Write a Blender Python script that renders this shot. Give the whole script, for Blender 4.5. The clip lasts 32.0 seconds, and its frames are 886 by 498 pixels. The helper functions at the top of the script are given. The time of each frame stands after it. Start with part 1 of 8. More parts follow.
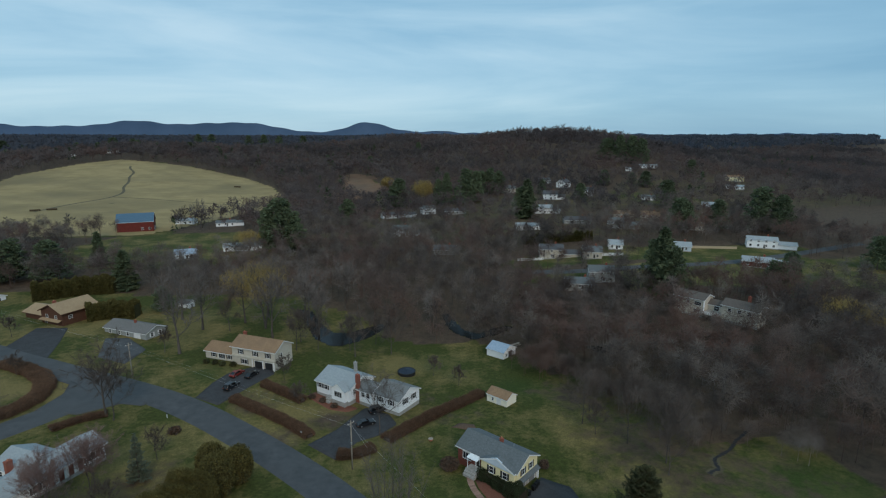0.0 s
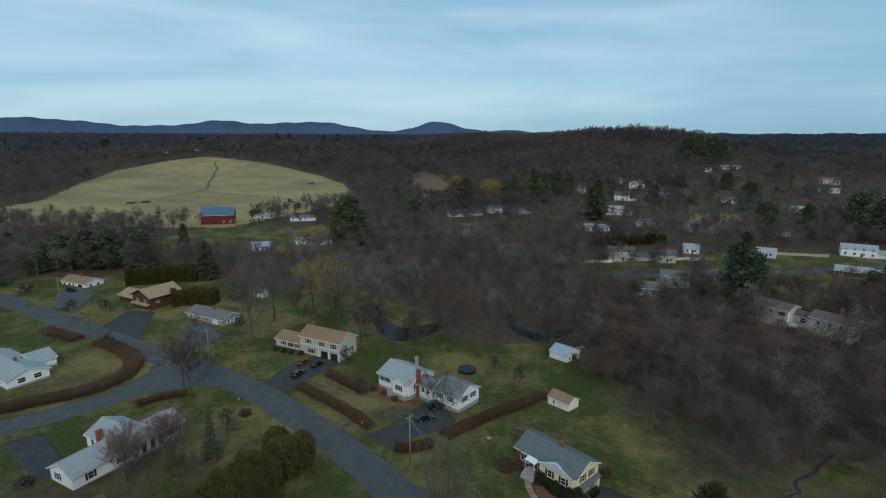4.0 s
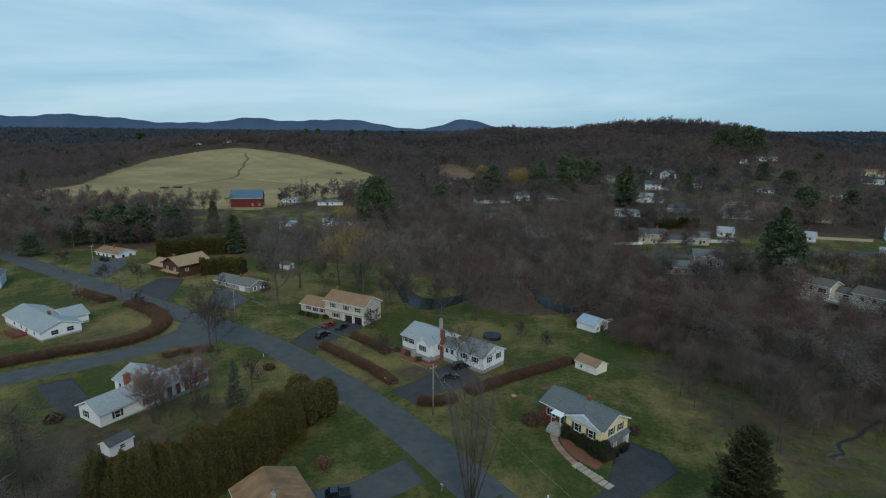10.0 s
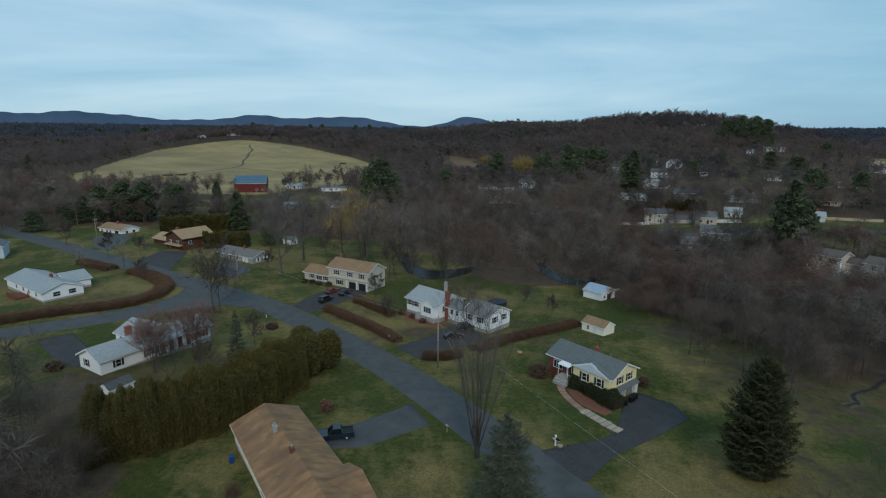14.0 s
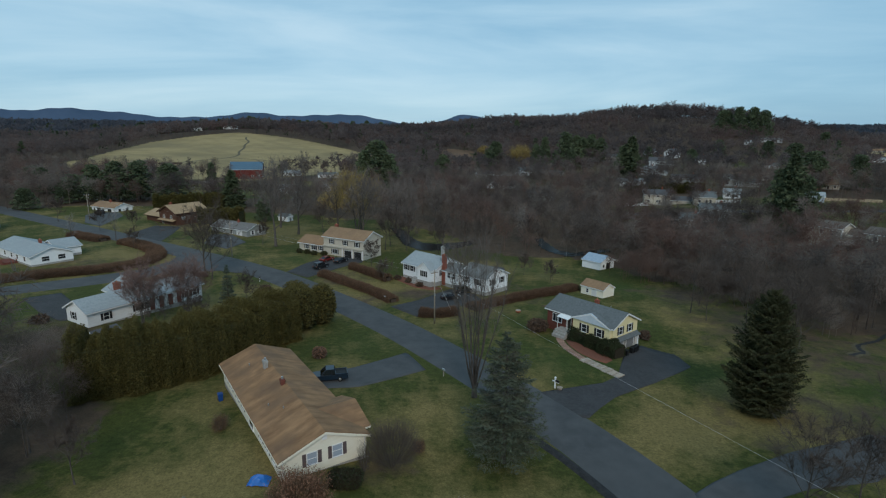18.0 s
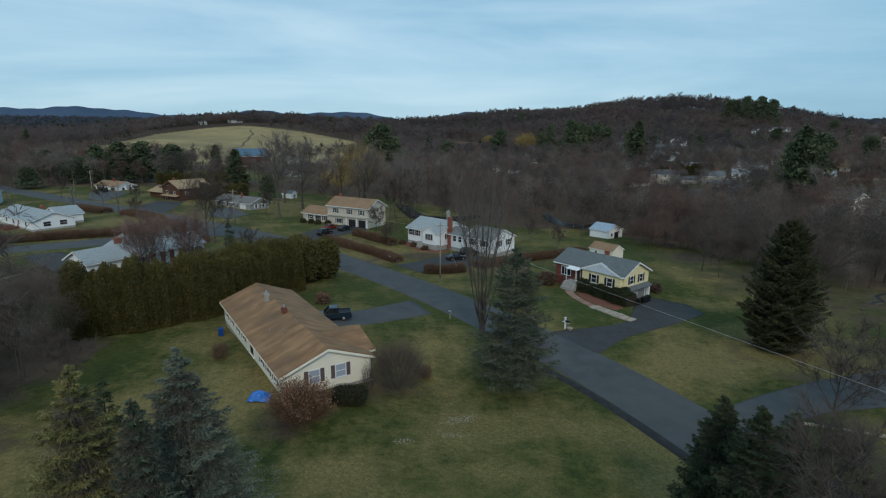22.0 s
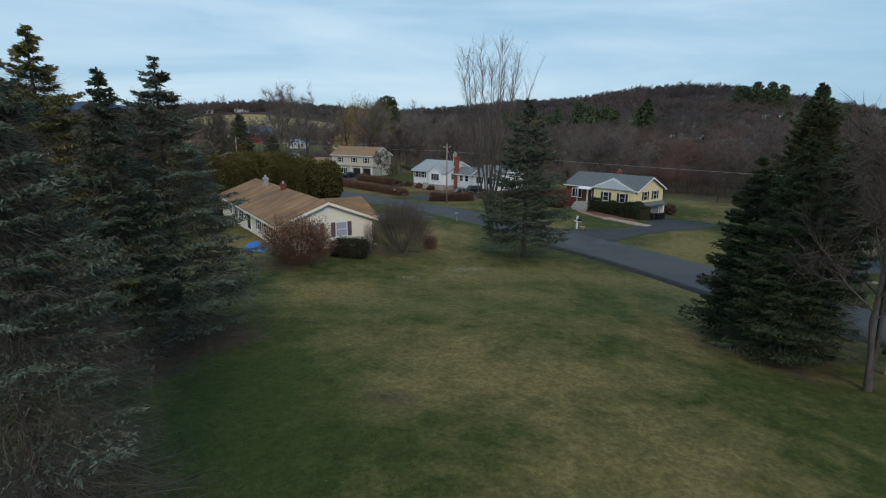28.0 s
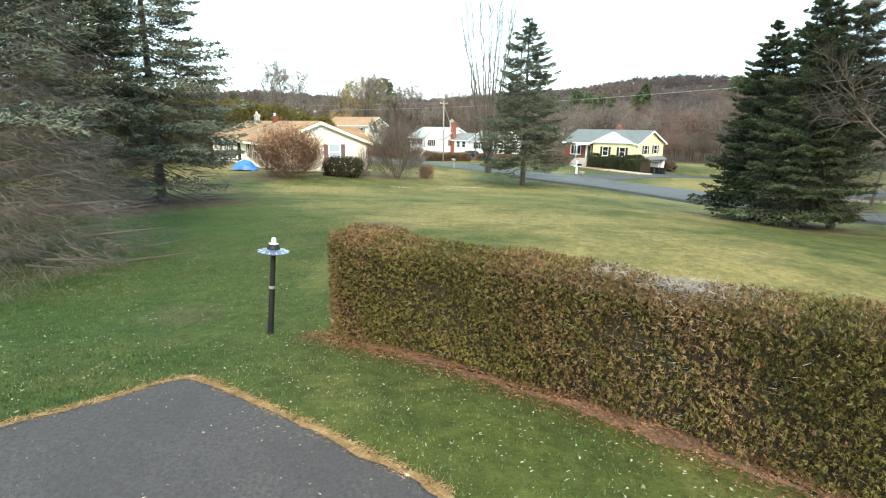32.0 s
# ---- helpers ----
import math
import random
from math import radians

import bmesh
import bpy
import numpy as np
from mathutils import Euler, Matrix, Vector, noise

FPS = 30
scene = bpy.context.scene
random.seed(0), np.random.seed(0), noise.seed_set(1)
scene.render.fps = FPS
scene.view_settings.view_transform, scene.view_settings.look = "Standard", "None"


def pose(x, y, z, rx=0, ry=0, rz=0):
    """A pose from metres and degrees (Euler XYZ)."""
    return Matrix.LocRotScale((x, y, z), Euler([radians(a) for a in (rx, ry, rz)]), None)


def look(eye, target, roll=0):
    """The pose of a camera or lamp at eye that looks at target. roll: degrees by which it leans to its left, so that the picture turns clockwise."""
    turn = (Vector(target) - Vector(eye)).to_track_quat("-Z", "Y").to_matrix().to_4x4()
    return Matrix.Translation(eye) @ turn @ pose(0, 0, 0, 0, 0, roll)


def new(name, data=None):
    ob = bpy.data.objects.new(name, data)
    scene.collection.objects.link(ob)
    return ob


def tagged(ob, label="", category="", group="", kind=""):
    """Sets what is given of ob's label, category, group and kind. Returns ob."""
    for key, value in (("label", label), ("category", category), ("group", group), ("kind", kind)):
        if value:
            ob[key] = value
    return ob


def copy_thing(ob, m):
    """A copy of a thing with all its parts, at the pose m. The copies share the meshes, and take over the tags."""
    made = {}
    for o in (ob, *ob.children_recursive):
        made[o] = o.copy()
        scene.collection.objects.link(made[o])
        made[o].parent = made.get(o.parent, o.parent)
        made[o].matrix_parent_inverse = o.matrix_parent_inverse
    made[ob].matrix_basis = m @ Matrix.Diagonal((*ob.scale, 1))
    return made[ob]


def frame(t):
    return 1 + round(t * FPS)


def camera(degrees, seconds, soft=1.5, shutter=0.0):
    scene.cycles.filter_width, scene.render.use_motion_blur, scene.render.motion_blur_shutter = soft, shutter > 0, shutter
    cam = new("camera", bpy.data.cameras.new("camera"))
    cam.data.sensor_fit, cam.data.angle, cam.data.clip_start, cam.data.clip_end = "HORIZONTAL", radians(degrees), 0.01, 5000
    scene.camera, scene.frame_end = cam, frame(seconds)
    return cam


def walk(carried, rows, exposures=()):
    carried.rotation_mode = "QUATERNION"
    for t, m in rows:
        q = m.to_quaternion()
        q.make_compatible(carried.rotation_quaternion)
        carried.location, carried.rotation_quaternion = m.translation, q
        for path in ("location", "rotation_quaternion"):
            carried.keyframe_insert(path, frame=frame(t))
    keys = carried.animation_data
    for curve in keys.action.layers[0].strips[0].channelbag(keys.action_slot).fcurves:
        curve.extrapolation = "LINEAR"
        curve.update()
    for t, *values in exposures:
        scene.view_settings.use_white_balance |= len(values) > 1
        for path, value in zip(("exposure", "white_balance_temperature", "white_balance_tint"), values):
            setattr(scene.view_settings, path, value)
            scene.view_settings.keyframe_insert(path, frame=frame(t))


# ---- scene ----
cam = camera(79.5, 32.0, 1.2)
PATH = [
    (0, (-0.51, -0.373, 63.52), (-0.12, 1.545, 63.111), 0.1),
    (0.5, (-0.415, -0.394, 63.36), (-0.062, 1.532, 62.952), 0.1),
    (1, (-0.165, -0.24, 63.173), (0.148, 1.692, 62.763), 0.1),
    (1.5, (0.002, 0.035, 62.904), (0.279, 1.973, 62.493), 0.1),
    (2, (0.103, -0.051, 62.977), (0.347, 1.892, 62.566), 0.1),
    (2.5, (0.125, -0.146, 63.09), (0.342, 1.799, 62.678), 0.2),
    (3, (0.209, -0.117, 63.148), (0.397, 1.831, 62.735), 0.2),
    (3.5, (0.225, -0.091, 63.039), (0.389, 1.859, 62.626), 0.2),
    (5.5, (0.138, -0.263, 62.966), (0.24, 1.692, 62.555), 0.3),
    (6, (0.097, -0.323, 62.299), (0.189, 1.632, 61.887), 0.4),
    (6.5, (0.027, -0.279, 61.105), (0.11, 1.676, 60.692), 0.4),
    (7, (0.026, -0.22, 59.875), (0.101, 1.736, 59.461), 0.4),
    (7.5, (0.02, -0.142, 58.677), (0.088, 1.813, 58.261), 0.4),
    (8, (0.005, -0.137, 57.21), (0.067, 1.818, 56.794), 0.4),
    (8.5, (0.189, -0.158, 55.983), (0.243, 1.798, 55.568), 0.4),
    (9, (0.195, -0.15, 54.581), (0.247, 1.805, 54.165), 0.4),
    (9.5, (0.186, -0.056, 53.437), (0.236, 1.899, 53.021), 0.4),
    (10, (0.21, -0.139, 52.108), (0.258, 1.816, 51.692), 0.4),
    (10.5, (0.248, -0.191, 50.881), (0.291, 1.765, 50.463), 0.4),
    (11, (0.178, -0.225, 49.734), (0.219, 1.731, 49.316), 0.4),
    (11.5, (0.197, -0.184, 48.62), (0.236, 1.771, 48.203), 0.4),
    (12, (0.138, -0.206, 47.294), (0.178, 1.749, 46.876), 0.5),
    (12.5, (0.194, -0.251, 45.881), (0.233, 1.704, 45.462), 0.5),
    (13, (0.179, -0.427, 44.466), (0.218, 1.528, 44.047), 0.5),
    (13.5, (-0.01, -0.441, 43.037), (0.025, 1.514, 42.617), 0.5),
    (15.5, (0.036, -0.162, 38.785), (0.069, 1.793, 38.364), 0.4),
    (16, (0.039, -0.21, 37.62), (0.075, 1.745, 37.196), 0.4),
    (16.5, (0.046, -0.133, 36.199), (0.084, 1.821, 35.775), 0.5),
    (17, (0.13, -0.08, 34.822), (0.169, 1.874, 34.397), 0.5),
    (17.5, (0.182, -0.112, 33.318), (0.221, 1.842, 32.894), 0.5),
    (18, (0.244, -0.002, 32.085), (0.287, 1.952, 31.661), 0.5),
    (18.5, (0.261, 0.049, 30.753), (0.3, 2.003, 30.329), 0.4),
    (19, (0.229, 0.081, 29.426), (0.262, 2.034, 28.998), 0.3),
    (19.5, (0.223, 0.076, 28.183), (0.257, 2.03, 27.755), 0.4),
    (20, (0.151, 0.062, 27.059), (0.181, 2.015, 26.631), 0.4),
    (20.5, (0.104, 0.174, 25.897), (0.133, 2.127, 25.47), 0.4),
    (21, (0.089, 0.302, 24.813), (0.116, 2.255, 24.382), 0.5),
    (21.5, (-0.015, 0.375, 23.753), (0.012, 2.328, 23.323), 0.4),
    (22, (0.051, 0.321, 22.758), (0.077, 2.274, 22.328), 0.3),
    (22.5, (0.006, 0.45, 21.59), (0.036, 2.403, 21.16), 0.4),
    (23, (-0.004, 0.522, 20.46), (0.025, 2.474, 20.029), 0.4),
    (23.5, (0.022, 0.477, 19.33), (0.046, 2.43, 18.899), 0.3),
    (24, (0.062, 0.372, 18.007), (0.083, 2.325, 17.575), 0.4),
    (24.5, (0.056, 0.23, 16.503), (0.075, 2.182, 16.071), 0.5),
    (25, (0.071, 0.224, 15.049), (0.086, 2.177, 14.616), 0.5),
    (25.5, (0.111, 0.25, 13.911), (0.119, 2.202, 13.475), 0.3),
    (27.5, (0.049, 0.169, 9.448), (0.052, 2.12, 9.013), 0.4),
    (28, (0.063, 0.258, 7.995), (0.067, 2.21, 7.558), 0.4),
    (28.5, (0.128, 0.23, 6.665), (0.132, 2.182, 6.227), 0.2),
    (29, (0.296, -0.071, 5.81), (0.295, 1.88, 5.371), 0.1),
    (29.5, (0.26, 0.096, 4.979), (0.262, 2.047, 4.54), 0.1),
    (30, (0.296, 0.156, 4.127), (0.311, 2.106, 3.684), 0.3),
    (30.5, (0.325, 0.208, 3.163), (0.345, 2.158, 2.716), 0.5),
    (31, (0.294, 0.305, 1.876), (0.315, 2.254, 1.425), 0.5),
    (31.5, (0.199, 0.351, 1.164), (0.215, 2.299, 0.711), 0.6),
    (32, (0.082, 0.389, 1.02), (0.1, 2.336, 0.564), 0.6),
]

EXPOSURES = [(0, -0.2, 6100, 11), (20, -0.18, 6100, 11), (25, -0.12, 6200, 13), (28, -0.06, 6350, 18), (30.2, 0.05, 6500, 20), (30.6, 0.55, 6900, 18), (31.0, 1.6, 7300, 13), (31.4, 2.1, 7350, 12), (32, 2.1, 7350, 12)]
walk(cam, [(t, look(eye, target, roll)) for t, eye, target, roll in PATH], EXPOSURES)

# ---- sky and sun ----
SUN_ELEVATION, SUN_TURN = 36.0, 174.0
world = bpy.data.worlds.new("sky")
scene.world = world
world.use_nodes = True
wt = world.node_tree
wt.nodes.clear()


def wnode(kind, **values):
    n = wt.nodes.new(kind)
    for k, v in values.items():
        n.inputs[k].default_value = v
    return n


w_out = wnode("ShaderNodeOutputWorld")
w_back = wnode("ShaderNodeBackground", Strength=0.10)
w_sky = wnode("ShaderNodeTexSky")
w_sky.sky_type, w_sky.sun_disc = "NISHITA", False
w_sky.sun_elevation, w_sky.sun_rotation = radians(SUN_ELEVATION), radians(SUN_TURN)
w_sky.dust_density, w_sky.ozone_density = 0.6, 2.0
w_co = wnode("ShaderNodeTexCoord")
w_map = wnode("ShaderNodeMapping")
w_map.inputs["Scale"].default_value = (1.0, 1.0, 6.5)
w_map.inputs["Rotation"].default_value = (0.0, radians(4), 0.0)
w_noise = wnode("ShaderNodeTexNoise", Scale=1.35, Detail=9.0, Roughness=0.53, Distortion=0.5)
w_sep = wnode("ShaderNodeSeparateXYZ")
w_east = wnode("ShaderNodeMath")
w_east.operation = "MULTIPLY_ADD"
w_east.inputs[1].default_value = -0.13
w_ramp = wnode("ShaderNodeValToRGB")
for at, c in ((0.32, (2.7, 5.2, 6.9)), (0.46, (3.6, 6.2, 7.7)), (0.58, (4.8, 7.3, 8.5)), (0.72, (6.2, 8.4, 9.2))):
    e = w_ramp.color_ramp.elements.new(at)
    e.color = (*c, 1)
w_ramp.color_ramp.elements.remove(w_ramp.color_ramp.elements[0])
w_ramp.color_ramp.elements.remove(w_ramp.color_ramp.elements[-1])
w_mix = wnode("ShaderNodeMix")
w_mix.data_type = "RGBA"
w_mix.inputs["Factor"].default_value = 0.82
wt.links.new(w_co.outputs["Generated"], w_map.inputs["Vector"])
wt.links.new(w_map.outputs["Vector"], w_noise.inputs["Vector"])
wt.links.new(w_co.outputs["Generated"], w_sep.inputs["Vector"])
wt.links.new(w_sep.outputs["X"], w_east.inputs[0])
wt.links.new(w_noise.outputs["Fac"], w_east.inputs[2])
wt.links.new(w_east.outputs["Value"], w_ramp.inputs["Fac"])
wt.links.new(w_ramp.outputs["Color"], w_mix.inputs["B"])
wt.links.new(w_sky.outputs["Color"], w_mix.inputs["A"])
wt.links.new(w_mix.outputs["Result"], w_back.inputs["Color"])
wt.links.new(w_back.outputs["Background"], w_out.inputs["Surface"])

sun = new("sun", bpy.data.lights.new("sun", "SUN"))
sun.data.energy, sun.data.angle, sun.data.color = 1.5, radians(20), (1.0, 0.87, 0.70)
a, e = radians(SUN_TURN), radians(SUN_ELEVATION)
sun.matrix_world = look((0, 0, 0), (-math.sin(a) * math.cos(e), -math.cos(a) * math.cos(e), -math.sin(e)))


# ---- materials ----
def material(name, colors, scale=1.0, rough=0.85, bump=0.0, bump_scale=None, metal=0.0, stretch=(1, 1, 1), per_object=0.0, per_island=0.0, spec=0.3, detail=6.0, big=0.0, big_color=None, big_scale=0.1):
    """colors: two or three base colours that noise of that scale mixes; big: share of a second, larger noise."""
    m = bpy.data.materials.new(name)
    m.use_nodes = True
    nt = m.node_tree
    b = nt.nodes["Principled BSDF"]
    b.inputs["Roughness"].default_value, b.inputs["Metallic"].default_value = rough, metal
    b.inputs["Specular IOR Level"].default_value = spec
    co = nt.nodes.new("ShaderNodeTexCoord")
    mp = nt.nodes.new("ShaderNodeMapping")
    mp.inputs["Scale"].default_value = stretch
    nt.links.new(co.outputs["Object"], mp.inputs["Vector"])
    no = nt.nodes.new("ShaderNodeTexNoise")
    no.inputs["Scale"].default_value, no.inputs["Detail"].default_value, no.inputs["Roughness"].default_value = scale, detail, 0.62
    nt.links.new(mp.outputs["Vector"], no.inputs["Vector"])
    ramp = nt.nodes.new("ShaderNodeValToRGB")
    cr = ramp.color_ramp
    cr.elements[0].position, cr.elements[1].position = 0.32, 0.68
    cr.elements[0].color, cr.elements[1].color = (*colors[0], 1), (*colors[-1], 1)
    if len(colors) == 3:
        cr.elements.new(0.5).color = (*colors[1], 1)
    nt.links.new(no.outputs["Fac"], ramp.inputs["Fac"])
    out = ramp.outputs["Color"]
    if big_color:
        n2 = nt.nodes.new("ShaderNodeTexNoise")
        n2.inputs["Scale"].default_value, n2.inputs["Detail"].default_value = big_scale, 5.0
        nt.links.new(co.outputs["Object"], n2.inputs["Vector"])
        r2 = nt.nodes.new("ShaderNodeMapRange")
        r2.inputs["From Min"].default_value, r2.inputs["From Max"].default_value, r2.inputs["To Max"].default_value = 0.42, 0.66, big
        nt.links.new(n2.outputs["Fac"], r2.inputs["Value"])
        mx = nt.nodes.new("ShaderNodeMix")
        mx.data_type = "RGBA"
        mx.inputs["B"].default_value = (*big_color, 1)
        nt.links.new(r2.outputs["Result"], mx.inputs["Factor"])
        nt.links.new(out, mx.inputs["A"])
        out = mx.outputs["Result"]
    for share, source in ((per_object, "ShaderNodeObjectInfo"), (per_island, "ShaderNodeNewGeometry")):
        if share:
            info = nt.nodes.new(source)
            hsv = nt.nodes.new("ShaderNodeHueSaturation")
            mr = nt.nodes.new("ShaderNodeMapRange")
            mr.inputs["To Min"].default_value, mr.inputs["To Max"].default_value = 1 - share, 1 + share
            nt.links.new(info.outputs["Random" if source == "ShaderNodeObjectInfo" else "Random Per Island"], mr.inputs["Value"])
            nt.links.new(mr.outputs["Result"], hsv.inputs["Value"])
            nt.links.new(out, hsv.inputs["Color"])
            out = hsv.outputs["Color"]
    nt.links.new(out, b.inputs["Base Color"])
    if bump:
        bm = nt.nodes.new("ShaderNodeBump")
        bm.inputs["Strength"].default_value, bm.inputs["Distance"].default_value = min(1.0, bump), 0.03
        n3 = nt.nodes.new("ShaderNodeTexNoise")
        n3.inputs["Scale"].default_value, n3.inputs["Detail"].default_value = bump_scale or scale * 4, 4.0
        nt.links.new(mp.outputs["Vector"], n3.inputs["Vector"])
        nt.links.new(n3.outputs["Fac"], bm.inputs["Height"])
        nt.links.new(bm.outputs["Normal"], b.inputs["Normal"])
    return m


def leafy(name, colors, per_island=0.25, rough=0.7):
    return material(name, colors, 0.6, rough, per_island=per_island, per_object=0.12, spec=0.2)


ASPHALT = material("asphalt", [(0.057, 0.059, 0.062), (0.088, 0.090, 0.092)], 0.35, 0.9, 0.5, 60, big=0.6, big_color=(0.079, 0.081, 0.083), big_scale=0.06)
DRIVE = material("driveway_asphalt", [(0.034, 0.034, 0.036), (0.055, 0.054, 0.055)], 2.0, 0.9, 0.6, 90, big=0.5, big_color=(0.065, 0.065, 0.068), big_scale=0.4)
NEARDRIVE = material("worn_driveway_asphalt", [(0.038, 0.033, 0.034), (0.092, 0.079, 0.078)], 26.0, 0.9, 0.6, 140, big=0.55, big_color=(0.046, 0.040, 0.041), big_scale=0.8, detail=10.0)
WHITE = material("white_siding", [(0.74, 0.76, 0.77), (0.84, 0.85, 0.85)], 0.9, 0.6, stretch=(1, 1, 4))
CREAM = material("cream_siding", [(0.76, 0.72, 0.59), (0.83, 0.79, 0.67)], 0.9, 0.6, stretch=(1, 1, 4))
YELLOW = material("yellow_siding", [(0.70, 0.605, 0.34), (0.77, 0.675, 0.40)], 0.9, 0.6, stretch=(1, 1, 4))
GREYSIDE = material("grey_shingle_siding", [(0.22, 0.23, 0.22), (0.32, 0.33, 0.32)], 2.0, 0.8, stretch=(1, 1, 4))
BEIGE = material("beige_siding", [(0.44, 0.40, 0.33), (0.53, 0.49, 0.41)], 0.9, 0.65, stretch=(1, 1, 4))
BROWNWOOD = material("brown_wood_siding", [(0.062, 0.028, 0.017), (0.115, 0.052, 0.030)], 2.0, 0.8, stretch=(4, 4, 1))
REDBARN = material("red_barn_boards", [(0.095, 0.018, 0.014), (0.155, 0.028, 0.021)], 1.5, 0.8, stretch=(3, 3, 0.4))
BLUESIDE = material("pale_blue_siding", [(0.45, 0.52, 0.58), (0.56, 0.62, 0.68)], 0.9, 0.6)
TRIM = material("white_trim", [(0.70, 0.71, 0.71), (0.80, 0.80, 0.79)], 1.5, 0.55)
SHUTTER = material("black_shutter", [(0.012, 0.013, 0.014), (0.022, 0.023, 0.025)], 3.0, 0.6)
MAUVE = material("mauve_shutter", [(0.10, 0.075, 0.075), (0.13, 0.10, 0.10)], 3.0, 0.6)
FOUND = material("concrete", [(0.27, 0.26, 0.24), (0.38, 0.37, 0.35)], 2.0, 0.9, 0.3)
BRICK = material("red_brick", [(0.19, 0.062, 0.042), (0.29, 0.10, 0.068)], 6.0, 0.9, 0.4, 20)
RBROWN = material("brown_shingle_roof", [(0.175, 0.094, 0.046), (0.345, 0.195, 0.098)], 0.9, 0.9, 0.4, 18, stretch=(1, 0.3, 0.3), big=0.7, big_color=(0.15, 0.092, 0.056), big_scale=0.35)
RTANPALE = material("pale_tan_shingle_roof", [(0.30, 0.205, 0.115), (0.40, 0.28, 0.165)], 2.5, 0.9, 0.4, 18, big=0.5, big_color=(0.27, 0.185, 0.11), big_scale=0.3)
RTAN = material("tan_shingle_roof", [(0.22, 0.135, 0.075), (0.31, 0.20, 0.115)], 2.5, 0.9, 0.4, 18, big=0.5, big_color=(0.19, 0.12, 0.075), big_scale=0.3)
RGREY = material("grey_shingle_roof", [(0.095, 0.106, 0.11), (0.15, 0.163, 0.168)], 2.5, 0.9, 0.4, 18, big=0.5, big_color=(0.11, 0.124, 0.124), big_scale=0.3)
RPALE = material("pale_grey_shingle_roof", [(0.25, 0.28, 0.29), (0.35, 0.38, 0.39)], 2.5, 0.85, 0.4, 18, big=0.5, big_color=(0.27, 0.29, 0.30), big_scale=0.3)
RDARK = material("dark_shingle_roof", [(0.06, 0.063, 0.068), (0.11, 0.112, 0.118)], 2.5, 0.9, 0.4, 18)
RMID = material("mid_grey_shingle_roof", [(0.15, 0.155, 0.152), (0.22, 0.225, 0.22)], 2.5, 0.9, 0.4, 18, big=0.5, big_color=(0.17, 0.172, 0.168), big_scale=0.3)
RWARM = material("warm_grey_shingle_roof", [(0.125, 0.118, 0.110), (0.185, 0.175, 0.165)], 2.5, 0.9, 0.4, 18, big=0.5, big_color=(0.14, 0.132, 0.124), big_scale=0.3)
RUMBER = material("weathered_brown_roof", [(0.085, 0.070, 0.060), (0.14, 0.118, 0.102)], 2.5, 0.9, 0.4, 18)
ARBORFAR = leafy("dark_hedge_green", [(0.050, 0.046, 0.013), (0.105, 0.090, 0.027)], 0.3)
RBLUE = material("blue_metal_roof", [(0.055, 0.11, 0.165), (0.09, 0.155, 0.22)], 0.6, 0.5, stretch=(1, 6, 1))
RLBLUE = material("pale_blue_shed_roof", [(0.25, 0.33, 0.42), (0.36, 0.44, 0.53)], 1.5, 0.6)
DARKIN = material("dark_opening", [(0.012, 0.012, 0.013), (0.02, 0.02, 0.021)], 2.0, 0.8)
BARK = material("bark", [(0.052, 0.044, 0.038), (0.115, 0.098, 0.085)], 3.0, 0.95, 0.6, 14, stretch=(2, 2, 0.4), per_object=0.2)
TWIG = material("bare_twigs", [(0.068, 0.052, 0.044), (0.11, 0.088, 0.075)], 0.2, 0.95, per_object=0.15)
TWIGGREY = material("grey_twigs", [(0.12, 0.10, 0.09), (0.18, 0.155, 0.14)], 0.2, 0.95, per_object=0.12)
TWIGRED = material("budding_twigs", [(0.170, 0.105, 0.088), (0.250, 0.168, 0.145)], 0.2, 0.95, per_object=0.12)


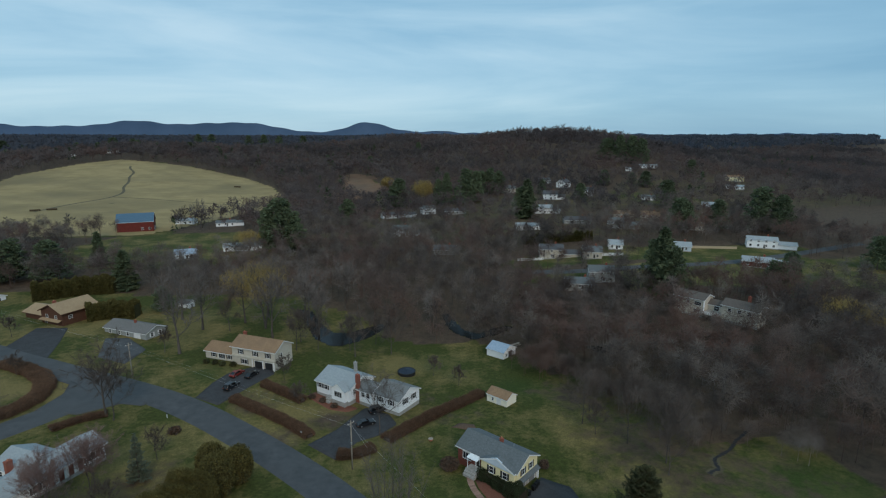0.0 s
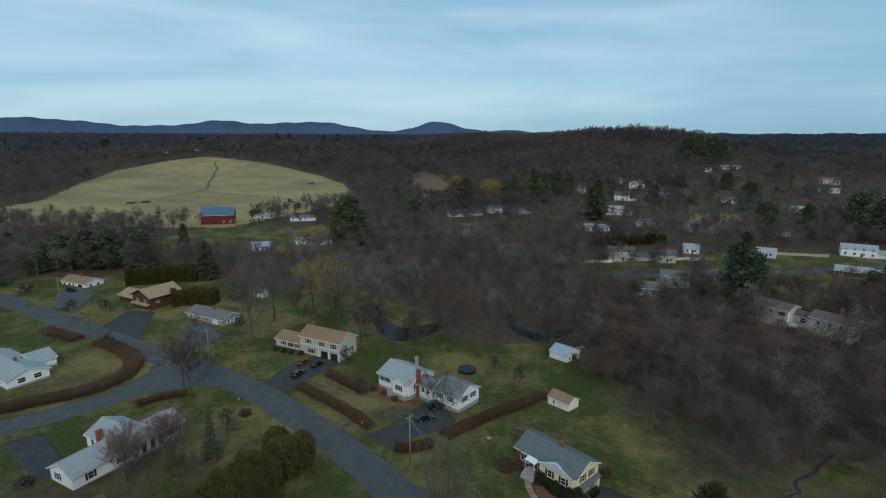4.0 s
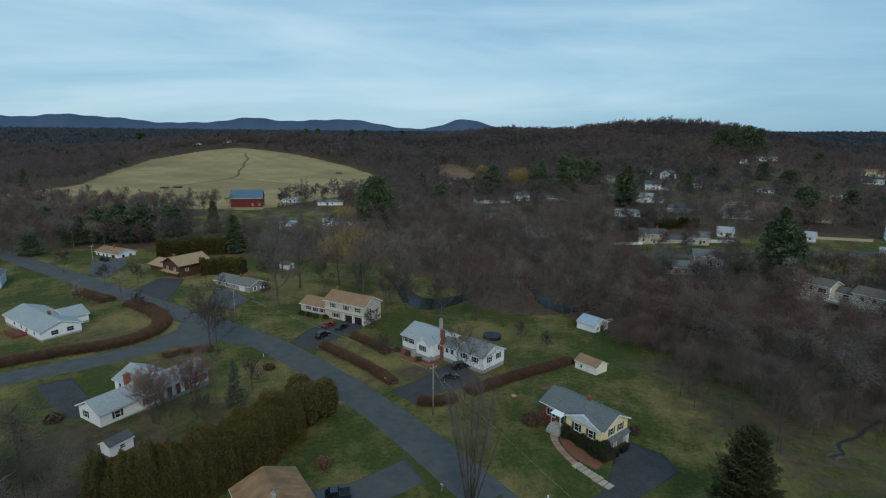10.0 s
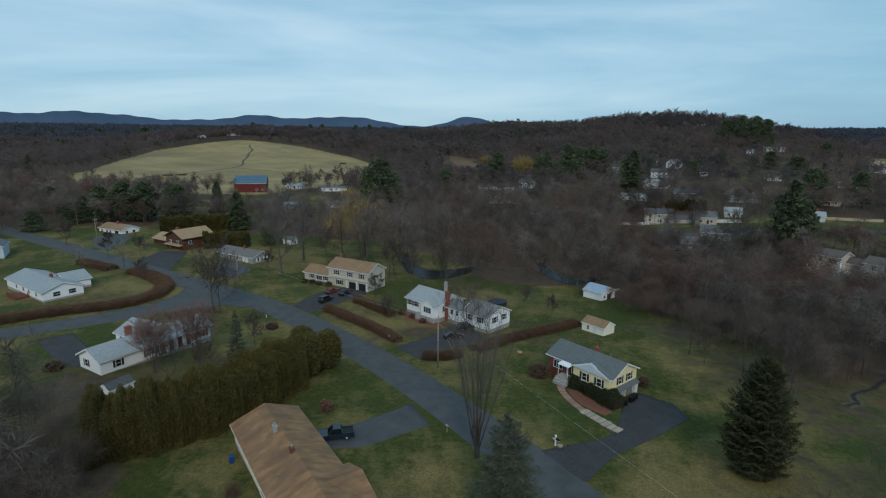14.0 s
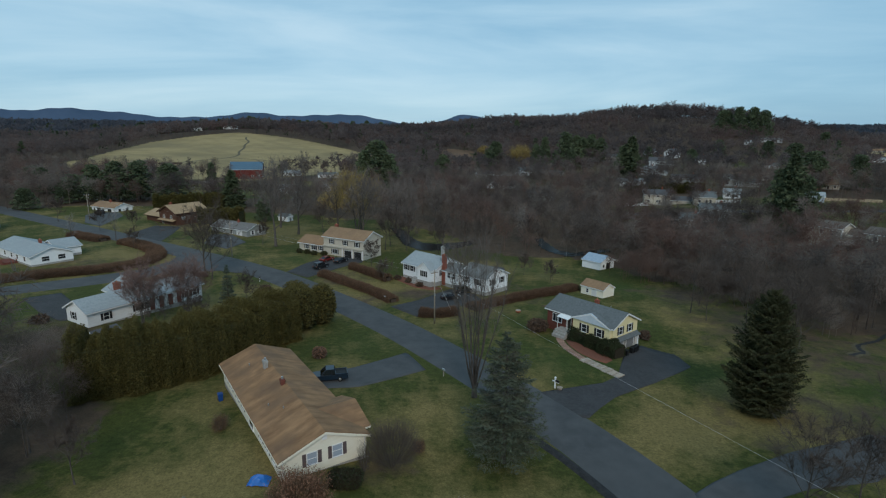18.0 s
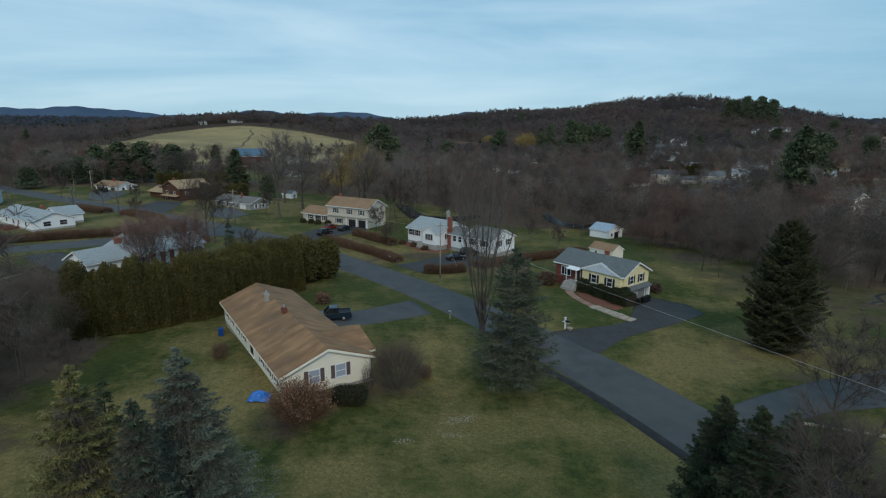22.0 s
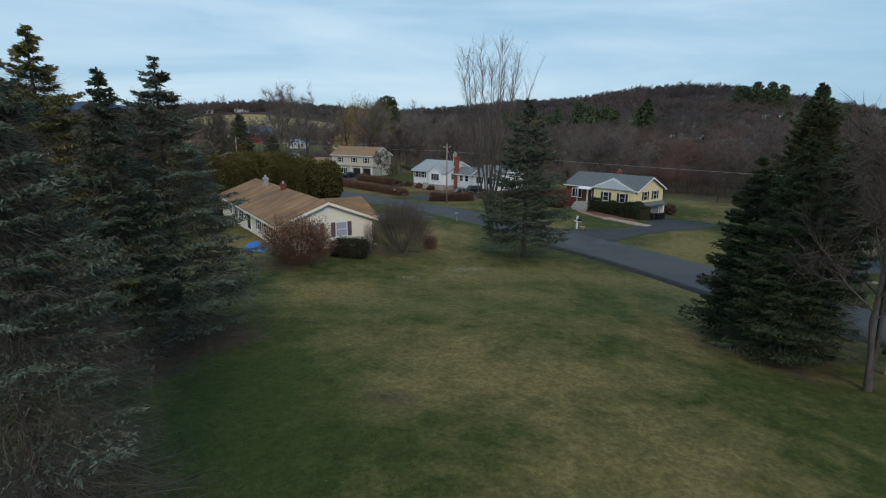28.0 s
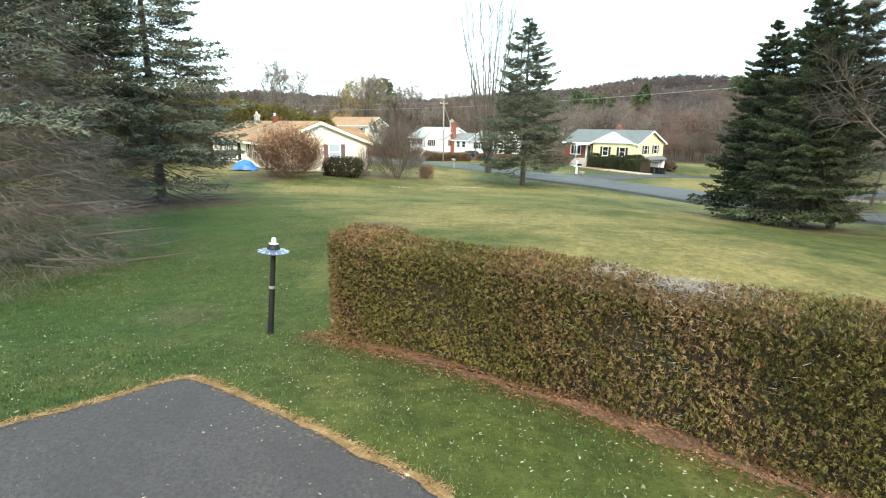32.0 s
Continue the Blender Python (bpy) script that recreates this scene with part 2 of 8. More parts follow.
def woods_material(name, base, tones):
    """Bare branches: grey and brown from tree to tree, redder or darker from stand to stand."""
    m = bpy.data.materials.new(name)
    m.use_nodes = True
    nt = m.node_tree
    b = nt.nodes["Principled BSDF"]
    co = nt.nodes.new("ShaderNodeTexCoord")
    mp = nt.nodes.new("ShaderNodeMapping")
    mp.inputs["Scale"].default_value = (1, 1, 0.3)
    nt.links.new(co.outputs["Object"], mp.inputs["Vector"])
    out = None
    for scale, lo, hi, c in tones:
        n = nt.nodes.new("ShaderNodeTexNoise")
        n.inputs["Scale"].default_value, n.inputs["Detail"].default_value = scale, 3.0
        nt.links.new(mp.outputs["Vector"], n.inputs["Vector"])
        r = nt.nodes.new("ShaderNodeMapRange")
        r.inputs["From Min"].default_value, r.inputs["From Max"].default_value, r.inputs["To Max"].default_value = lo, hi, 0.85
        nt.links.new(n.outputs["Fac"], r.inputs["Value"])
        x = nt.nodes.new("ShaderNodeMix")
        x.data_type = "RGBA"
        x.inputs["A"].default_value, x.inputs["B"].default_value = (*base, 1), (*c, 1)
        nt.links.new(r.outputs["Result"], x.inputs["Factor"])
        if out:
            nt.links.new(out, x.inputs["A"])
        out = x.outputs["Result"]
    info = nt.nodes.new("ShaderNodeNewGeometry")
    mr = nt.nodes.new("ShaderNodeMapRange")
    mr.inputs["To Min"].default_value, mr.inputs["To Max"].default_value = 0.94, 1.06
    nt.links.new(info.outputs["Random Per Island"], mr.inputs["Value"])
    hsv = nt.nodes.new("ShaderNodeHueSaturation")
    nt.links.new(mr.outputs["Result"], hsv.inputs["Value"])
    nt.links.new(out, hsv.inputs["Color"])
    thin = nt.nodes.new("ShaderNodeBsdfTranslucent")
    flat = nt.nodes.new("ShaderNodeBsdfDiffuse")
    both = nt.nodes.new("ShaderNodeMixShader")
    both.inputs["Fac"].default_value = 0.5
    for n in (thin, flat):
        nt.links.new(hsv.outputs["Color"], n.inputs["Color"])
    nt.links.new(flat.outputs["BSDF"], both.inputs[1])
    nt.links.new(thin.outputs["BSDF"], both.inputs[2])
    nt.links.new(both.outputs["Shader"], nt.nodes["Material Output"].inputs["Surface"])
    nt.nodes.remove(b)
    return m


WOODS = woods_material("woodland_bare_branches", (0.112, 0.089, 0.078), ((0.12, 0.40, 0.62, (0.255, 0.208, 0.180)), (0.03, 0.46, 0.60, (0.200, 0.122, 0.098)), (0.011, 0.48, 0.64, (0.082, 0.071, 0.068)), (0.075, 0.57, 0.68, (0.285, 0.245, 0.215))))
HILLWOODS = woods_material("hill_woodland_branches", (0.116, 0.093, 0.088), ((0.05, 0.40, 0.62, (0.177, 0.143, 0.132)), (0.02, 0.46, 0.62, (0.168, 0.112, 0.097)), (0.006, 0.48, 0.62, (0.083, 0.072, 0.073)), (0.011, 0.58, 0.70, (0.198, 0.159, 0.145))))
# Haze is mixed into this colour: bluer than the hill woods.
HAZEWOODS = woods_material("hazy_horizon_branches", (0.094, 0.097, 0.114), ((0.006, 0.46, 0.62, (0.113, 0.102, 0.109)), (0.003, 0.48, 0.62, (0.074, 0.084, 0.104))))
NEEDLE = leafy("dark_green_needles", [(0.032, 0.044, 0.022), (0.066, 0.082, 0.042)])
WARMNEEDLE = leafy("brownish_green_needles", [(0.040, 0.044, 0.019), (0.080, 0.082, 0.038)])
BLUENEEDLE = leafy("blue_green_needles", [(0.066, 0.080, 0.058), (0.158, 0.178, 0.138)])
OLIVENEEDLE = leafy("olive_green_needles", [(0.104, 0.104, 0.038), (0.212, 0.192, 0.074)])
ARBOR = leafy("arborvitae_green", [(0.062, 0.054, 0.014), (0.120, 0.101, 0.029)], 0.2)
HEDGELEAF = leafy("hedge_sprays", [(0.049, 0.046, 0.011), (0.120, 0.102, 0.028)], 0.4)
HEDGEDRY = leafy("dry_hedge_sprays", [(0.080, 0.050, 0.023), (0.17, 0.105, 0.050)], 0.35)
WILLOW = leafy("yellow_willow_twigs", [(0.225, 0.158, 0.048), (0.34, 0.245, 0.082)], 0.2)
RUST = leafy("rust_dry_leaves", [(0.17, 0.088, 0.054), (0.28, 0.155, 0.10)], 0.3)
HEDGEBROWN = leafy("brown_bare_hedge", [(0.100, 0.062, 0.041), (0.170, 0.106, 0.068)], 0.3)
NEEDLEBED = material("fallen_needles", [(0.085, 0.052, 0.034), (0.15, 0.092, 0.060)], 5.0, 0.95, 0.6, 40)
YEW = leafy("dark_yew_sprays", [(0.018, 0.026, 0.011), (0.040, 0.050, 0.022)])
MULCH = material("red_mulch", [(0.13, 0.05, 0.032), (0.20, 0.085, 0.055)], 5.0, 0.95, 0.6, 40)
SLATE = material("pale_stone", [(0.28, 0.225, 0.175), (0.40, 0.335, 0.27)], 2.5, 0.85, 0.4, per_object=0.15)
POLEWOOD = material("pole_wood", [(0.20, 0.17, 0.135), (0.33, 0.285, 0.23)], 3.0, 0.9, 0.4, 12, stretch=(3, 3, 0.3))
BLACKMETAL = material("black_painted_metal", [(0.006, 0.006, 0.007), (0.012, 0.012, 0.013)], 8.0, 0.6, spec=0.3)
STEEL = material("galvanised_steel", [(0.42, 0.43, 0.44), (0.55, 0.56, 0.57)], 6.0, 0.4, metal=0.8)
WIRE = material("cable_grey", [(0.40, 0.40, 0.40), (0.50, 0.50, 0.50)], 4.0, 0.6)
RUBBER = material("tyre_rubber", [(0.012, 0.012, 0.012), (0.02, 0.02, 0.02)], 8.0, 0.85)
TARP = material("blue_tarp", [(0.01, 0.11, 0.42), (0.02, 0.16, 0.52)], 3.0, 0.45, 0.8, 6, spec=0.5)
PLASTICBLUE = material("blue_plastic", [(0.01, 0.05, 0.20), (0.015, 0.065, 0.25)], 3.0, 0.4)
TERRACOTTA = material("orange_clay", [(0.36, 0.13, 0.07), (0.46, 0.18, 0.10)], 4.0, 0.8)
# Distance haze over the woods is painted in as a blue base colour.
HAZYMOUNTAIN = material("haze_blue_mountains", [(0.060, 0.094, 0.150), (0.080, 0.118, 0.185)], 0.004, 1.0, spec=0.0)


def paint(name, c):
    return material(name, [c, tuple(1.15 * v for v in c)], 1.0, 0.28, spec=0.6)


def glass(name, c, rough=0.08):
    m = bpy.data.materials.new(name)
    m.use_nodes = True
    b = m.node_tree.nodes["Principled BSDF"]
    b.inputs["Base Color"].default_value, b.inputs["Roughness"].default_value, b.inputs["Specular IOR Level"].default_value = (*c, 1), rough, 0.6
    return m


PANE = glass("window_glass", (0.02, 0.024, 0.03))
PANELIGHT = glass("curtained_glass", (0.34, 0.39, 0.46), 0.1)
CARGLASS = glass("car_glass", (0.01, 0.011, 0.013), 0.05)
WATER = glass("pond_water", (0.012, 0.011, 0.009), 0.16)
WATER.node_tree.nodes["Principled BSDF"].inputs["IOR"].default_value = 1.33
WATER.node_tree.nodes["Principled BSDF"].inputs["Specular IOR Level"].default_value = 0.14


# ---- mesh helpers ----
class Mesh:
    """Vertices and faces of one part, gathered piece by piece."""

    def __init__(self):
        self.v, self.f = [], []

    def add(self, verts, faces):
        n = len(self.v)
        self.v.extend(tuple(p) for p in verts)
        self.f.extend(tuple(n + i for i in f) for f in faces)
        return self

    def box(self, x0, y0, z0, x1, y1, z1):
        v = [(x, y, z) for z in (z0, z1) for y in (y0, y1) for x in (x0, x1)]
        return self.add(v, [(0, 2, 3, 1), (4, 5, 7, 6), (0, 1, 5, 4), (2, 6, 7, 3), (0, 4, 6, 2), (1, 3, 7, 5)])

    def prism(self, ring, off):
        """A flat ring of points pushed by off."""
        n = len(ring)
        b = [tuple(np.add(p, off)) for p in ring]
        return self.add(list(ring) + b, [tuple(range(n))[::-1], tuple(range(n, 2 * n))] + [(i, (i + 1) % n, n + (i + 1) % n, n + i) for i in range(n)])

    def tube(self, p, q, r0, r1, n=6, cap=True):
        p, q = Vector(p), Vector(q)
        d = (q - p).normalized()
        s = d.orthogonal().normalized()
        u = d.cross(s)
        ring = [s * math.cos(2 * math.pi * i / n) + u * math.sin(2 * math.pi * i / n) for i in range(n)]
        f = [(i, (i + 1) % n, n + (i + 1) % n, n + i) for i in range(n)]
        if cap:
            f += [tuple(range(n))[::-1], tuple(range(n, 2 * n))]
        return self.add([p + r * r0 for r in ring] + [q + r * r1 for r in ring], f)

    def sweep(self, pts, r, n=5):
        """One connected tube through points."""
        v, f = [], []
        for i, p in enumerate(pts):
            d = (Vector(pts[min(i + 1, len(pts) - 1)]) - Vector(pts[max(i - 1, 0)])).normalized()
            s = d.cross(Vector((0, 0, 1))).normalized()
            u = s.cross(d)
            v += [Vector(p) + (s * math.cos(2 * math.pi * k / n) + u * math.sin(2 * math.pi * k / n)) * r for k in range(n)]
            if i:
                f += [((i - 1) * n + k, (i - 1) * n + (k + 1) % n, i * n + (k + 1) % n, i * n + k) for k in range(n)]
        return self.add(v, f)

    def lathe(self, rings, n=12):
        """rings: (radius, z) from the bottom up, round the z axis."""
        v = [(r * math.cos(2 * math.pi * i / n), r * math.sin(2 * math.pi * i / n), z) for r, z in rings for i in range(n)]
        f = [(k * n + i, k * n + (i + 1) % n, (k + 1) * n + (i + 1) % n, (k + 1) * n + i) for k in range(len(rings) - 1) for i in range(n)]
        return self.add(v, f + [tuple(range(n))[::-1], tuple((len(rings) - 1) * n + i for i in range(n))])

    def data(self, name, mat, smooth=False):
        me = bpy.data.meshes.new(name)
        me.from_pydata(self.v, [], self.f)
        me.materials.append(mat)
        if smooth:
            me.polygons.foreach_set("use_smooth", [True] * len(me.polygons))
        me.update()
        return me


def array_mesh(name, v, tris, mat):
    """A mesh of triangles from numpy arrays."""
    me = bpy.data.meshes.new(name)
    me.vertices.add(len(v))
    me.vertices.foreach_set("co", np.ascontiguousarray(v, np.float32).ravel())
    me.loops.add(3 * len(tris))
    me.loops.foreach_set("vertex_index", np.ascontiguousarray(tris, np.int32).ravel())
    me.polygons.add(len(tris))
    me.polygons.foreach_set("loop_start", np.arange(0, 3 * len(tris), 3, dtype=np.int32))
    me.polygons.foreach_set("loop_total", np.full(len(tris), 3, np.int32))
    me.materials.append(mat)
    me.update(calc_edges=True)
    return me


def part(name, shape, mat, parent, label="", smooth=False):
    me = shape.data(name, mat, smooth) if isinstance(shape, Mesh) else shape
    ob = new(name, me)
    ob.parent = parent
    if label:
        tagged(ob, label)
    return ob


def thing(name, m, label, category, group=""):
    ob = new(name)
    ob.matrix_world = m
    return tagged(ob, label, category, group)


# ---- ground ----
def ease(a, b, v):
    t = np.clip((v - a) / (b - a), 0.0, 1.0)
    return t * t * (3 - 2 * t)


def mound(x, y, cx, cy, sx, sy):
    return np.exp(-(((x - cx) / sx) ** 2) - ((y - cy) / sy) ** 2)


def ground_z(x, y):
    """The height of the ground: a lawn that falls to the road, a pond's hollow, a field hill, a wooded hill, far uplands."""
    z = -1.95 - 0.42 * ease(5, 9.5, y) - 2.73 * ease(9, 62, y) - 1.5 * ease(70, 135, y) + 1.6 * ease(160, 420, y)
    z = z - 0.28 * ease(-0.5, 4.5, x) * (1 - ease(9, 16, y)) * ease(-30, -5, y)
    z = z + 2.2 * ease(-20, -95, x) * (1 - ease(300, 420, y))
    z = z - 2.8 * mound(x, y, 58, 182, 58, 50)
    z = z + 1.9 * mound(x, y, -18, 60, 15, 22)
    z = z - 1.0 * ease(4, 24, x) * (1 - ease(35, 60, y)) - 1.0 * mound(x, y, 45, 75, 25, 25)
    z = z + 1.6 * mound(x, y, -20, 165, 26, 30) + 1.0 * mound(x, y, -105, 142, 30, 30)
    z = z - 1.0 * mound(x, y, 42, 90, 8, 9)
    z = z + 5 * ease(80, 170, x) * ease(100, 260, y)
    z = z + 40 * mound(x, y, -330, 1010, 270, 340) + 5 * mound(x, y, -380, 500, 150, 170)
    z = z + 58 * mound(x, y, 400, 880, 240, 260) + 46 * mound(x, y, 160, 1260, 270, 270)
    return z + 60 * ease(900, 2600, np.hypot(x, y))


def on_ground(x, y, turn=0.0, dz=0.0):
    return pose(x, y, float(ground_z(x, y)) + dz, 0, 0, turn)

# Clearings in the woodland, and where it is thin: centre and half sizes.
CLEAR = [(-146, 408, 30, 15), (-75, 182, 90, 62), (8, 118, 50, 42), (-85, 130, 66, 42), (-24, 76, 20, 36), (40, 152, 20, 26), (10, 172, 22, 9), (-140, 232, 60, 30), (-100, 350, 62, 60), (140, 275, 50, 18), (215, 262, 60, 18), (36, 668, 26, 112), (170, 243, 85, 7)]
THIN = [(190, 430, 170, 110), (-20, 360, 70, 40), (430, 500, 150, 100)]
FIELD = [(-440, 425), (-345, 452), (-330, 509), (-368, 640), (-383, 748), (-350, 840), (-312, 888), (-260, 866), (-211, 846), (-166, 812), (-116, 764), (-75, 690), (-48, 565), (-57, 530), (-131, 402), (-228, 398), (-320, 402), (-440, 400)]


# Dry, worn stretches of lawn: centre, half sizes and share.
DRY = [(-24, 43, 10, 9, 0.40), (-38, 40, 12, 12, 0.36), (0, 66, 6, 8, 0.42), (-3, 60, 6, 5, 0.3), (-7, 38, 4.5, 2.0, 0.5), (-1, 41.5, 4, 2.0, 0.45), (4, 45, 3.5, 2.4, 0.5), (-42, 112, 22, 16, 0.45), (-95, 150, 26, 16, 0.45), (-12, 130, 14, 14, 0.4), (-30, 70, 8, 10, 0.25), (-110, 200, 30, 14, 0.4), (35, 60, 6, 5, 0.4), (6, 25, 6, 9, 0.24), (11, 18, 7, 8, 0.26), (5, 12, 5, 3, 0.2), (-3, 34, 9, 2.2, 0.6), (4, 38, 6, 2, 0.4), (-1.4, 20.9, 2.0, 2.0, 0.7), (2, 45, 9, 4, 0.3), (12, 50, 5, 6, 0.35), (-20, 46, 3, 6, 0.6), (34, 66, 9, 6, 0.55), (56, 66, 9, 8, 0.6), (-6, 78, 8, 5, 0.4), (20, 38, 4, 8, 0.5), (60, 90, 10, 10, 0.35), (15, 158, 14, 8, 0.4), (-60, 205, 20, 12, 0.4)]
# Leaf-strewn, brownish stretches: centre, half sizes and share.
BROWN = [(-47, 60, 5, 11, 0.62), (-50, 46, 9, 13, 0.6), (-13, 26, 3.2, 4.2, 0.62), (-18.5, 26, 6, 6, 0.62), (18.5, 28.5, 3.6, 4.6, 0.56), (-1.5, 20, 2.0, 1.4, 0.44), (10, 17, 6, 7, 0.24), (6, 38, 16, 14, 0.20), (52, 62, 22, 12, 0.30), (-14, 121, 11, 11, 0.36), (-40, 104, 13, 13, 0.40), (-48, 88, 14, 10, 0.50), (9, 110, 10, 7, 0.34), (26, 122, 15, 5, 0.30), (18, 152, 14, 10, 0.20), (-100, 152, 18, 9, 0.22), (-112, 178, 16, 8, 0.34), (-40, 38, 9, 16, 0.34), (64, 112, 12, 26, 0.30), (72, 98, 22, 32, 0.42), (64, 128, 10, 12, 0.5), (62, 92, 14, 18, 0.36), (84, 84, 18, 14, 0.36), (56, 66, 20, 14, 0.34), (-64, 92, 14, 12, 0.48), (54, 132, 5, 3, 0.4), (-4.6, 9.6, 1.5, 1.2, 0.34), (-3.4, 8.4, 0.8, 0.6, 0.3), (1.2, 14.6, 2.0, 0.9, 0.2), (-6.8, 7.0, 0.9, 1.6, 0.4), (-60, 150, 14, 14, 0.12), (-20, 146, 10, 6, 0.26), (-14, 44.5, 4.5, 3.2, 0.40), (-5, 52.5, 4.6, 3.6, 0.40), (-75, 100, 10, 9, 0.30), (-2, 126, 12, 8, 0.42), (16, 134, 16, 12, 0.34), (-24, 138, 12, 10, 0.36), (-92, 142, 22, 14, 0.34), (38, 118, 4, 3, 0.34), (0, 172, 24, 8, 0.3), (40, 182, 16, 10, 0.3), (-60, 186, 10, 8, 0.2), (29, 61, 7, 7, 0.12), (2, 10.5, 3.2, 1.4, 0.12), (-5.4, 7.6, 1.2, 1.0, 0.16), (-2.2, 9.6, 1.5, 1.0, 0.14)]
# Lush, dark green stretches of lawn; those at (-7, 9) and (-8, 17) paint spruce shade.
LUSH_AND_SHADE = [(-5, 33, 6, 1.5, 0.6), (-7, 9, 5, 5.5, 0.9), (-8, 17, 5, 8, 0.8), (0.5, 5.4, 4, 2.2, 0.12), (90, 74, 22, 16, 0.7), (62, 78, 16, 10, 0.35), (28, 86, 6, 8, 0.5), (-62, 104, 18, 14, 0.45), (78, 66, 24, 14, 0.6), (3, 35, 10, 3, 0.5), (8, 42, 12, 7, 0.3), (22, 84, 5, 8, 0.5), (50, 135, 9, 8, 0.6), (30, 158, 10, 8, 0.4), (-40, 158, 7, 7, 0.5), (-130, 222, 9, 8, 0.5), (-12, 92, 5, 6, 0.3)]
POND = [(-17, 219), (-13, 200), (-9.5, 183), (-4, 175.7), (0, 175.7), (8.6, 182.4), (17, 194), (15, 198), (8.5, 193.5), (2, 189), (-3.3, 189.7), (-7.2, 199), (-11.5, 216)]
POND_EAST = [(41, 206), (40.4, 194.7), (41.5, 187), (47, 178.4), (56, 181), (66, 188), (64, 190.5), (57, 188), (50.7, 184), (46.3, 188.7), (44.8, 198), (44, 207)]
WEST_WOOD = [(-46, 51), (-45, 57), (-44, 62), (-45, 66), (-56, 72), (-74, 80), (-95, 70), (-100, 20), (-70, 0), (-52, 8), (-44, 30)]
EAST_WOOD = [(50, 186), (55, 166), (60.5, 158), (63, 146), (73, 139), (77, 122), (84, 116), (84, 106), (83, 99), (90, 96), (100, 97), (106, 84), (100, 60), (92, 30), (150, 10), (230, 60), (230, 190), (120, 215), (70, 215)]


def inside_ring(ring, x, y):
    """1 inside a ring of points on the plan."""
    inside = np.zeros(np.shape(x), bool)
    for (ax, ay), (bx, by) in zip(ring, ring[1:] + ring[:1]):
        if ay != by:
            inside ^= ((ay > y) != (by > y)) & (x < (bx - ax) * (y - ay) / (by - ay) + ax)
    return inside * 1.0


def field(x, y):
    return inside_ring(FIELD, x, y)


def woods(x, y):
    """The share of the ground that bare woodland covers."""
    w = ease(228, 250, y) + 0.0 * x
    w = np.maximum(w, mound(x, y, 60, 235, 78, 66) > 0.40)
    w = np.maximum(w, inside_ring(WEST_WOOD, x, y))
    w = np.maximum(w, mound(x, y, -250, 150, 95, 130) > 0.4)
    w = np.where((np.hypot(x, y) > 110) & (np.abs(x) > 1.05 * y + 90), 1.0, w)
    w = np.maximum(w, inside_ring(EAST_WOOD, x, y))
    for cx, cy, rx, ry in CLEAR:
        w = w * (1 - 1.0 * (((x - cx) / rx) ** 2 + ((y - cy) / ry) ** 2 < 1))
    for ring in (POND, POND_EAST):
        w = w * (1 - inside_ring(ring, x, y))
    for cx, cy, rx, ry in THIN:
        w = w * (1 - 0.5 * (((x - cx) / rx) ** 2 + ((y - cy) / ry) ** 2 < 1))
    return w * (1 - field(x, y))



xs = 46 * np.sinh(np.linspace(-5.4, 5.4, 270))
xs = np.sort(np.r_[xs[np.abs(xs) > 14], np.linspace(-14, 14, 57)])
ys = 80 + 46 * np.sinh(np.linspace(-3.2, 5.33, 280))
ys = np.sort(np.r_[ys[(ys < 0) | (ys > 24)], np.linspace(0, 24, 61)])
gx, gy = np.meshgrid(xs, ys)
gz = ground_z(gx, gy)
n = len(xs)
k = (np.arange(len(ys) - 1)[:, None] * n + np.arange(n - 1)[None]).ravel()
tri = np.concatenate([np.stack([k, k + 1, k + n + 1], 1), np.stack([k, k + n + 1, k + n], 1)])
tri = tri.reshape(2, -1, 3).transpose(1, 0, 2).reshape(-1, 3)


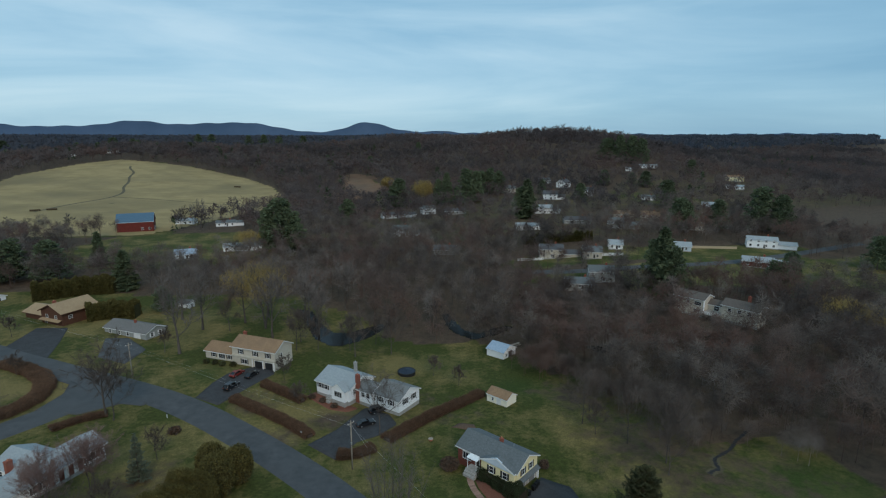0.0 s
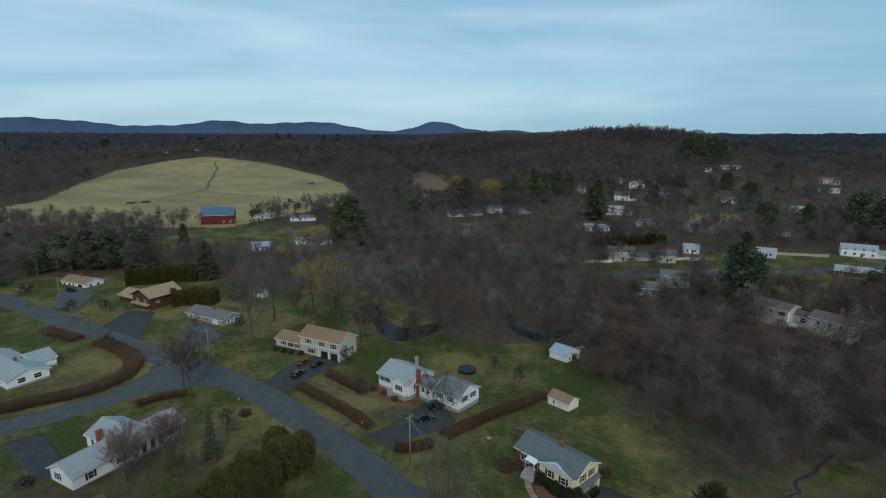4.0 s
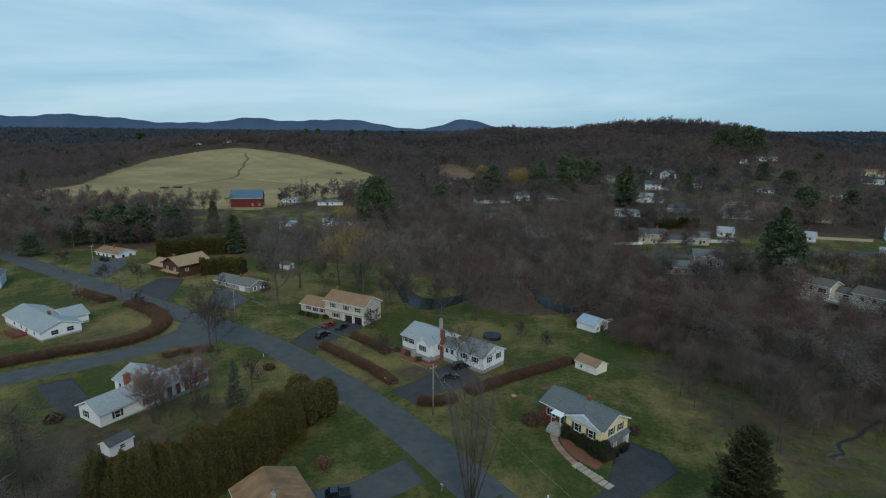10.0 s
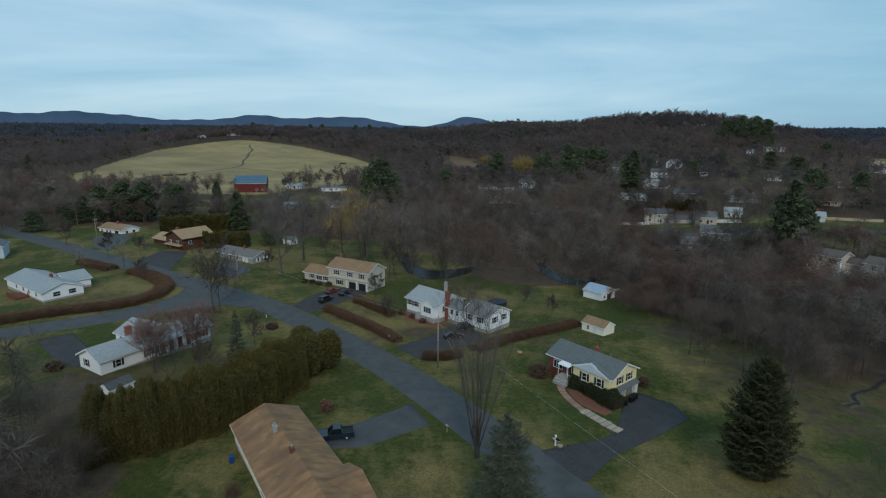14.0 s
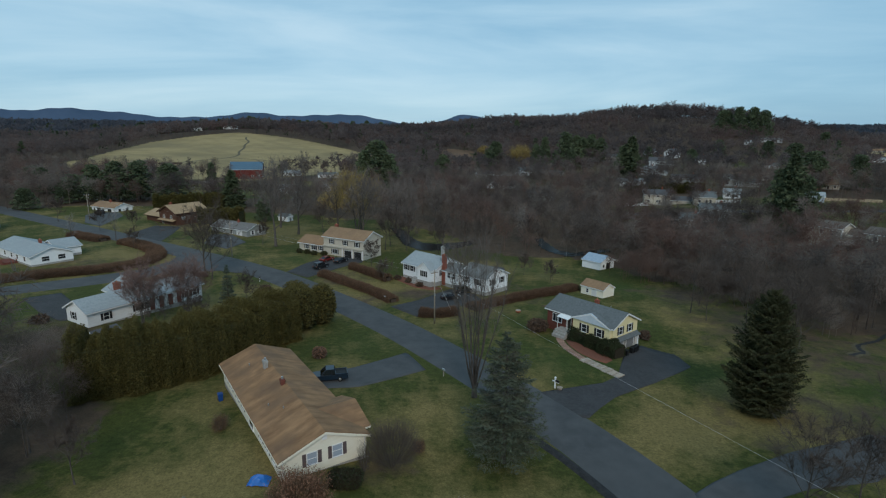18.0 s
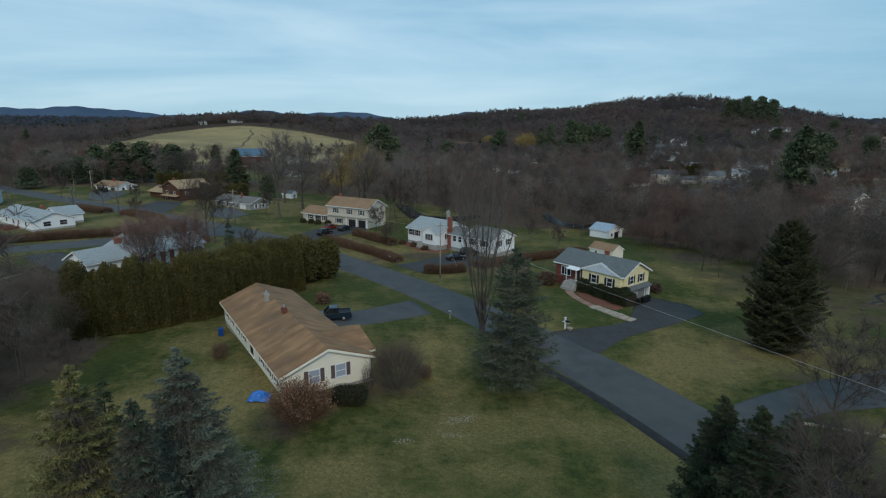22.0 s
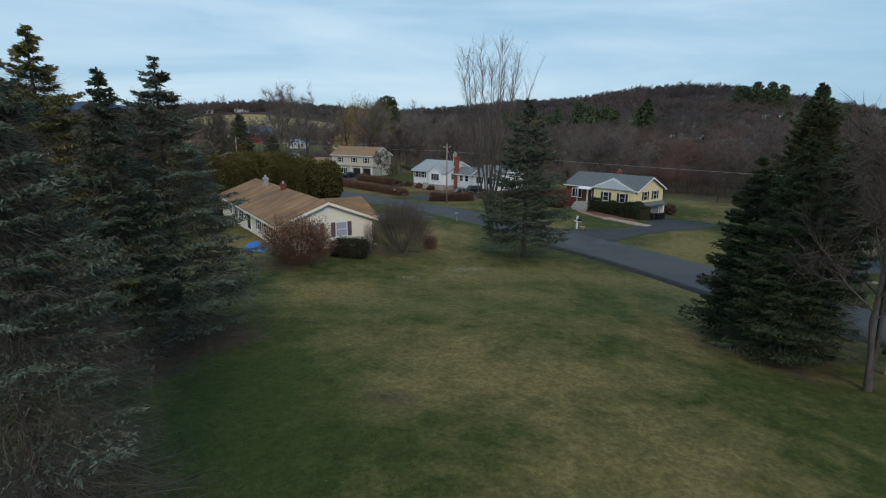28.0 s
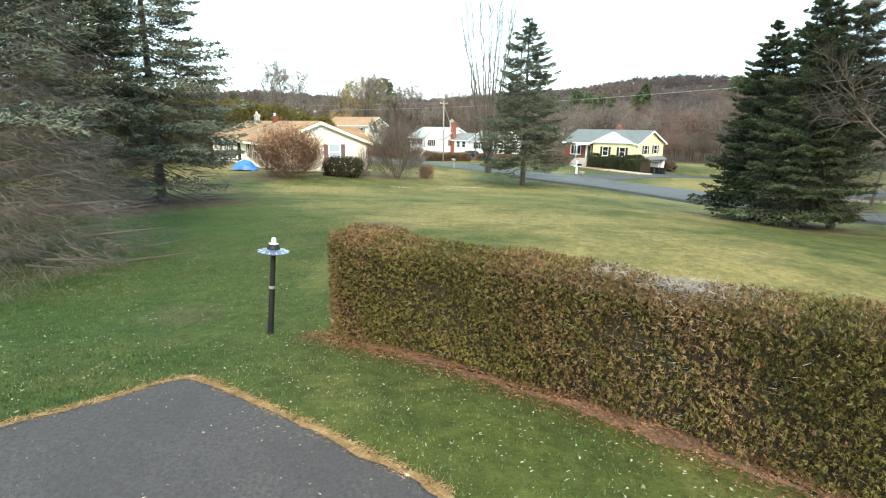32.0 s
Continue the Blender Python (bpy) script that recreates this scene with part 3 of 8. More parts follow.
def ground_cover():
    """Lawn with dry patches; leaf litter where the cover attribute says that woods stand."""
    m = bpy.data.materials.new("lawn_and_leaf_litter")
    m.use_nodes = True
    nt = m.node_tree
    b = nt.nodes["Principled BSDF"]
    b.inputs["Roughness"].default_value, b.inputs["Specular IOR Level"].default_value = 0.95, 0.15
    co = nt.nodes.new("ShaderNodeTexCoord")

    def noise_of(scale, detail=6.0, rough=0.6):
        n = nt.nodes.new("ShaderNodeTexNoise")
        n.inputs["Scale"].default_value, n.inputs["Detail"].default_value, n.inputs["Roughness"].default_value = scale, detail, rough
        nt.links.new(co.outputs["Object"], n.inputs["Vector"])
        return n.outputs["Fac"]

    def mixed(fac, lo, hi, a, c):
        r = nt.nodes.new("ShaderNodeMapRange")
        r.inputs["From Min"].default_value, r.inputs["From Max"].default_value = lo, hi
        nt.links.new(fac, r.inputs["Value"])
        x = nt.nodes.new("ShaderNodeMix")
        x.data_type = "RGBA"
        nt.links.new(r.outputs["Result"], x.inputs["Factor"])
        for slot, value in (("A", a), ("B", c)):
            if isinstance(value, tuple):
                x.inputs[slot].default_value = (*value, 1)
            else:
                nt.links.new(value, x.inputs[slot])
        return x.outputs["Result"]

    green = mixed(noise_of(1.1, 8, 0.7), 0.3, 0.7, (0.033, 0.042, 0.010), (0.073, 0.080, 0.019))
    dry = mixed(noise_of(2.3, 8, 0.7), 0.3, 0.7, (0.115, 0.090, 0.032), (0.235, 0.180, 0.070))
    patch = nt.nodes.new("ShaderNodeMath")
    patch.operation = "MULTIPLY_ADD"
    nt.links.new(noise_of(0.55, 7, 0.72), patch.inputs[0])
    patch.inputs[1].default_value = 0.55
    nt.links.new(noise_of(0.07, 3), patch.inputs[2])
    dryness = nt.nodes.new("ShaderNodeMath")
    dryness.operation = "MULTIPLY_ADD"
    at = nt.nodes.new("ShaderNodeAttribute")
    at.attribute_name = "cover"
    sep = nt.nodes.new("ShaderNodeSeparateColor")
    nt.links.new(at.outputs["Color"], sep.inputs["Color"])
    nt.links.new(sep.outputs["Red"], dryness.inputs[0])
    dryness.inputs[1].default_value = 0.42
    nt.links.new(patch.outputs[0], dryness.inputs[2])
    # Also darkens the lawn where the spruces' shade is painted in.
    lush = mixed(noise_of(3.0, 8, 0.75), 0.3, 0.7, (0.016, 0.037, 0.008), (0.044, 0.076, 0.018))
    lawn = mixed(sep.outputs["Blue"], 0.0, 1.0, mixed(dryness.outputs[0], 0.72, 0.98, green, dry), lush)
    brown = mixed(noise_of(0.35, 8, 0.7), 0.3, 0.7, (0.052, 0.038, 0.027), (0.118, 0.082, 0.056))
    ragged = nt.nodes.new("ShaderNodeMath")
    ragged.operation = "MULTIPLY_ADD"
    nt.links.new(noise_of(0.25, 6, 0.65), ragged.inputs[0])
    ragged.inputs[1].default_value = 0.9
    nt.links.new(sep.outputs["Green"], ragged.inputs[2])
    tuft = nt.nodes.new("ShaderNodeMapRange")
    tuft.inputs["From Min"].default_value, tuft.inputs["From Max"].default_value = 0.3, 0.7
    tuft.inputs["To Min"].default_value, tuft.inputs["To Max"].default_value = 0.62, 1.38
    nt.links.new(noise_of(5.0, 6, 0.75), tuft.inputs["Value"])
    hsv = nt.nodes.new("ShaderNodeHueSaturation")
    nt.links.new(tuft.outputs["Result"], hsv.inputs["Value"])
    nt.links.new(mixed(ragged.outputs[0], 0.75, 1.0, lawn, brown), hsv.inputs["Color"])
    nt.links.new(hsv.outputs["Color"], b.inputs["Base Color"])
    bump = nt.nodes.new("ShaderNodeBump")
    bump.inputs["Strength"].default_value, bump.inputs["Distance"].default_value = 0.8, 0.05
    nt.links.new(noise_of(14, 5, 0.7), bump.inputs["Height"])
    nt.links.new(bump.outputs["Normal"], b.inputs["Normal"])
    return m


GRASS = ground_cover()
ground = tagged(new("ground", array_mesh("ground", np.stack([gx, gy, gz], -1).reshape(-1, 3), tri, GRASS)), "mown lawn with dry patches, rolling to the horizon", "ground", kind="structure")
cover = np.zeros((gx.size, 4), np.float32)
for cx, cy, rx, ry, share in DRY:
    cover[:, 0] += share * mound(gx, gy, cx, cy, rx, ry).ravel()
cover[:, 0] = np.clip(cover[:, 0], 0, 1)
cover[:, 1] = woods(gx.ravel(), gy.ravel())
for cx, cy, rx, ry, share in BROWN:
    cover[:, 1] = np.maximum(cover[:, 1], share * 1.15 * mound(gx, gy, cx, cy, rx * 1.25, ry * 1.25).ravel())
for cx, cy, rx, ry, share in LUSH_AND_SHADE:
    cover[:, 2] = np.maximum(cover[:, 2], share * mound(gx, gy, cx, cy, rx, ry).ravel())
cover[:, 3] = 1
ground.data.attributes.new("cover", "FLOAT_COLOR", "POINT").data.foreach_set("color", cover.ravel())
ground.data.polygons.foreach_set("use_smooth", [True] * len(ground.data.polygons))

HAY = material("dry_hay_field", [(0.250, 0.182, 0.078), (0.355, 0.265, 0.120)], 0.05, 0.95, 0.4, 3, stretch=(1, 1, 1), big=0.85, big_color=(0.185, 0.142, 0.068), big_scale=0.012)
cell = 4.0
hx, hy = np.meshgrid(np.arange(-444, -40, cell), np.arange(396, 896, cell))
hr = np.random.default_rng(3)
jx, jy = hx + hr.uniform(-1.2, 1.2, hx.shape), hy + hr.uniform(-1.2, 1.2, hx.shape)
v = np.stack([jx, jy, ground_z(jx, jy) + 0.3], -1).reshape(-1, 3)
n = hx.shape[1]
k = (np.arange(hx.shape[0] - 1)[:, None] * n + np.arange(n - 1)[None]).ravel()
k = k[field(hx.ravel()[k] + cell / 2, hy.ravel()[k] + cell / 2) > 0]
tagged(new("hay_field", array_mesh("hay_field", v, np.concatenate([np.stack([k, k + 1, k + n + 1], 1), np.stack([k, k + n + 1, k + n], 1)]), HAY)), "pale dry hay field over a low hill", "field", kind="structure")


def ribbon(points, width, steps=2.0):
    """A smooth line through points, as left and right edges."""
    p = np.array(points, float)
    for _ in range(3):
        p = np.concatenate([p[:1], np.stack([0.75 * p[:-1] + 0.25 * p[1:], 0.25 * p[:-1] + 0.75 * p[1:]], 1).reshape(-1, 2), p[-1:]])
    seg = np.r_[0, np.cumsum(np.hypot(*np.diff(p, axis=0).T))]
    s = np.linspace(0, seg[-1], max(2, int(seg[-1] / steps)))
    c = np.stack([np.interp(s, seg, p[:, i]) for i in (0, 1)], 1)
    d = np.gradient(c, axis=0)
    d /= np.hypot(*d.T)[:, None]
    return c, np.stack([-d[:, 1], d[:, 0]], 1) * width / 2


def road(name, points, width, mat, label, dz=0.05, category="road", across=7):
    c, h = ribbon(points, width)
    u = np.linspace(-1, 1, across)
    xy = c[:, None] + h[:, None] * u[None, :, None]
    z = ground_z(xy[..., 0], xy[..., 1]) + dz + 0.10 * (1 - u**2)[None]
    z[:, [0, -1]] -= 0.18
    v = np.concatenate([xy, z[..., None]], -1).reshape(-1, 3)
    k = (np.arange(len(c) - 1)[:, None] * across + np.arange(across - 1)[None]).ravel()
    t = np.concatenate([np.stack([k, k + across, k + across + 1], 1), np.stack([k, k + across + 1, k + 1], 1)])
    ob = tagged(new(name, array_mesh(name, v, t, mat)), label, category, kind="structure")
    return ob


road("road", [(-330, 330), (-240, 275), (-172, 229), (-122, 195), (-86, 168.5), (-60, 153.5), (-40, 138.5), (-23, 121), (-8.5, 103), (2.5, 86.5), (16.6, 65.5), (24.7, 49), (33.5, 22), (45, -20), (60, -80)], 10.5, ASPHALT, "grey worn asphalt street between lawns")
road("side_road", [(-58, 156), (-69, 144.5), (-76, 135.5), (-84, 127), (-94, 119.5), (-104, 113), (-150, 85), (-220, 60)], 10.5, ASPHALT, "grey worn asphalt side street", 0.03)
sheet_junction = [(-90, 166), (-76, 158.5), (-74.5, 150), (-77, 141), (-66, 138), (-58, 143), (-52, 141), (-50, 147), (-62, 157), (-78, 168)]


# ---- houses ----
def house(P, Q, w, zg, ze, zr, wall, roof, label, name="house", over=0.45, trim=TRIM, base=0.5, category="house"):
    """A gabled block: the ridge runs over P to Q, w is half its depth; heights of the ground, eaves and ridge."""
    P, Q = Vector(P), Vector(Q)
    d = Q - P
    L = d.length
    ob = thing(name, pose(P.x, P.y, zg, 0, 0, math.degrees(math.atan2(d.y, d.x))), label, category)
    block(ob, 0, L, -w, w, base, ze - zg, zr - zg, wall, roof, over, trim)
    return ob


def block(ob, x0, x1, y0, y1, z0, ze, zr, wall, roof, over=0.45, trim=TRIM, axis="x", hip=0.0, ends=True):
    """Walls, foundation, roof, fascia and gable trim of one block under ob. axis: the way of its ridge."""
    if axis == "y":
        def at(x, y, z):
            return (y, x, z)
        a0, a1, b0, b1 = y0, y1, x0, x1
    else:
        def at(x, y, z):
            return (x, y, z)
        a0, a1, b0, b1 = x0, x1, y0, y1
    mid, rise, half = (b0 + b1) / 2, zr - ze, (b1 - b0) / 2
    slope = rise / half
    m = Mesh()
    for a, da in ((a0, 0.15), (a1 - 0.15, 0.15)):
        ring = [at(a, b0, z0), at(a, b1, z0), at(a, b1, ze), at(a, mid, zr), at(a, b0, ze)]
        m.prism(ring, at(da, 0, 0))
    for b in (b0, b1 - 0.15):
        m.prism([at(a0 + 0.15, b, z0), at(a1 - 0.15, b, z0), at(a1 - 0.15, b, ze), at(a0 + 0.15, b, ze)], at(0, 0.15, 0))
    part("wall", m, wall, ob)
    if z0 > 0:
        f = Mesh()
        c0, c1 = at(a0 + 0.03, b0 + 0.03, -0.6), at(a1 - 0.03, b1 - 0.03, z0)
        f.box(*c0, *c1)
        part("foundation", f, FOUND, ob)
    th = 0.16
    for sgn, b in ((-1, b0), (1, b1)):
        r = Mesh()
        e = b + sgn * over
        ez = ze - slope * over
        ring = [at(a0 - over, e, ez + 0.03), at(a1 + over, e, ez + 0.03), at(a1 + over - hip, mid, zr + 0.03), at(a0 - over + hip, mid, zr + 0.03)]
        r.prism(ring, (0, 0, th))
        part("roof", r, roof, ob)
        g = Mesh()
        lo, hi = sorted((e, e + sgn * 0.04))
        g.box(*at(a0 - over, lo, ez - 0.10), *at(a1 + over, hi, ez + 0.10))
        part("fascia", g, trim, ob)
    for a in (a0 - over - 0.03, a1 + over):
        g = Mesh()
        for e in (b0 - over, b1 + over):
            ez = ze - slope * over
            g.prism([at(a, e, ez - 0.14), at(a, e, ez + 0.12), at(a, mid, zr + 0.12), at(a, mid, zr - 0.14)], at(0.035, 0, 0))
        part("bargeboard", g, trim, ob)


def opening(ob, side, u, v, wide, high, plane, shutters=None, kind="window", panes=2, frame=TRIM, fill=PANE):
    """A window or door on a wall of ob. side: S and N for walls along x (plane is y), A and B for walls along y (plane is x)."""
    turn = {"S": 0, "N": 180, "A": -90, "B": 90}[side]
    place = (u, plane, v) if side in "SN" else (plane, u, v)
    t, h = 0.09, 0.06
    g = Mesh()
    g.box(-wide / 2 - t, -h, -t, -wide / 2, 0.02, high + t).box(wide / 2, -h, -t, wide / 2 + t, 0.02, high + t)
    g.box(-wide / 2, -h, high, wide / 2, 0.02, high + t).box(-wide / 2 - 0.12, -h - 0.05, -t - 0.02, wide / 2 + 0.12, 0.02, 0)
    if panes == 2:
        g.box(-wide / 2, -h + 0.01, high / 2 - 0.03, wide / 2, 0.01, high / 2 + 0.03)
    for i in range(1, panes - 1 if panes > 2 else 1):
        x = -wide / 2 + wide * i / (panes - 1)
        g.box(x - 0.04, -h + 0.01, 0, x + 0.04, 0.01, high)
    o = part(kind + "_frame" if kind == "window" else kind, g, frame, ob)
    o.matrix_local = Matrix.Translation(place) @ pose(0, 0, 0, 0, 0, turn)
    part("pane" if fill in (PANE, PANELIGHT) else "door_leaf", Mesh().box(-wide / 2, -0.02, 0, wide / 2, -0.005, high), fill, o)
    if shutters:
        for x in (-wide / 2 - t - 0.24, wide / 2 + t + 0.24):
            s = Mesh().box(x - 0.21, -0.05, -0.05, x + 0.21, 0.0, high + 0.05)
            for i in range(8):
                z = high * (i + 0.5) / 8
                s.box(x - 0.15, -0.065, z - 0.03, x + 0.15, -0.05, z + 0.02)
            part("shutter", s, shutters, o)
    return o


def chimney(ob, x, y, z0, z1, s=0.5, mat=BRICK):
    c = part("chimney", Mesh().box(x - s, y - s * 0.7, z0, x + s, y + s * 0.7, z1).box(x - s - 0.06, y - s * 0.7 - 0.06, z1 - 0.3, x + s + 0.06, y + s * 0.7 + 0.06, z1 - 0.1), mat, ob)
    part("flue", Mesh().tube((x, y, z1), (x, y, z1 + 0.3), 0.16, 0.14, 8), TERRACOTTA if mat is BRICK else STEEL, c)
    return c

MUD = material("wet_dark_verge", [(0.016, 0.016, 0.017), (0.040, 0.039, 0.039)], 1.2, 0.9, 0.6, 30)
road("road_shoulder", [(9.0, 65.6), (14.9, 57.6), (18.8, 49.9), (21.1, 44.4), (25.1, 33.9), (29.6, 19.6)], 1.7, MUD, "dark wet broken edge of the street", 0.06, "road", 5)


# ---- the houses along the street ----
def row(ob, side, plane, spots, v, wide, high, shutters=None, panes=2):
    for u in spots:
        opening(ob, side, u, v, wide, high, plane, shutters, panes=panes)


def door(ob, side, u, v, wide, high, plane, leaf):
    return opening(ob, side, u, v, wide, high, plane, None, "door", 1, TRIM, leaf)


def downpipe(ob, x, y, z):
    part("downpipe", Mesh().tube((x, y, 0), (x, y, z), 0.05, 0.05, 6).tube((x, y, 0.02), (x - 0.5, y - 0.3, 0.0), 0.05, 0.05, 6), TRIM, ob)


GREYDOOR = material("grey_garage_door", [(0.16, 0.165, 0.17), (0.21, 0.215, 0.22)], 1.0, 0.6)
WHITEDOOR = material("white_door", [(0.62, 0.63, 0.63), (0.70, 0.70, 0.70)], 1.0, 0.5)
DARKDOOR = material("dark_door", [(0.03, 0.025, 0.022), (0.05, 0.042, 0.036)], 1.0, 0.5)
MULLEDBRICK = material("dark_red_brick", [(0.12, 0.038, 0.028), (0.19, 0.065, 0.045)], 6.0, 0.9, 0.4, 20)

# The near ranch: gable end to the lawn, a lean-to bay along the street side.
ranch = house((-11.1, 51.5), (-25.8, 74.8), 4.75, -3.5, -0.78, 1.02, CREAM, RBROWN, "cream ranch house with a brown shingle roof beside the lawn", trim=CREAM, base=0.1)
for u in (-1.4, 1.45):
    opening(ranch, "A", u, 1.15, 1.05, 1.35, 0.0, MAUVE, fill=PANELIGHT)
row(ranch, "N", 4.75, (2.4, 5.0, 7.6, 16.0, 19.0, 22.4, 25.4), 1.1, 0.95, 1.3, MAUVE)
door(ranch, "N", 12.0, 0.5, 1.8, 2.1, 4.75, PANE)
part("gable_vent", Mesh().box(-0.06, -0.28, 3.55, 0.02, 0.28, 4.2).box(-0.08, -0.22, 3.62, -0.06, 0.22, 4.13), TRIM, ranch)
block(ranch, 1.6, 9.2, -5.6, -0.8, 0.1, 2.72, 4.05, CREAM, RBROWN, 0.4, CREAM, axis="y")
opening(ranch, "S", 5.4, 1.0, 2.2, 1.3, -5.6, panes=4)
row(ranch, "S", -4.75, (13.5, 17.5, 21.0), 1.1, 1.0, 1.3, MAUVE)
chimney(ranch, 19.5, 0.8, 3.6, 5.5, 0.36, FOUND)
chimney(ranch, 13.2, 0.4, 3.8, 5.25, 0.34, MULLEDBRICK)
for x, y in ((8.0, 1.9), (10.4, 3.0), (22.5, 2.2)):
    z = 4.52 - abs(y) * 0.38
    part("vent_pipe", Mesh().tube((x, y, z - 0.1), (x, y, z + 0.5), 0.07, 0.07, 8), STEEL, ranch)
downpipe(ranch, -0.08, -4.6, 2.5)
downpipe(ranch, -0.08, 4.6, 2.5)

# The yellow raised ranch with its garage under the near end.
yellow_house = house((36.0, 92.1), (26.8, 103.9), 4.0, -7.0, -1.75, 0.2, YELLOW, RGREY, "yellow raised ranch house with grey roof and garage below", base=2.6)
row(yellow_house, "A", 0.0, (-1.5, 1.5), 3.5, 0.95, 1.35, SHUTTER)
part("pent_roof", Mesh().prism([(-0.02, -4.0, 2.95), (-0.9, -4.0, 2.45), (-0.9, 4.0, 2.45), (-0.02, 4.0, 2.95)], (0, 0, 0.12)), RGREY, yellow_house, "narrow grey roof over the garage")
for u, leaf in ((-1.9, GREYDOOR), (1.6, GREYDOOR)):
    door(yellow_house, "A", u, 0.02, 2.4, 2.05, 0.03, leaf)
part("pier", Mesh().box(-0.5, 3.4, -0.5, 0.0, 4.0, 2.6), WHITE, yellow_house)
part("pier", Mesh().box(-0.5, -4.0, -0.5, 0.0, -3.7, 2.6), WHITE, yellow_house)
block(yellow_house, 0.15, 8.2, 3.85, 4.75, 1.2, 5.25, 6.9, YELLOW, RGREY, 0.3, axis="y")
part("pediment", Mesh().prism([(-0.1, 4.79, 5.2), (8.45, 4.79, 5.2), (4.18, 4.79, 6.85)], (0, -0.04, 0)).prism([(-0.35, 5.06, 5.17), (8.7, 5.06, 5.17), (4.18, 5.06, 7.12)], (0, -0.22, 0)), BLUESIDE, yellow_house, "pale white-blue pediment over the front windows")
row(yellow_house, "N", 4.75, (2.3, 5.6), 3.1, 1.0, 1.4, SHUTTER)
part("brick_front", Mesh().box(8.3, 4.0, 1.0, 14.9, 4.1, 4.9), MULLEDBRICK, yellow_house)
opening(yellow_house, "N", 12.4, 3.0, 2.1, 1.5, 4.12, panes=4)
door(yellow_house, "N", 9.6, 2.4, 1.0, 2.1, 4.12, DARKDOOR)
part("awning", Mesh().prism([(8.5, 4.1, 5.05), (11.2, 4.1, 5.05), (11.2, 5.9, 4.75), (8.5, 5.9, 4.75)], (0, 0, 0.08)).tube((8.7, 5.8, 2.4), (8.7, 5.8, 4.78), 0.05, 0.05, 6).tube((11.0, 5.8, 2.4), (11.0, 5.8, 4.78), 0.05, 0.05, 6), TRIM, yellow_house, "white porch awning on thin posts")
part("porch", Mesh().box(8.4, 4.1, 0.3, 11.3, 6.2, 2.35).box(8.4, 6.2, 0.3, 11.3, 6.6, 2.0).box(8.4, 6.6, 0.3, 11.3, 7.0, 1.6), FOUND, yellow_house)
chimney(yellow_house, 6.8, -0.6, 6.6, 8.0, 0.38)
part("vent_pipe", Mesh().tube((4.2, -1.4, 6.3), (4.2, -1.4, 7.2), 0.06, 0.06, 8), STEEL, yellow_house)

# The white house with its connecting wing and garage.
white_house = house((4.6, 136.2), (-3.9, 144.6), 5.1, -6.5, -2.15, 0.1, WHITE, RPALE, "white house with pale roof and brick chimney behind a bare tree", base=0.9)
row(white_house, "N", 5.1, (10.6, 8.3), 2.5, 1.0, 1.4, SHUTTER)
door(white_house, "N", 6.2, 1.6, 1.0, 2.1, 5.1, WHITEDOOR)
block(white_house, 0.3, 5.0, 4.4, 6.4, 1.2, 4.3, 6.0, WHITE, RPALE, 0.3, axis="y")
opening(white_house, "N", 2.6, 2.3, 2.6, 1.5, 6.4, panes=5)
row(white_house, "A", 0.0, (2.2,), 2.4, 1.0, 1.4, SHUTTER)
chimney(white_house, -0.75, 2.2, 0.0, 8.0, 0.55)
chimney(white_house, 4.4, -2.6, 4.5, 8.6, 0.42, FOUND)
block(white_house, -5.6, -0.15, -3.4, 2.4, 0.6, 3.9, 5.3, WHITE, RMID, 0.35)
row(white_house, "N", 2.4, (-2.6, -4.4), 2.2, 1.0, 1.3)
part("steps", Mesh().box(5.2, 5.2, -0.2, 7.2, 6.3, 1.3).box(5.2, 6.3, -0.2, 7.2, 6.8, 0.9).box(5.2, 6.8, -0.2, 7.2, 7.3, 0.5), FOUND, white_house)
block(white_house, -14.2, -5.75, -7.2, 1.7, 0.55, 3.9, 5.9, WHITE, RMID, 0.4)
row(white_house, "A", -14.2, (-4.7, -1.0), 2.0, 1.0, 1.4, SHUTTER)
row(white_house, "N", 1.7, (-8.0, -11.6), 2.0, 1.0, 1.4, SHUTTER)

# The two-storey house and its low wing.
two_storey = house((-17.8, 159.8), (-31.4, 168.1), 4.2, -5.7, 0.55, 2.7, BEIGE, RTAN, "beige two-storey house with tan roof above garages", base=0.3)
row(two_storey, "N", 4.2, (2.6, 7.2, 12.6), 4.1, 1.0, 1.3, SHUTTER)
part("jetty", Mesh().box(0.0, 4.2, 3.1, 15.9, 4.7, 3.5), BEIGE, two_storey)
for u in (2.4, 6.2):
    door(two_storey, "N", u, 0.2, 2.8, 2.3, 4.22, DARKIN)
opening(two_storey, "N", 11.4, 1.0, 1.8, 1.4, 4.22, SHUTTER, panes=3)
for x in (0.3, 4.3, 8.2):
    part("post", Mesh().box(x - 0.12, 4.4, -0.3, x + 0.12, 4.65, 3.1), TRIM, two_storey)
row(two_storey, "A", 0.0, (1.2,), 3.9, 0.8, 1.1)
block(two_storey, 16.1, 27.5, -4.0, 3.2, 0.4, 2.9, 4.7, BEIGE, RTAN, 0.45)
row(two_storey, "N", 3.2, (18.2, 24.2), 1.1, 1.0, 1.3, SHUTTER)
opening(two_storey, "N", 21.0, 0.9, 2.4, 1.4, 3.2, panes=4)
chimney(two_storey, 15.0, -1.0, 7.0, 9.2, 0.5)

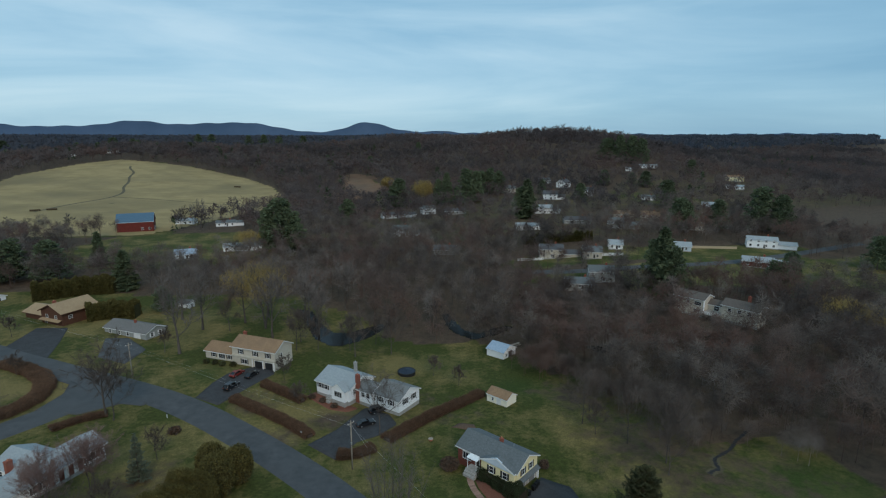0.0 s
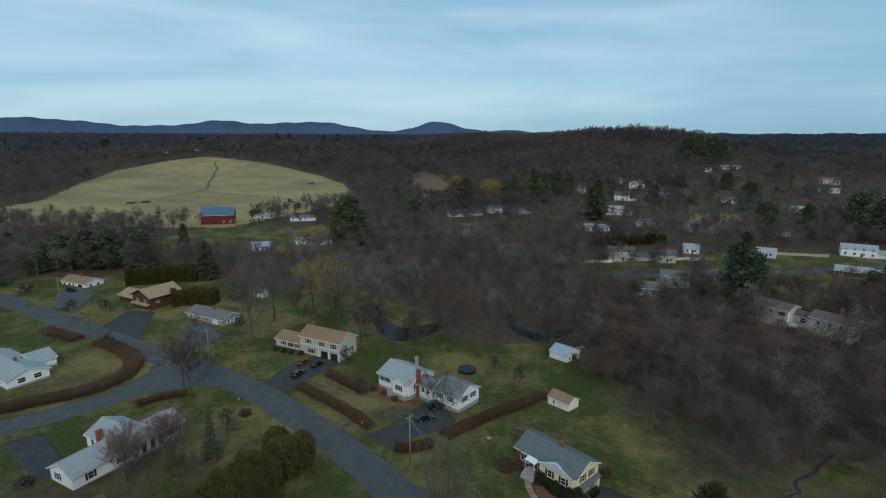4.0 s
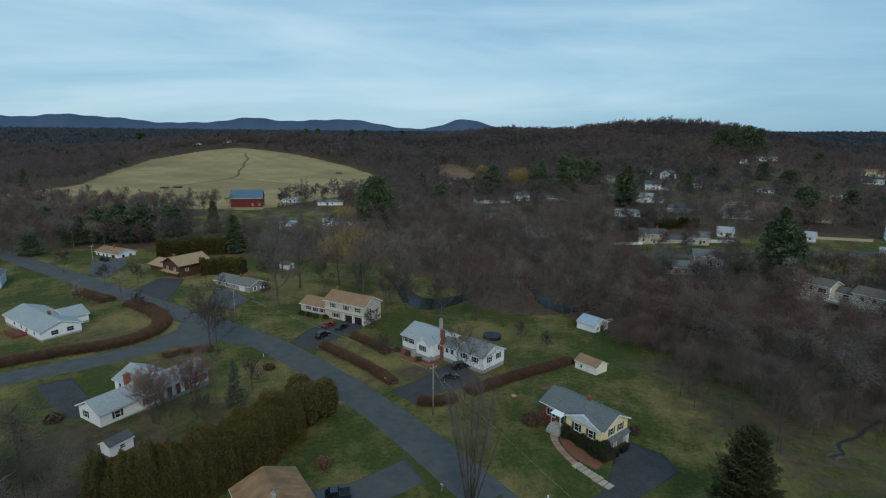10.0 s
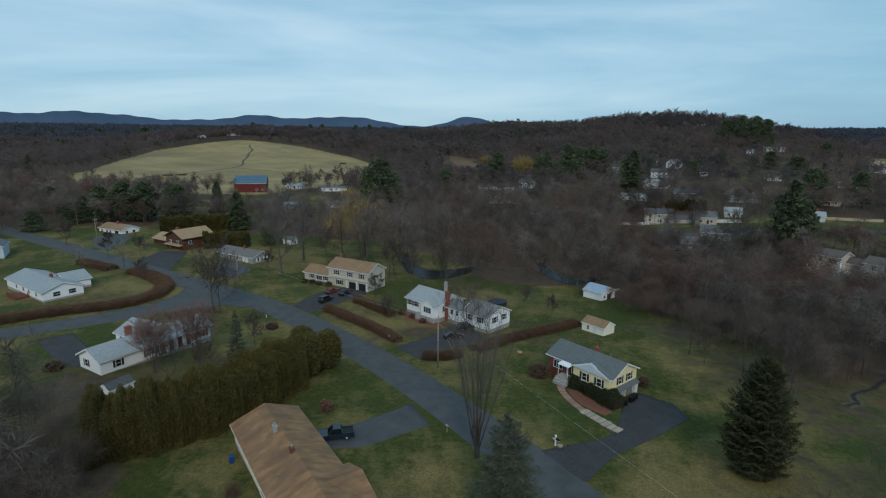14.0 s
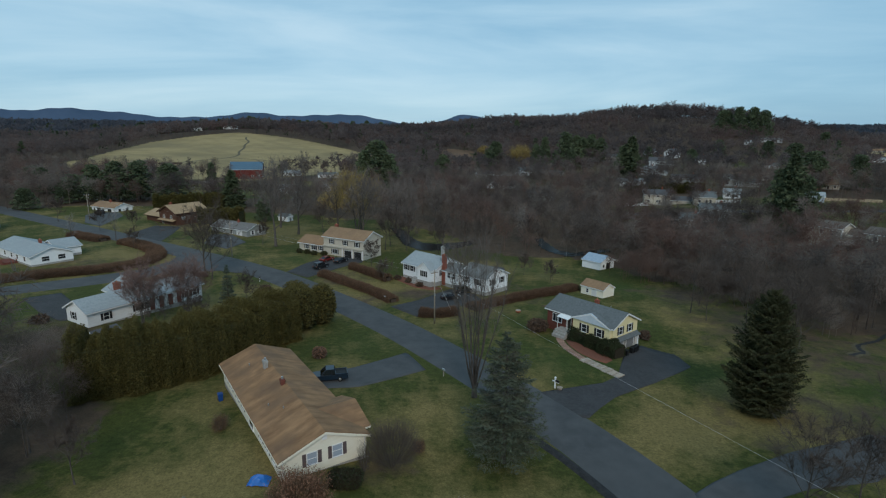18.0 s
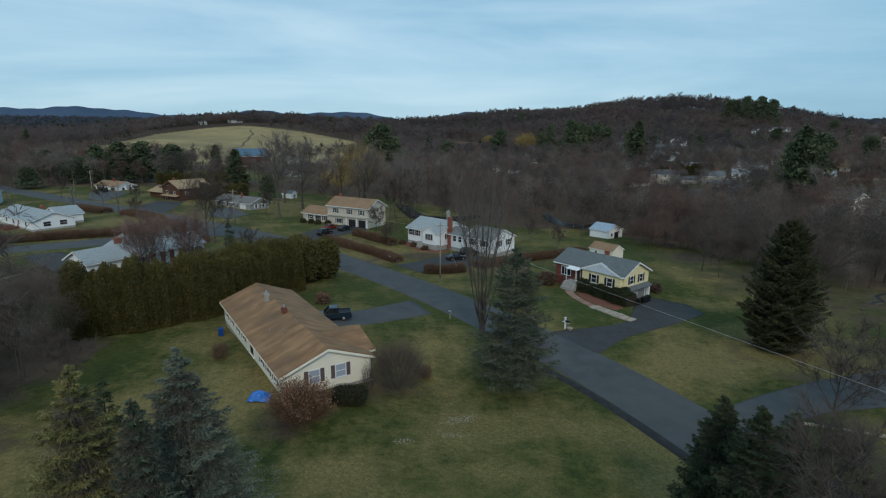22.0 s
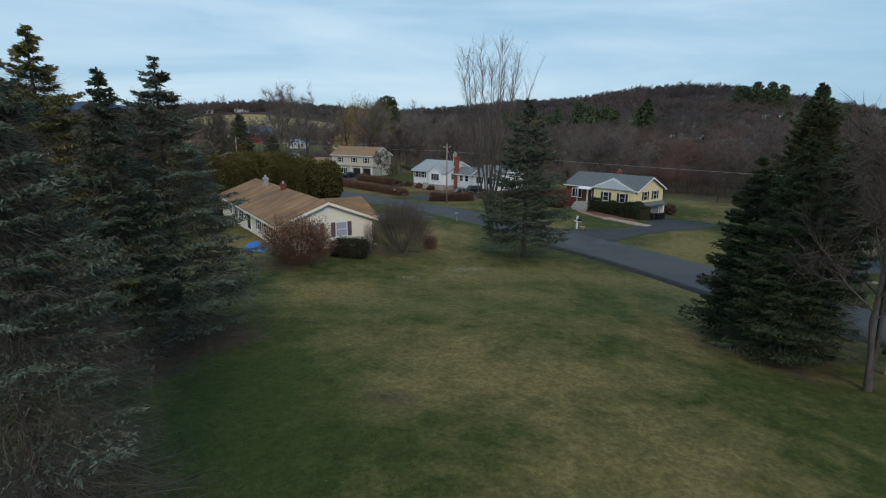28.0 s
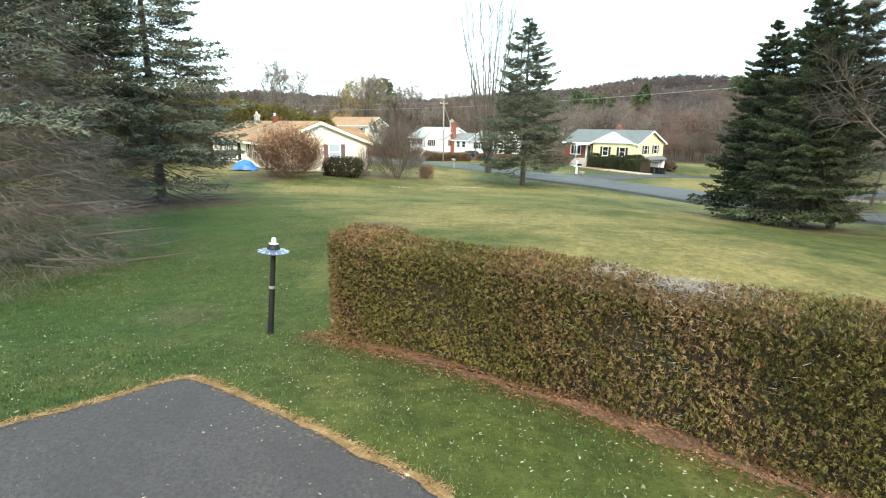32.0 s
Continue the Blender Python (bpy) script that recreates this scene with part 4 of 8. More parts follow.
# The long white ranch: a set-back main roof and a chimney.
long_house = house((-67.3, 97.9), (-54.8, 118.6), 3.75, -4.7, -1.3, 0.5, WHITE, RPALE, "long white ranch house with a pale grey roof", base=0.5)
row(long_house, "S", -3.75, (3.4, 9.6, 11.4, 20.4, 22.4), 1.2, 1.0, 1.35, SHUTTER)
row(long_house, "A", 0.0, (1.2,), 1.4, 1.0, 1.35, SHUTTER)
block(long_house, 10.4, 18.6, 1.6, 9.8, 0.5, 3.3, 5.3, WHITE, RPALE, 0.4, axis="y")
chimney(long_house, 10.4, 4.6, 2.0, 5.7, 0.6)
row(long_house, "A", 10.4, (7.6,), 1.4, 1.0, 1.3)
for x in (12.6, 14.6, 16.6, 18.6):
    part("brick_panel", Mesh().box(x - 0.5, -3.82, 0.5, x + 0.5, -3.76, 3.2), MULLEDBRICK, long_house)

# The white corner ranch.
corner_house = house((-102.4, 142.6), (-123.2, 157.4), 5.0, -3.3, -0.6, 1.25, WHITE, RPALE, "white ranch house with pale roof on the corner lot", base=0.4)
row(corner_house, "A", 0.0, (-2.2, 1.6), 1.0, 1.7, 1.2)
row(corner_house, "N", 5.0, (4.0, 9.0, 13.0, 18.0), 1.0, 1.1, 1.2)
chimney(corner_house, 8.0, -0.4, 3.8, 5.6, 0.45)
block(corner_house, 7.4, 17.0, -10.0, -4.0, 0.4, 2.6, 4.3, WHITE, RPALE, 0.4, axis="y")
part("deck", Mesh().box(9.0, 5.1, -0.6, 15.0, 8.5, 0.35).box(9.0, 8.4, 0.35, 15.0, 8.5, 1.2), MULLEDBRICK, corner_house, "dark red wooden deck")

# Grey ranch, brown house, tan bungalow.
grey_house = house((-63.8, 193.2), (-80.6, 203.6), 4.2, -5.4, -2.6, -0.9, GREYSIDE, RWARM, "small grey ranch house with a grey roof")
row(grey_house, "N", 4.2, (8.6, 12.6, 17.0), 1.0, 1.0, 1.3)
row(grey_house, "A", 0.0, (-1.5, 1.8), 1.0, 0.9, 1.3, TRIM)
door(grey_house, "N", 4.2, 0.1, 2.8, 2.1, 4.2, WHITEDOOR)
chimney(grey_house, 9.0, 0.4, 4.0, 5.4, 0.4)
brown_house = house((-104.4, 211.3), (-97.0, 222.3), 5.9, -5.0, 0.8, 3.4, BROWNWOOD, RTANPALE, "dark brown wooden house with tan roof", over=0.8, trim=BROWNWOOD)
block(brown_house, 1.2, 10.0, 6.1, 17.6, 0.3, 3.4, 5.2, BROWNWOOD, RTANPALE, 0.8, BROWNWOOD, axis="y")
row(brown_house, "S", -5.9, (3.0, 9.4), 3.2, 1.2, 1.1)
row(brown_house, "A", 0.0, (-2.4, 2.6), 3.3, 1.2, 1.1)
door(brown_house, "A", 3.6, 0.3, 1.1, 2.1, 0.0, DARKDOOR)
part("porch_roof", Mesh().prism([(-0.02, -5.6, 2.95), (-1.5, -5.6, 2.5), (-1.5, 5.6, 2.5), (-0.02, 5.6, 2.95)], (0, 0, 0.12)), RTANPALE, brown_house)
chimney(brown_house, 2.2, 1.0, 6.0, 9.2, 0.5)
part("path", Mesh().box(-4.6, -5.0, -0.15, -3.4, 7.0, 0.12), SLATE, brown_house, "pale stone path before the house")
tan_house = house((-140.6, 244.7), (-155.2, 252.3), 4.3, -4.9, -2.0, -0.2, WHITE, RTAN, "white bungalow with a tan roof")
row(tan_house, "N", 4.3, (8.0, 10.6, 14.4), 1.0, 1.2, 1.2)
door(tan_house, "N", 3.4, 0.1, 2.6, 2.2, 4.32, DARKIN)
row(tan_house, "A", 0.0, (-1.6, 1.8), 1.0, 1.2, 1.2)
chimney(tan_house, 8.0, 0.5, 4.2, 5.8, 0.5)

barn = house((-132.0, 423.8), (-155.0, 419.5), 7.0, -4.2, 3.9, 9.2, REDBARN, RBLUE, "large red wooden barn with a blue roof by the field", name="barn", base=0.8, category="barn")
row(barn, "A", 0.0, (-3.0, 3.2), 2.0, 1.4, 1.6)
door(barn, "A", 0.2, 0.4, 3.2, 3.4, 0.0, REDBARN)
row(barn, "N", 7.0, (2.6, 7.2), 2.2, 1.5, 1.5)

blue_shed = house((55.2, 160.6), (51.0, 166.0), 3.6, -9.0, -6.5, -4.9, WHITE, RLBLUE, "white garden shed with a pale blue roof", name="shed", base=0.0, category="shed", over=0.25)
door(blue_shed, "A", -0.4, 0.0, 2.2, 2.0, 0.0, DARKIN)
opening(blue_shed, "A", 2.0, 0.8, 0.9, 0.9, 0.0)
tan_shed = house((44.2, 126.0), (40.2, 131.2), 2.3, -7.6, -5.2, -4.0, CREAM, RTAN, "cream garden shed with a tan roof", name="shed", base=0.0, category="shed", over=0.2)
door(tan_shed, "N", 2.6, 0.0, 1.3, 1.9, 2.3, WHITEDOOR)
opening(tan_shed, "N", 4.6, 0.9, 0.6, 0.9, 2.3)
white_shed = house((-57.7, 86.7), (-55.7, 90.5), 1.45, -4.4, -2.3, -1.5, WHITE, RDARK, "small white shed with a dark roof", name="shed", base=0.0, category="shed", over=0.2)
opening(white_shed, "S", 2.2, 0.9, 0.9, 0.7, -1.45)
far_shed = house((-60.0, 226.0), (-64.5, 228.0), 1.8, -5.4, -3.0, -1.9, WHITE, RGREY, "white garden shed behind the houses", name="shed", base=0.0, category="shed", over=0.2)
door(far_shed, "A", 0.0, 0.0, 1.2, 1.9, 0.0, GREYDOOR)


# ---- the neighbourhood beyond the woods ----
HOMES = []


def village(x, y, turn, L, w, eave, rise, wall, roof, label, storeys=1, wing=None):
    HOMES.append((x, y))
    zg = float(ground_z(x, y))
    ob = thing("house", pose(x, y, zg, 0, 0, turn), label, "house", "houses beyond the woods")
    block(ob, -L / 2, L / 2, -w, w, 0.4, eave, eave + rise, wall, roof, 0.4)
    for s in range(storeys):
        v = 1.2 + 2.8 * s
        for side, pl in (("S", -w), ("A", -L / 2), ("B", L / 2)):
            n = max(2, int(L / 4)) if side == "S" else 2
            ext = L if side == "S" else 2 * w
            row(ob, side, pl, [ext * ((i + 0.5) / n - 0.5) for i in range(n)], v, 1.1, 1.3)
    door(ob, "S", L * 0.08, 0.4, 1.1, 2.1, -w, DARKDOOR)
    chimney(ob, L * 0.2, 0.6, eave, eave + rise + 1.2, 0.45)
    if wing:
        block(ob, L / 2 + 0.1, L / 2 + wing, -w * 0.8, w * 0.8, 0.3, 2.7, 2.7 + rise * 0.8, wall, roof, 0.4)
    return ob


W, G = WHITE, GREYSIDE
for spec in (
    (-116, 447, -10, 14, 4, 2.9, 1.8, W, RPALE, "white cottage with a pale roof by the barn", 1, None),
    (-84, 434, 5, 14, 4, 3.0, 1.6, W, RGREY, "white low house by the hay field", 1, 6),
    (-84, 316, 8, 11, 4, 3.0, 2.2, BLUESIDE, RLBLUE, "pale blue house with a blue-grey roof", 1, None),
    (-57, 338, 6, 22, 4, 3.0, 1.6, W, RPALE, "long low white house", 1, None),
    (49, 454, 10, 22, 4.5, 3.0, 2.0, W, RDARK, "white house with dark roof", 1, 8),
    (81, 470, 10, 12, 4.5, 5.4, 2.2, W, RGREY, "white two-storey house among trees", 2, None),
    (45, 370, -12, 12, 4.5, 5.6, 2.2, W, RGREY, "white two-storey house with grey roof", 2, 7),
    (104, 460, 0, 18, 4.5, 3.0, 2.0, G, RDARK, "grey low house among bare trees", 1, None),
    (64, 310, -15, 13, 4.5, 3.0, 2.2, G, RDARK, "grey house hidden in the woods", 1, None),
    (136, 362, -14, 17, 4.5, 3.0, 1.7, W, RPALE, "white ranch house with a pale roof", 1, None),
    (188, 564, -15, 14, 4.5, 3.0, 2.6, G, RGREY, "grey house on the wooded slope", 1, None),
    (171, 422, -15, 17, 4.5, 4.8, 2.4, W, RPALE, "white house with a pale roof", 2, 6),
    (210, 498, -25, 14, 5, 5.4, 3.2, W, RDARK, "white house with a steep dark gable", 2, 7),
    (252, 562, 40, 15, 5, 5.6, 3.8, W, RDARK, "tall white house with a dark steep roof", 2, None),
    (178, 370, -15, 20, 4.5, 3.0, 2.2, G, RDARK, "grey ranch house among trees", 1, None),
    (198, 346, -20, 13, 5, 4.5, 3.0, G, RGREY, "grey gabled house among trees", 2, 8),
    (120, 281, -16, 13, 4.5, 5.4, 2.2, BEIGE, RDARK, "tan two-storey house at the edge of the woods", 2, 10),
    (140, 270, -20, 10, 4.5, 4.0, 2.4, BEIGE, RGREY, "beige house at the edge of woods", 1, None),
    (162, 284, -25, 8, 4.0, 3.0, 2.2, W, RPALE, "white house with a pale roof behind a fence", 1, None),
    (111, 225, -20, 13, 4.5, 3.0, 2.0, G, RGREY, "grey house among bare trees", 1, None),
    (125, 231, -20, 12, 4.5, 5.0, 2.2, G, RGREY, "grey two-storey house among bare trees", 2, None),
    (197, 272, -30, 11, 4.0, 3.0, 2.0, BLUESIDE, RPALE, "small pale blue house by a fence", 1, None),
    (250, 270, -35, 16, 4.5, 4.8, 1.8, W, RPALE, "white house with a pale roof", 2, 10),
    (214, 232, -38, 14, 4.5, 3.0, 1.8, REDBARN, RPALE, "red house with a pale roof", 1, 8),
    (246, 381, -32, 14, 4.5, 3.0, 2.4, BEIGE, RTAN, "low house with an orange-brown roof", 1, None),
    (264, 344, -34, 15, 4.5, 3.0, 2.4, BEIGE, RTAN, "low house with an orange-brown roof among trees", 1, None),
    (185, 553, -20, 14, 4.5, 4.8, 2.6, BEIGE, RGREY, "beige house among dark pines", 2, None),
    (476, 567, -35, 20, 5, 5.4, 2.2, YELLOW, RTAN, "yellow two-storey house far off", 2, None),
    (256, 508, -30, 9, 4.5, 5.6, 3.0, W, RDARK, "white tall house on the slope", 2, None),
    (228, 390, -30, 15, 4.5, 3.0, 2.0, BEIGE, RTAN, "low beige house with tan roof", 1, None),
    (405, 640, -30, 22, 5, 3.0, 2.0, W, RPALE, "long white house on the hill", 1, None),
    (370, 627, -30, 9, 4.5, 3.2, 2.0, W, RPALE, "white cottage on the hill", 1, None),
    (248, 331, -36, 14, 4.5, 3.0, 1.8, BEIGE, RTAN, "low house with a tan roof", 1, None),
    (436, 517, -40, 18, 4.5, 3.0, 1.8, W, RPALE, "low white house beyond the woods", 1, None),
    (-372, 1018, 10, 24, 6, 5.0, 2.4, W, RPALE, "white house on top of the field hill", 1, None),
    (-420, 990, 20, 14, 5, 6.0, 3.0, W, RPALE, "white farmhouse at the wood's edge", 2, None),
    (-165, 196, -60, 12, 4.5, 4.6, 1.8, BLUESIDE, RGREY, "pale blue-green house at the street's bend", 2, None),
    (240, 590, 10, 12, 4.5, 4.5, 2.4, W, RGREY, "white house high on the slope", 1, None),
    (300, 470, -30, 13, 4.5, 3.0, 2.0, W, RGREY, "white low house among trees", 1, None),
    (330, 420, -35, 13, 4.5, 3.0, 2.0, W, RPALE, "white low house with a pale roof", 1, None),
):
    village(*spec)


# The split-level house in the east wood: two blocks, a set-back link and a deck.
HOMES.extend([(137, 178), (148, 172), (141, 162)])
split = thing("house", pose(138.5, 174.1, -4.9, 0, 0, -61.6), "beige split-level house with brown roofs and a white deck", "house", "houses beyond the woods")
block(split, -11.5, 0.0, 0.0, 8.0, 0.4, 6.7, 8.3, BEIGE, RUMBER, 0.5)
block(split, 0.1, 6.0, 4.0, 8.4, 0.4, 4.6, 6.2, BEIGE, RUMBER, 0.3, ends=False)
block(split, 6.1, 19.0, 2.0, 10.0, 0.4, 6.2, 7.9, BEIGE, RUMBER, 0.5)
row(split, "S", 0.0, (-9.4, -6.0), 4.4, 1.1, 1.2)
row(split, "S", 0.0, (-9.4,), 1.4, 1.0, 1.0)
row(split, "S", 0.0, (-2.2,), 4.2, 2.6, 1.4)
row(split, "S", 0.0, (-2.0,), 1.3, 2.8, 1.3)
row(split, "S", 4.0, (3.4,), 2.4, 1.8, 2.0)
row(split, "S", 2.0, (9.0, 12.5, 16.0), 4.0, 1.2, 1.2)
part("end_wall", Mesh().box(0.02, -0.1, 0.4, 0.14, 0.9, 6.2), WHITE, split)
part("deck", Mesh().box(-1.0, -2.4, 1.9, 6.6, 4.0, 2.1).box(-0.9, -2.3, -0.3, -0.7, -2.1, 1.9).box(6.3, -2.3, -0.3, 6.5, -2.1, 1.9), FOUND, split)
for i in range(9):
    part("baluster", Mesh().box(-1.0 + i * 0.94, -2.4, 2.1, -0.9 + i * 0.94, -2.3, 3.0), TRIM, split)
part("rail", Mesh().box(-1.0, -2.42, 3.0, 6.6, -2.28, 3.1), TRIM, split)
chimney(split, 14.0, 6.5, 6.0, 10.2, 0.5)


def board_fence(a, b, high, mat, label):
    a, b = np.array(a, float), np.array(b, float)
    d = b - a
    L = float(np.hypot(*d))
    ob = thing("fence", on_ground(*a, math.degrees(math.atan2(d[1], d[0]))), label, "fence")
    z0 = float(ground_z(*a))
    n = int(L / 2.4)
    for i in range(n):
        x0, x1 = L * i / n, L * (i + 1) / n
        za, zb = (float(ground_z(*(a + d * t / n))) - z0 for t in (i, i + 1))
        part("panel", Mesh().prism([(x0 + 0.03, -0.03, za - 0.2), (x1 - 0.03, -0.03, zb - 0.2), (x1 - 0.03, -0.03, zb + high), (x0 + 0.03, -0.03, za + high)], (0, 0.06, 0)), mat, ob)
        part("post", Mesh().box(x0 - 0.06, -0.06, za - 0.3, x0 + 0.06, 0.06, za + high + 0.1), mat, ob)
    return ob


CEDAR = material("cedar_boards", [(0.34, 0.27, 0.17), (0.46, 0.38, 0.26)], 2.0, 0.85, stretch=(4, 1, 1))
board_fence((140, 272), (157, 266), 1.7, TRIM, "white board fence behind the gardens")
board_fence((100, 281), (114, 277), 1.5, TRIM, "white board fence at the wood's edge")
board_fence((205, 276), (232, 268), 1.5, CEDAR, "long cedar board fence")


# ---- trees ----
def unit(v):
    return v / (np.linalg.norm(v) + 1e-9)


def bare_tree_arrays(rng, height, spread=0.34, vase=0.0, trunk=0.25, limbs=14, forks=3, twigs=14, twig_len=1.6, twig_w=0.03, sides=5, stems=1, flat=False, low=0.30):
    """Wood tubes and thin twig slivers of a leafless tree: (verts, tris) each."""
    V, T, TV = [], [], []

    def tube(p, q, r0, r1, n):
        d = unit(q - p)
        s = unit(np.cross(d, (0.31, 0.2, 0.93) if abs(d[2]) < 0.9 else (1, 0, 0)))
        u = np.cross(d, s)
        a = np.arange(n) * 2 * math.pi / n
        ring = np.cos(a)[:, None] * s + np.sin(a)[:, None] * u
        base = sum(len(x) for x in V)
        V.append(np.concatenate([p + ring * r0, q + ring * r1]))
        i = np.arange(n)
        j = (i + 1) % n
        T.append(base + np.concatenate([np.stack([i, j, n + j], 1), np.stack([i, n + j, n + i], 1)]))

    def twig(p, d, length):
        q = p + d * length
        s = unit(np.cross(d, rng.normal(size=3))) * twig_w
        TV.append(np.stack([p - s, p + s, q]))

    def limb(p, d, length, r, level):
        mid = p + d * length * 0.5 + rng.normal(size=3) * length * 0.05
        d2 = unit(d + np.array((0, 0, 0.22 + vase * 0.2)) + rng.normal(size=3) * 0.12)
        q = mid + d2 * length * 0.5
        n = sides if level == 0 else 3
        if flat:
            s = unit(np.cross(d, rng.normal(size=3))) * r
            TV.append(np.stack([p - s, p + s, q]))
        else:
            tube(p, mid, r, r * 0.7, n)
            tube(mid, q, r * 0.7, r * 0.35, n)
        if level < forks - 1:
            for t in np.linspace(0.35, 1.0, 4 if level == 0 else 3):
                b = p + (mid - p) * t * 2 if t < 0.5 else mid + (q - mid) * (t * 2 - 1)
                limb(b, unit(d2 + rng.normal(size=3) * 0.55), length * rng.uniform(0.42, 0.62), r * 0.42, level + 1)
        for _ in range(twigs):
            t = rng.uniform(0.25, 1)
            b = p + (mid - p) * t * 2 if t < 0.5 else mid + (q - mid) * (t * 2 - 1)
            twig(b, unit(d2 * 0.7 + rng.normal(size=3) * 0.6 + np.array((0, 0, 0.25))), twig_len * rng.uniform(0.5, 1.2))

    for s in range(stems):
        off = rng.normal(size=3) * (0.35 if stems > 1 else 0) * np.array((1, 1, 0))
        lean = rng.normal(size=3) * 0.03 * np.array((1, 1, 0)) + (np.array((math.cos(s * 2.4), math.sin(s * 2.4), 0)) * 0.13 if stems > 1 else 0)
        p, d = off.astype(float), unit(np.array((0, 0, 1.0)) + lean)
        top = height * rng.uniform(0.62, 0.72)
        steps, pts, rad = 3 if flat else 6, [p], [trunk * 1.25]
        for i in range(steps):
            p = p + unit(d + rng.normal(size=3) * 0.05) * top / steps
            pts.append(p)
            rad.append(trunk * (1 - 0.72 * (i + 1) / steps))
        for i in range(steps):
            tube(pts[i], pts[i + 1], rad[i], rad[i + 1], 3 if flat else sides + 1)
        for i in range(limbs):
            t = low + (1 - low) * (i + rng.uniform(0, 1)) / limbs
            k = min(steps - 1, int(t * steps))
            b = pts[k] + (pts[k + 1] - pts[k]) * (t * steps - k)
            a = i * 2.4 + rng.uniform(-0.5, 0.5)
            up = 0.45 + 1.4 * vase + 0.9 * t**2
            dd = unit(np.array((math.cos(a), math.sin(a), up)))
            limb(b, dd, height * spread * (1.15 - 0.55 * t) * rng.uniform(0.75, 1.15), trunk * 0.42 * (1.15 - 0.6 * t), 0)
    V, T = np.concatenate(V), np.concatenate(T)
    TV = np.concatenate(TV)
    return V, T, TV, np.arange(len(TV)).reshape(-1, 3)


def conifer_arrays(rng, height, radius, whorls=26, per=8, sprays=30, needle=0.12, droop=0.25, bare=0.06, full=1.0, tip_power=0.85, dead=0.0, dense=1.2, waist=1.0):
    """Branches as thin slivers, needle sprays as small triangles along side twigs; dead: the share of the height with bare branches."""
    wood, tris = [], []
    for w in range(whorls):
        t = min(1.0, max(0.0, (w + rng.uniform(-0.3, 0.3)) / whorls))
        z = height * (bare + (1 - bare) * t)
        r = radius * (1 - t) ** tip_power * min(1.0, waist + (1 - waist) * t / 0.2) * rng.uniform(0.8, 1.1) * min(1.0, 0.15 + 9 * (1 - t)) + 0.08
        cnt = max(4, int(per * (1 - 0.4 * t)))
        for i in range(cnt):
            a = (i + rng.uniform(-0.4, 0.4)) * 2 * math.pi / cnt + w * 0.7
            out = np.array((math.cos(a), math.sin(a), 0.0))
            side = np.array((-out[1], out[0], 0.0))
            bald = t < dead * rng.uniform(0.6, 1.3)
            ln = r * rng.uniform(0.62, 1.12) * (0.82 if bald else 1.0)
            base = np.array((0, 0, min(height, z + rng.normal() * (0.08 + 0.014 * height))))
            tip = base + out * ln + np.array((0, 0, (0.35 * t - droop) * ln))
            sag = np.array((0, 0, -0.10 * ln))
            wd = 0.006 + 0.006 * ln
            for q0, q1 in ((base, (base + tip) / 2 + sag), ((base + tip) / 2 + sag, tip)):
                wood.append(np.stack([q0 - (0, 0, wd), q0 + (0, 0, wd), q1]))
            m = max(4, int(sprays * (0.34 + 0.95 * ln / radius)))
            if bald:
                m = max(6, int(m * dense))
            s = rng.uniform(0.12, 1, m) ** 0.75
            twig = np.sign(rng.uniform(-1, 1, m)) * rng.uniform(0, 1, m)
            reach = (0.10 + 0.40 * (1 - s)) * ln
            k = np.floor(s * (5 + ln * 4)) / (5 + ln * 4) * 0.75 + s * 0.25
            c = base + (tip - base) * k[:, None] + side * (twig * reach)[:, None] + out * (np.abs(twig) * reach * 0.55)[:, None]
            c[:, 2] += -0.10 * ln * np.sin(math.pi * s) - 0.16 * np.abs(twig) * reach + rng.normal(size=m) * 0.03
            d = out * 0.75 + side * (np.sign(twig) * 0.75)[:, None] + rng.normal(size=(m, 3)) * 0.35
            d[:, 2] += rng.uniform(-0.35, 0.25, m)
            d = unit_rows(d)
            q = unit_rows(np.cross(d, rng.normal(size=(m, 3))))
            l2 = needle * rng.uniform(0.7, 1.5, m)[:, None]
            if bald:
                wood.append(np.stack([c - q * 0.0024, c + q * 0.0024, c + d * l2 * 3.0 + (0, 0, -0.12)], 1).reshape(-1, 3))
                continue
            wv = l2 * 0.36 * full
            tris.append(np.stack([c - q * wv - d * l2 * 0.4, c + q * wv - d * l2 * 0.4, c + d * l2 * 1.5], 1).reshape(-1, 3))
            q3 = np.cross(d, q)
            tris.append(np.stack([c - q3 * wv, c + q3 * wv, c + d * l2 * 1.3 + rng.normal(size=(m, 3)) * l2 * 0.3], 1).reshape(-1, 3))
    t = np.concatenate(tris)
    wv = np.concatenate(wood)
    return wv, np.arange(len(wv)).reshape(-1, 3), t, np.arange(len(t)).reshape(-1, 3)


